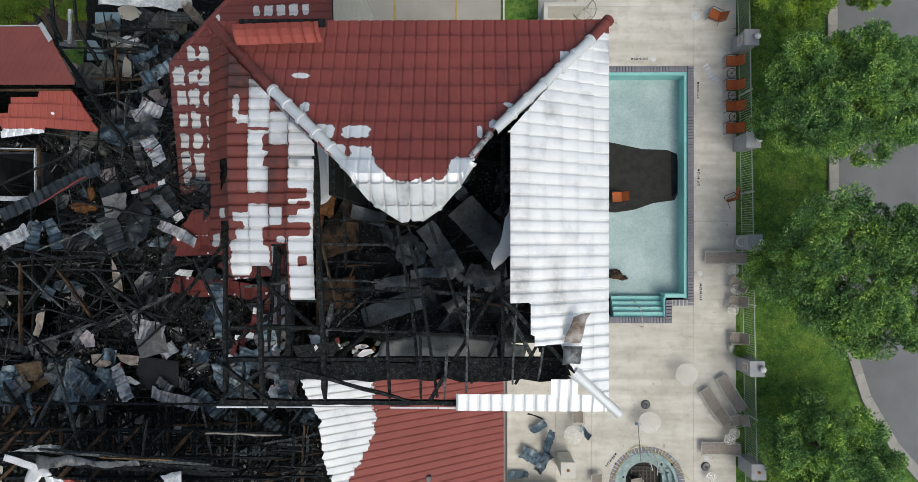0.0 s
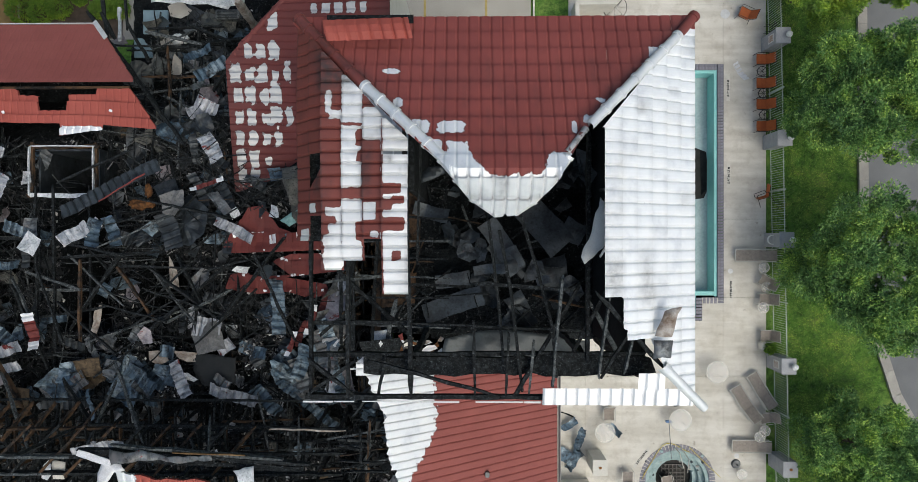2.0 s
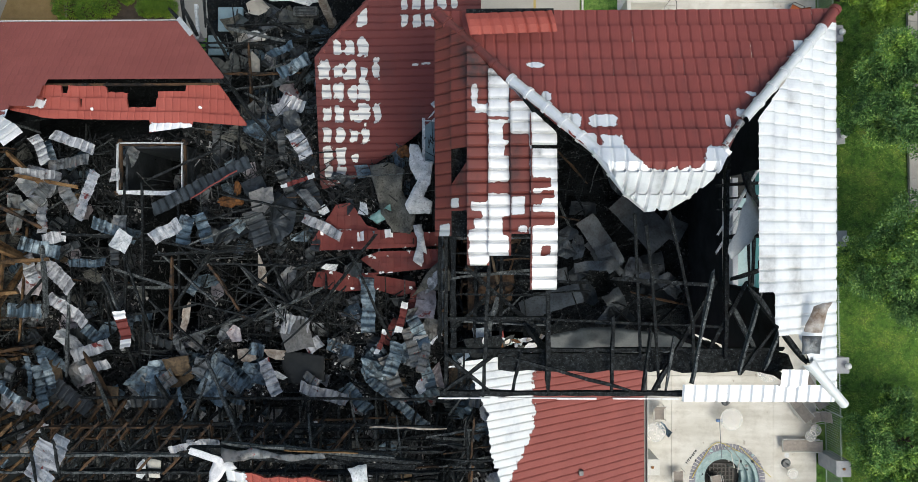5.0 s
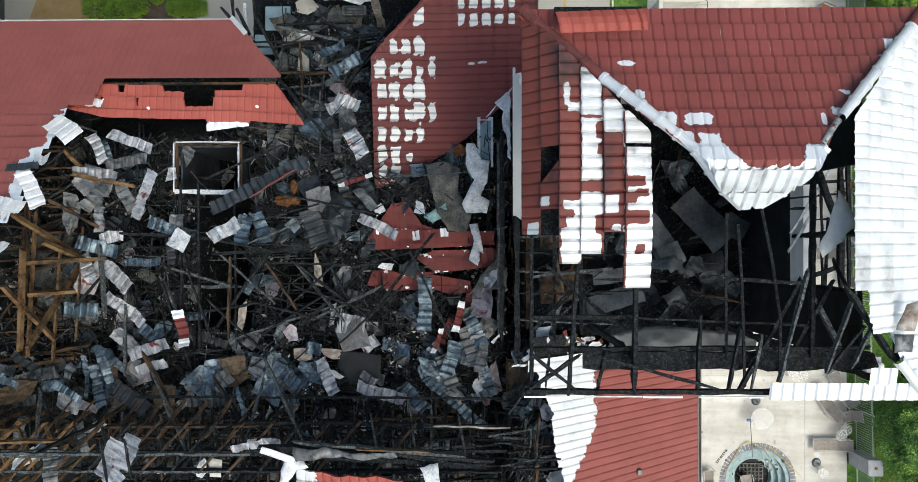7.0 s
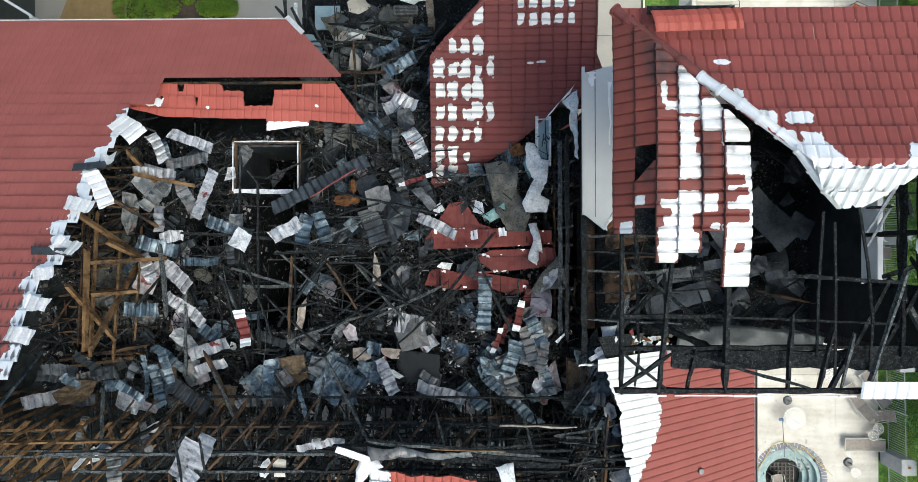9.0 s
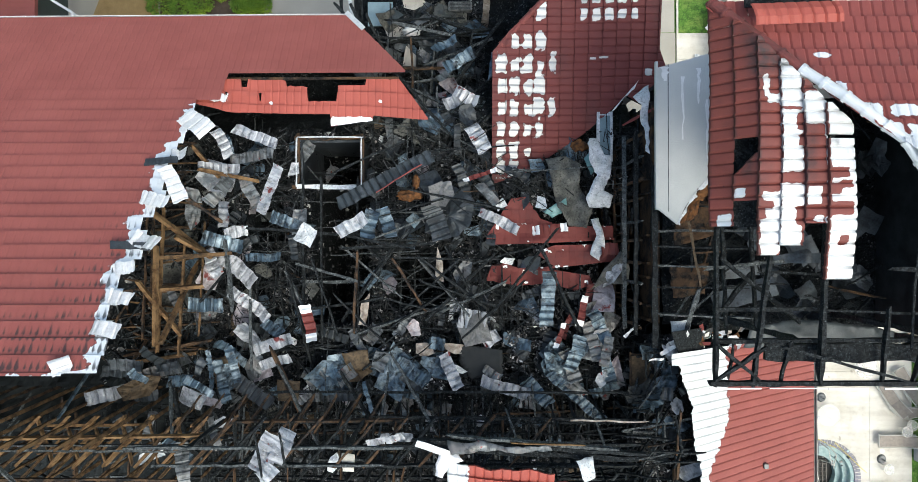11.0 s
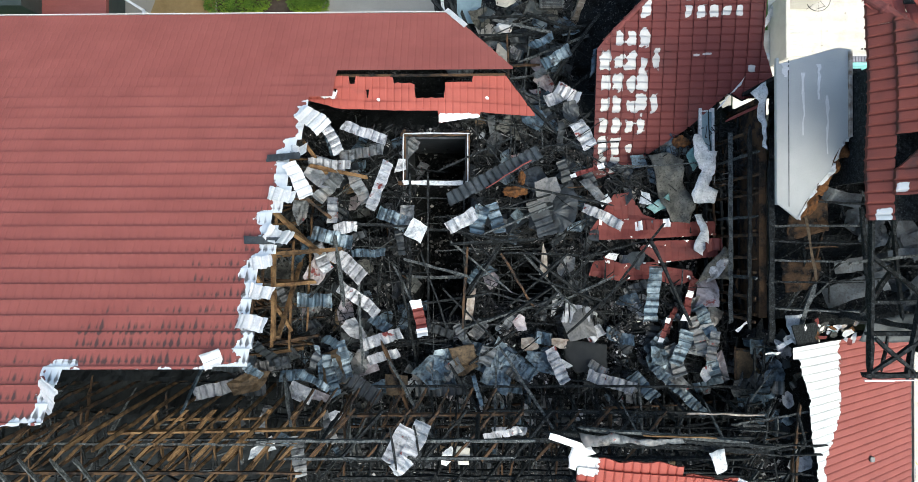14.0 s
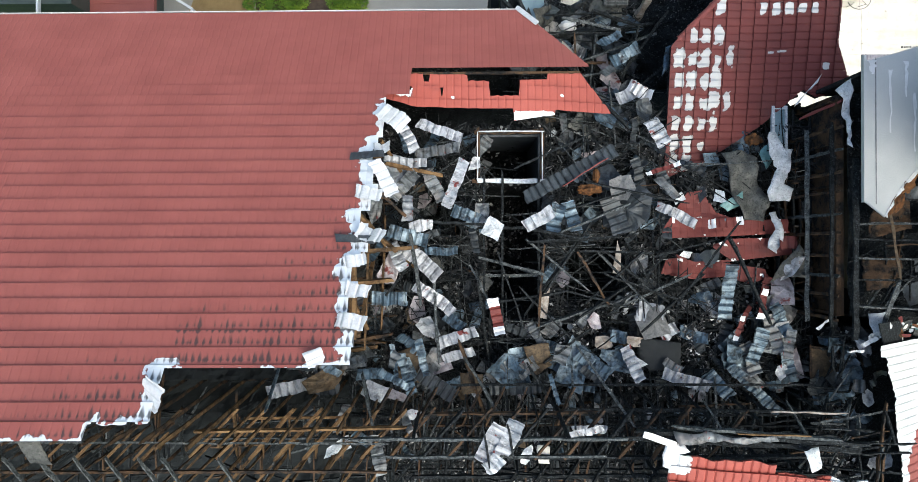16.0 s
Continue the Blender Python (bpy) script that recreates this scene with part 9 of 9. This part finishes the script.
tape = thing("yellow_hose", "loose yellow hose draped over the hot tub rim", "hose", place=tub_c)
line = [(1.85 * math.cos(t) * (1 - 0.10 * math.sin(3 * t)), 1.85 * math.sin(t) * (1 - 0.12 * math.cos(5 * t)), 0.05 + 0.03 * math.sin(7 * t)) for t in [1.25 + 0.12 * q for q in range(16)]]
tube_frame(line, 0.018, YELLOW_TAPE, tape, "hose")
tube_frame([(0.6, 1.8, 0.05), (0.95, 1.45, 0.06), (1.5, 0.9, 0.08), (2.2, 0.25, 0.03)], 0.016, YELLOW_TAPE, tape, "hose_end")
tub_rnd = random.Random(31)
for k in range(26):
    t, r = tub_rnd.uniform(0.3, 3.0), tub_rnd.uniform(0.9, 1.95)
    place = Vector((tub_c.x + r * math.cos(t), tub_c.y + r * math.sin(t), 0.03 if r > 1.66 else -0.3 if r > 1.45 else -0.33 if r > 1.2 else -0.57))
    lump("tub_rubble", place, (tub_rnd.uniform(0.03, 0.1), tub_rnd.uniform(0.03, 0.08), 0.03), (POOLFLOOR, KERB, DARKM)[k % 3], "piece of broken plaster in the hot tub", "rubble", 60 + k)
# fence with pillars
pickets = boxes(((-0.009, -0.009, 0.08), (0.009, 0.009, 1.75)))
picket_me = bpy.data.meshes.new("picket")
pickets.to_mesh(picket_me)
pickets.free()
picket_me.materials.append(FENCE)
PILLARS = [(14.05, 14.9), (14.17, 9.87), (14.25, 4.9), (14.33, -0.07), (14.43, -6.2), (14.51, -11.2), (14.6, -16.5)]
for (xa, ya), (xb, yb) in zip(PILLARS, PILLARS[1:]):
    a, b = Vector((xa, ya - 0.36, 0)), Vector((xb, yb + 0.36, 0))
    fence = thing("fence_panel", "pale green metal picket fence panel", "fence", "fence panels", place=a)
    d = b - a
    turn = math.degrees(math.atan2(d.y, d.x))
    for z in (0.18, 1.62):
        o = part("rail", boxes(((0, -0.015, z - 0.018), (d.length, 0.015, z + 0.018))), FENCE, fence)
        o.matrix_basis = pose(0, 0, 0, 0, 0, turn)
    n = int(d.length / 0.115)
    for k in range(n):
        o = new("picket", picket_me)
        o.parent = fence
        o.location = d * ((k + 0.5) / n)
    for k in (1,):
        o = part("post", boxes(((-0.03, -0.03, 0), (0.03, 0.03, 1.8))), FENCE, fence)
        o.location = d * 0.5
for k, (x, y) in enumerate(PILLARS + [(5.3, -11.15)]):
    pl = thing("fence_pillar", "grey stucco fence pillar with a white globe lamp" if k not in (5, 7) else "grey stucco fence pillar with a rusted lamp stub", "pillar", "fence pillars", place=(x, y, 0))
    part("shaft", soft_box((-0.33, -0.36, 0), (0.33, 0.36, 1.78), 0.015), STUCCO if k != 7 else CREAM, pl)
    part("cap", soft_box((-0.36, -0.39, 1.78), (0.36, 0.39, 1.86), 0.015), STUCCO if k != 7 else CREAM, pl)
    if k not in (5, 7):
        bm = bmesh.new()
        bmesh.ops.create_uvsphere(bm, u_segments=20, v_segments=12, radius=0.155)
        o = part("globe", bm, GLOBE, pl, "white globe lamp", True)
        o.location = (0.2, 0, 2.06)
        tube_frame([(0.2, 0, 1.86), (0.2, 0, 1.94)], 0.05, STEEL, pl, "lamp_socket")
    else:
        part("lamp_stub", soft_box((-0.07, -0.06, 1.86), (0.07, 0.06, 1.92), 0.02), RUST, pl, "rusted lamp stub")
    if k in (1, 4):
        part("notice", boxes(((-0.345, -0.2, 0.9), (-0.332, 0.2, 1.55))), WHITE, pl, "white notice board")
        part("notice_lines", boxes(*[((-0.350, -0.15, 0.98 + 0.1 * q), (-0.347, 0.15, 1.02 + 0.1 * q)) for q in range(5)]), RUST, pl)
# low wall and dark sheets dumped beside the hotel
o = part("low_wall", soft_box((2.3, -12.6, 0), (5.0, -12.3, 1.2), 0.02), CREAM)
tagged(o, "low cream stucco wall by the pool gate", "wall", kind="structure")
strew([(4.0, -9.45, 0.25, 0.9, 0.5, 35, 0), (6.35, -9.75, 0.1, 0.8, 0.45, -45, 0), (4.5, -10.3, 0.5, 1.7, 0.5, 80, 20), (3.7, -11.0, 0.3, 1.3, 0.8, 150, 5), (4.3, -11.3, 0.2, 1.2, 0.6, 60, 8), (2.9, -11.9, 0.3, 1.2, 0.5, 3, 0)], SLATE, "dark blue-grey metal sheet fallen on the deck", "fallen_sheet", "sheet metal", "sheets on the deck", seed=600, ribbed=False, bend=0.14, torn=0.10)
strew([(12.8, 8.55, -0.02, 1.05, 0.36, -58, 0)], PALE, "pale ribbed panel blown onto the deck", "fallen_sheet", "sheet metal", "sheets on the deck", seed=640, bend=0.03)
strew([(3.9, -9.0, 0.03, 0.9, 0.12, -20, 0)], CHAR, "charred board on the deck", "charred_board", "board", "boards on the deck", seed=650, ribbed=False)

# ---- planting ----


def leaf_material(name, dark, mid, light):
    m, n, l, b = mat(name, 0.55)
    g = n.new("ShaderNodeNewGeometry")
    info = n.new("ShaderNodeObjectInfo")
    col = ramp(n, l, g.outputs["Random Per Island"], [(0.0, dark), (0.55, mid), (1.0, light)])
    col = mix(n, l, 0.3, col, ramp(n, l, info.outputs["Random"], [(0, (0.75, 0.75, 0.75)), (1, (1, 1, 1))]), "MULTIPLY")
    # clump-scale light and shade put into the leaf colour; yellower patches as young growth
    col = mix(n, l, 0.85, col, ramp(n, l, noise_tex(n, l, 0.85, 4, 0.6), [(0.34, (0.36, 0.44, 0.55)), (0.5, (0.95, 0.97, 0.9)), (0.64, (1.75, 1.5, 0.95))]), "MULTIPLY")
    l.new(col, b.inputs["Base Color"])
    b.inputs["Specular IOR Level"].default_value = 0.3
    return m


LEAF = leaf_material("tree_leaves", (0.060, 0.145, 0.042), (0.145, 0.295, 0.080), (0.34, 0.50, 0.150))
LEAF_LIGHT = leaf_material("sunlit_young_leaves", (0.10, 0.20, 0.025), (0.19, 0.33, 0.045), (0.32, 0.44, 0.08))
BLADE = leaf_material("grass_blades", (0.07, 0.17, 0.02), (0.14, 0.30, 0.04), (0.30, 0.38, 0.10))
BARK = plain("grey_bark", (0.07, 0.055, 0.045), (0.14, 0.115, 0.095), 6, 0.9, 0, 0.9, 30, 0.02)


def leaves(points, size, rnd):
    verts, faces = [], []
    for p, out in points:
        s = size * rnd.uniform(0.6, 1.35)
        d = (out + Vector((rnd.uniform(-1, 1), rnd.uniform(-1, 1), rnd.uniform(-0.5, 0.9)))).normalized()
        side = d.cross(Vector((rnd.uniform(-1, 1), rnd.uniform(-1, 1), rnd.uniform(0.2, 1)))).normalized()
        b0 = len(verts)
        nrm = d.cross(side) * s * 0.15
        verts += [p - d * s * 0.5, p + side * s * 0.27 + nrm, p + d * s * 0.6, p - side * s * 0.27 + nrm]
        faces.append((b0, b0 + 1, b0 + 2, b0 + 3))
    return verts, faces


def tree(place, radius, height, seed, count, material=LEAF, label="round-crowned broadleaf tree with dense green foliage"):
    rnd = random.Random(seed)
    ob = thing("tree", label, "tree", "trees along the road", place=place)
    bm = bmesh.new()
    top = height * 0.55
    bar(bm, (0, 0, -0.15), (0.05, 0.03, top * 0.9), 0.17, 12, 0.09)
    for k in range(9):
        t = 2 * math.pi * k / 9 + rnd.uniform(-0.3, 0.3)
        z0 = top * rnd.uniform(0.5, 1.0)
        r = radius * rnd.uniform(0.45, 0.8)
        bar(bm, (0, 0, z0), (r * math.cos(t), r * math.sin(t), z0 + rnd.uniform(0.6, 1.9)), 0.07, 7, 0.015)
    part("trunk", bm, BARK, ob)
    mid = height * 0.58
    clumps = []
    for k in range(230):
        t, u = rnd.uniform(0, 2 * math.pi), rnd.random() ** 0.5
        lean = 1.04 + 0.13 * math.sin(2 * t + seed) + 0.10 * math.sin(5 * t + seed * 2)
        r = radius * 0.88 * u * lean
        z = mid + (height - mid - 0.7) * math.sqrt(max(0, 1 - (r / (radius * 1.02)) ** 2)) * rnd.uniform(0.62, 1.0) + 1.9 * noise.noise((r * math.cos(t) * 0.75, r * math.sin(t) * 0.75, seed * 3.3)) - (1.2 * u if rnd.random() < 0.35 else 0)
        clumps.append((Vector((r * math.cos(t), r * math.sin(t), z)), radius * rnd.choice((0.07, 0.10, 0.14, 0.20))))
    pts = []
    for k in range(count):
        c, cr = rnd.choice(clumps)
        v = Vector((rnd.gauss(0, 1), rnd.gauss(0, 1), rnd.gauss(0.25, 0.8))).normalized()
        pts.append((c + Vector((v.x, v.y, v.z * 0.75)) * cr * rnd.uniform(0.55, 1.08), v))
    v, f = leaves(pts, 0.118, rnd)
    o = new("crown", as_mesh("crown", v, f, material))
    o.parent = ob
    return ob


tree((17.6, 6.55, 0), 3.5, 6.9, 1, 125000)
tree((17.9, -1.45, 0), 3.8, 7.2, 2, 145000)
tree((17.35, -10.0, 0), 2.85, 5.4, 3, 90000)
tree((15.3, 12.2, 0), 2.2, 5.0, 4, 36000, LEAF_LIGHT, "young broadleaf tree with light green foliage")
tree((19.0, 13.2, 0), 2.4, 5.4, 5, 36000, LEAF_LIGHT, "young broadleaf tree with light green foliage")
tree((17.4, -16.2, 0), 3.0, 6.2, 6, 9000)
tree((17.4, 20.5, 0), 3.0, 6.2, 7, 4000)

g_rnd = random.Random(77)
verts, faces = [], []
for k in range(52000):
    x, y = g_rnd.uniform(14.55, 19.9), g_rnd.uniform(-13.5, 13.5)
    edge = 18.75 if y > 1 else 18.8 + max(0, (1 - y)) ** 1.6 * 0.055
    if x > edge - 0.1:
        continue
    h, w, t = g_rnd.uniform(0.03, 0.11), 0.012, g_rnd.uniform(0, 6.28)
    c, s = math.cos(t), math.sin(t)
    b0 = len(verts)
    verts += [(x - w * c, y - w * s, -0.12), (x + w * c, y + w * s, -0.12), (x - s * h * 0.9, y + c * h * 0.9, -0.12 + h)]
    faces.append((b0, b0 + 1, b0 + 2))
tagged(new("grass", as_mesh("grass", verts, faces, BLADE)), "short green lawn grass", "grass", kind="stuff")


def shrub(place, r, h, seed, label, material=LEAF_LIGHT, count=2600, size=0.09):
    rnd = random.Random(seed)
    ob = thing("shrub", label, "shrub", "garden shrubs", place=place)
    bm = bmesh.new()
    for k in range(5):
        t = 1.26 * k
        bar(bm, (0, 0, -0.1), (r * 0.5 * math.cos(t), r * 0.5 * math.sin(t), h * 0.6), 0.02, 6, 0.008)
    part("stem", bm, BARK, ob)
    pts = []
    for k in range(count):
        v = Vector((rnd.gauss(0, 1), rnd.gauss(0, 1), abs(rnd.gauss(0, 1)))).normalized()
        bumpy = 1 + 0.25 * noise.noise(v * 2.5 + Vector((seed, 0, 0)))
        pts.append((Vector((v.x * r, v.y * r, v.z * h)) * bumpy * rnd.uniform(0.75, 1.03), v))
    v, f = leaves(pts, size, rnd)
    o = new("foliage", as_mesh("foliage", v, f, material))
    o.parent = ob


for k, (x, y, r) in enumerate(((-24.3, 11.9, 0.75), (-23.2, 11.7, 0.7), (-22.3, 12.0, 0.65), (-24.6, 12.9, 0.7), (-23.3, 12.8, 0.6), (-21.2, 12.4, 0.35))):
    shrub((x, y, 0), r, 0.8, 20 + k, "clipped yellow-green garden shrub")
for k in range(5):
    shrub((-20.2 + 0.28 * k, 11.9 + 0.15 * (k % 2), 0), 0.55, 0.5, 40 + k, "low clipped green hedge plant", LEAF_LIGHT, 1600, 0.08)
shrub((14.1, -5.5, 0.3), 0.28, 0.5, 60, "potted leafy plant beside the pillar", LEAF_LIGHT, 300, 0.2)
o = part("plant_pot", soft_box((13.65, -5.6, 0), (13.95, -5.25, 0.45), 0.03), CREAM)
tagged(o, "cream square plant pot", "pot")

# north-west: porch of the next wing below the eaves
porch = thing("porch", "lower wing with dark green fascia and red tile roof", "building", place=(-28, 10, 0))
part("porch_roof", boxes(((-1.2, -1.3, 7.0), (1.5, 5, 7.2))), RED_PALE, porch)
for q in range(5):
    part("roof_course", boxes(((-1.2, -1.3 + 0.38 * q, 7.2), (1.5, -0.94 + 0.38 * q, 7.22 + 0.01 * (q % 2)))), RED_PALE, porch)
part("porch_wall", boxes(((-5.5, -1.0, 0), (-1.2, 5, 8.6))), GREEN_DARK, porch, "dark green cladding")
part("fascia", boxes(((-2.5, -1.4, 8.6), (-2.42, 5, 8.8))), WHITE, porch, "white corner post")
gut2 = bmesh.new()
box(gut2, (-0.85, -0.05, 0), (0.85, 0.05, 0.12), between((1.55, 0.15, 7.1), (3.1, -0.8, 7.1)))
part("gutter", gut2, WHITE, porch, "white slanting gutter")
part("downpipe", boxes(((3.0, -0.9, 0), (3.12, -0.78, 7.2))), WHITE, porch, "white downpipe")

# court north of the tower: cream plant enclosure and loose bits
enc = thing("plant_enclosure", "cream walled plant enclosure with a louvred gate", "enclosure", place=(5.0, 9.7, 0))
part("wall", soft_box((-0.9, -1.3, 0), (-0.7, 1.9, 1.9), 0.02), CREAM, enc)
part("return_wall", soft_box((-0.7, 1.7, 0), (1.1, 1.9, 1.9), 0.02), CREAM, enc)
for q in range(9):
    part("louvre", boxes(((-0.6, -0.9 + 0.2 * q, 1.3), (0.1, -0.8 + 0.2 * q, 1.36))), WHITE, enc)
strew([(3.75, 8.95, 0.08, 1.3, 0.45, -4, 0), (3.9, 10.9, 0.3, 1.2, 0.3, 60, 0)], PALE, "pale metal panel blown onto the court", "fallen_sheet", "sheet metal", "sheets on the court", seed=660)
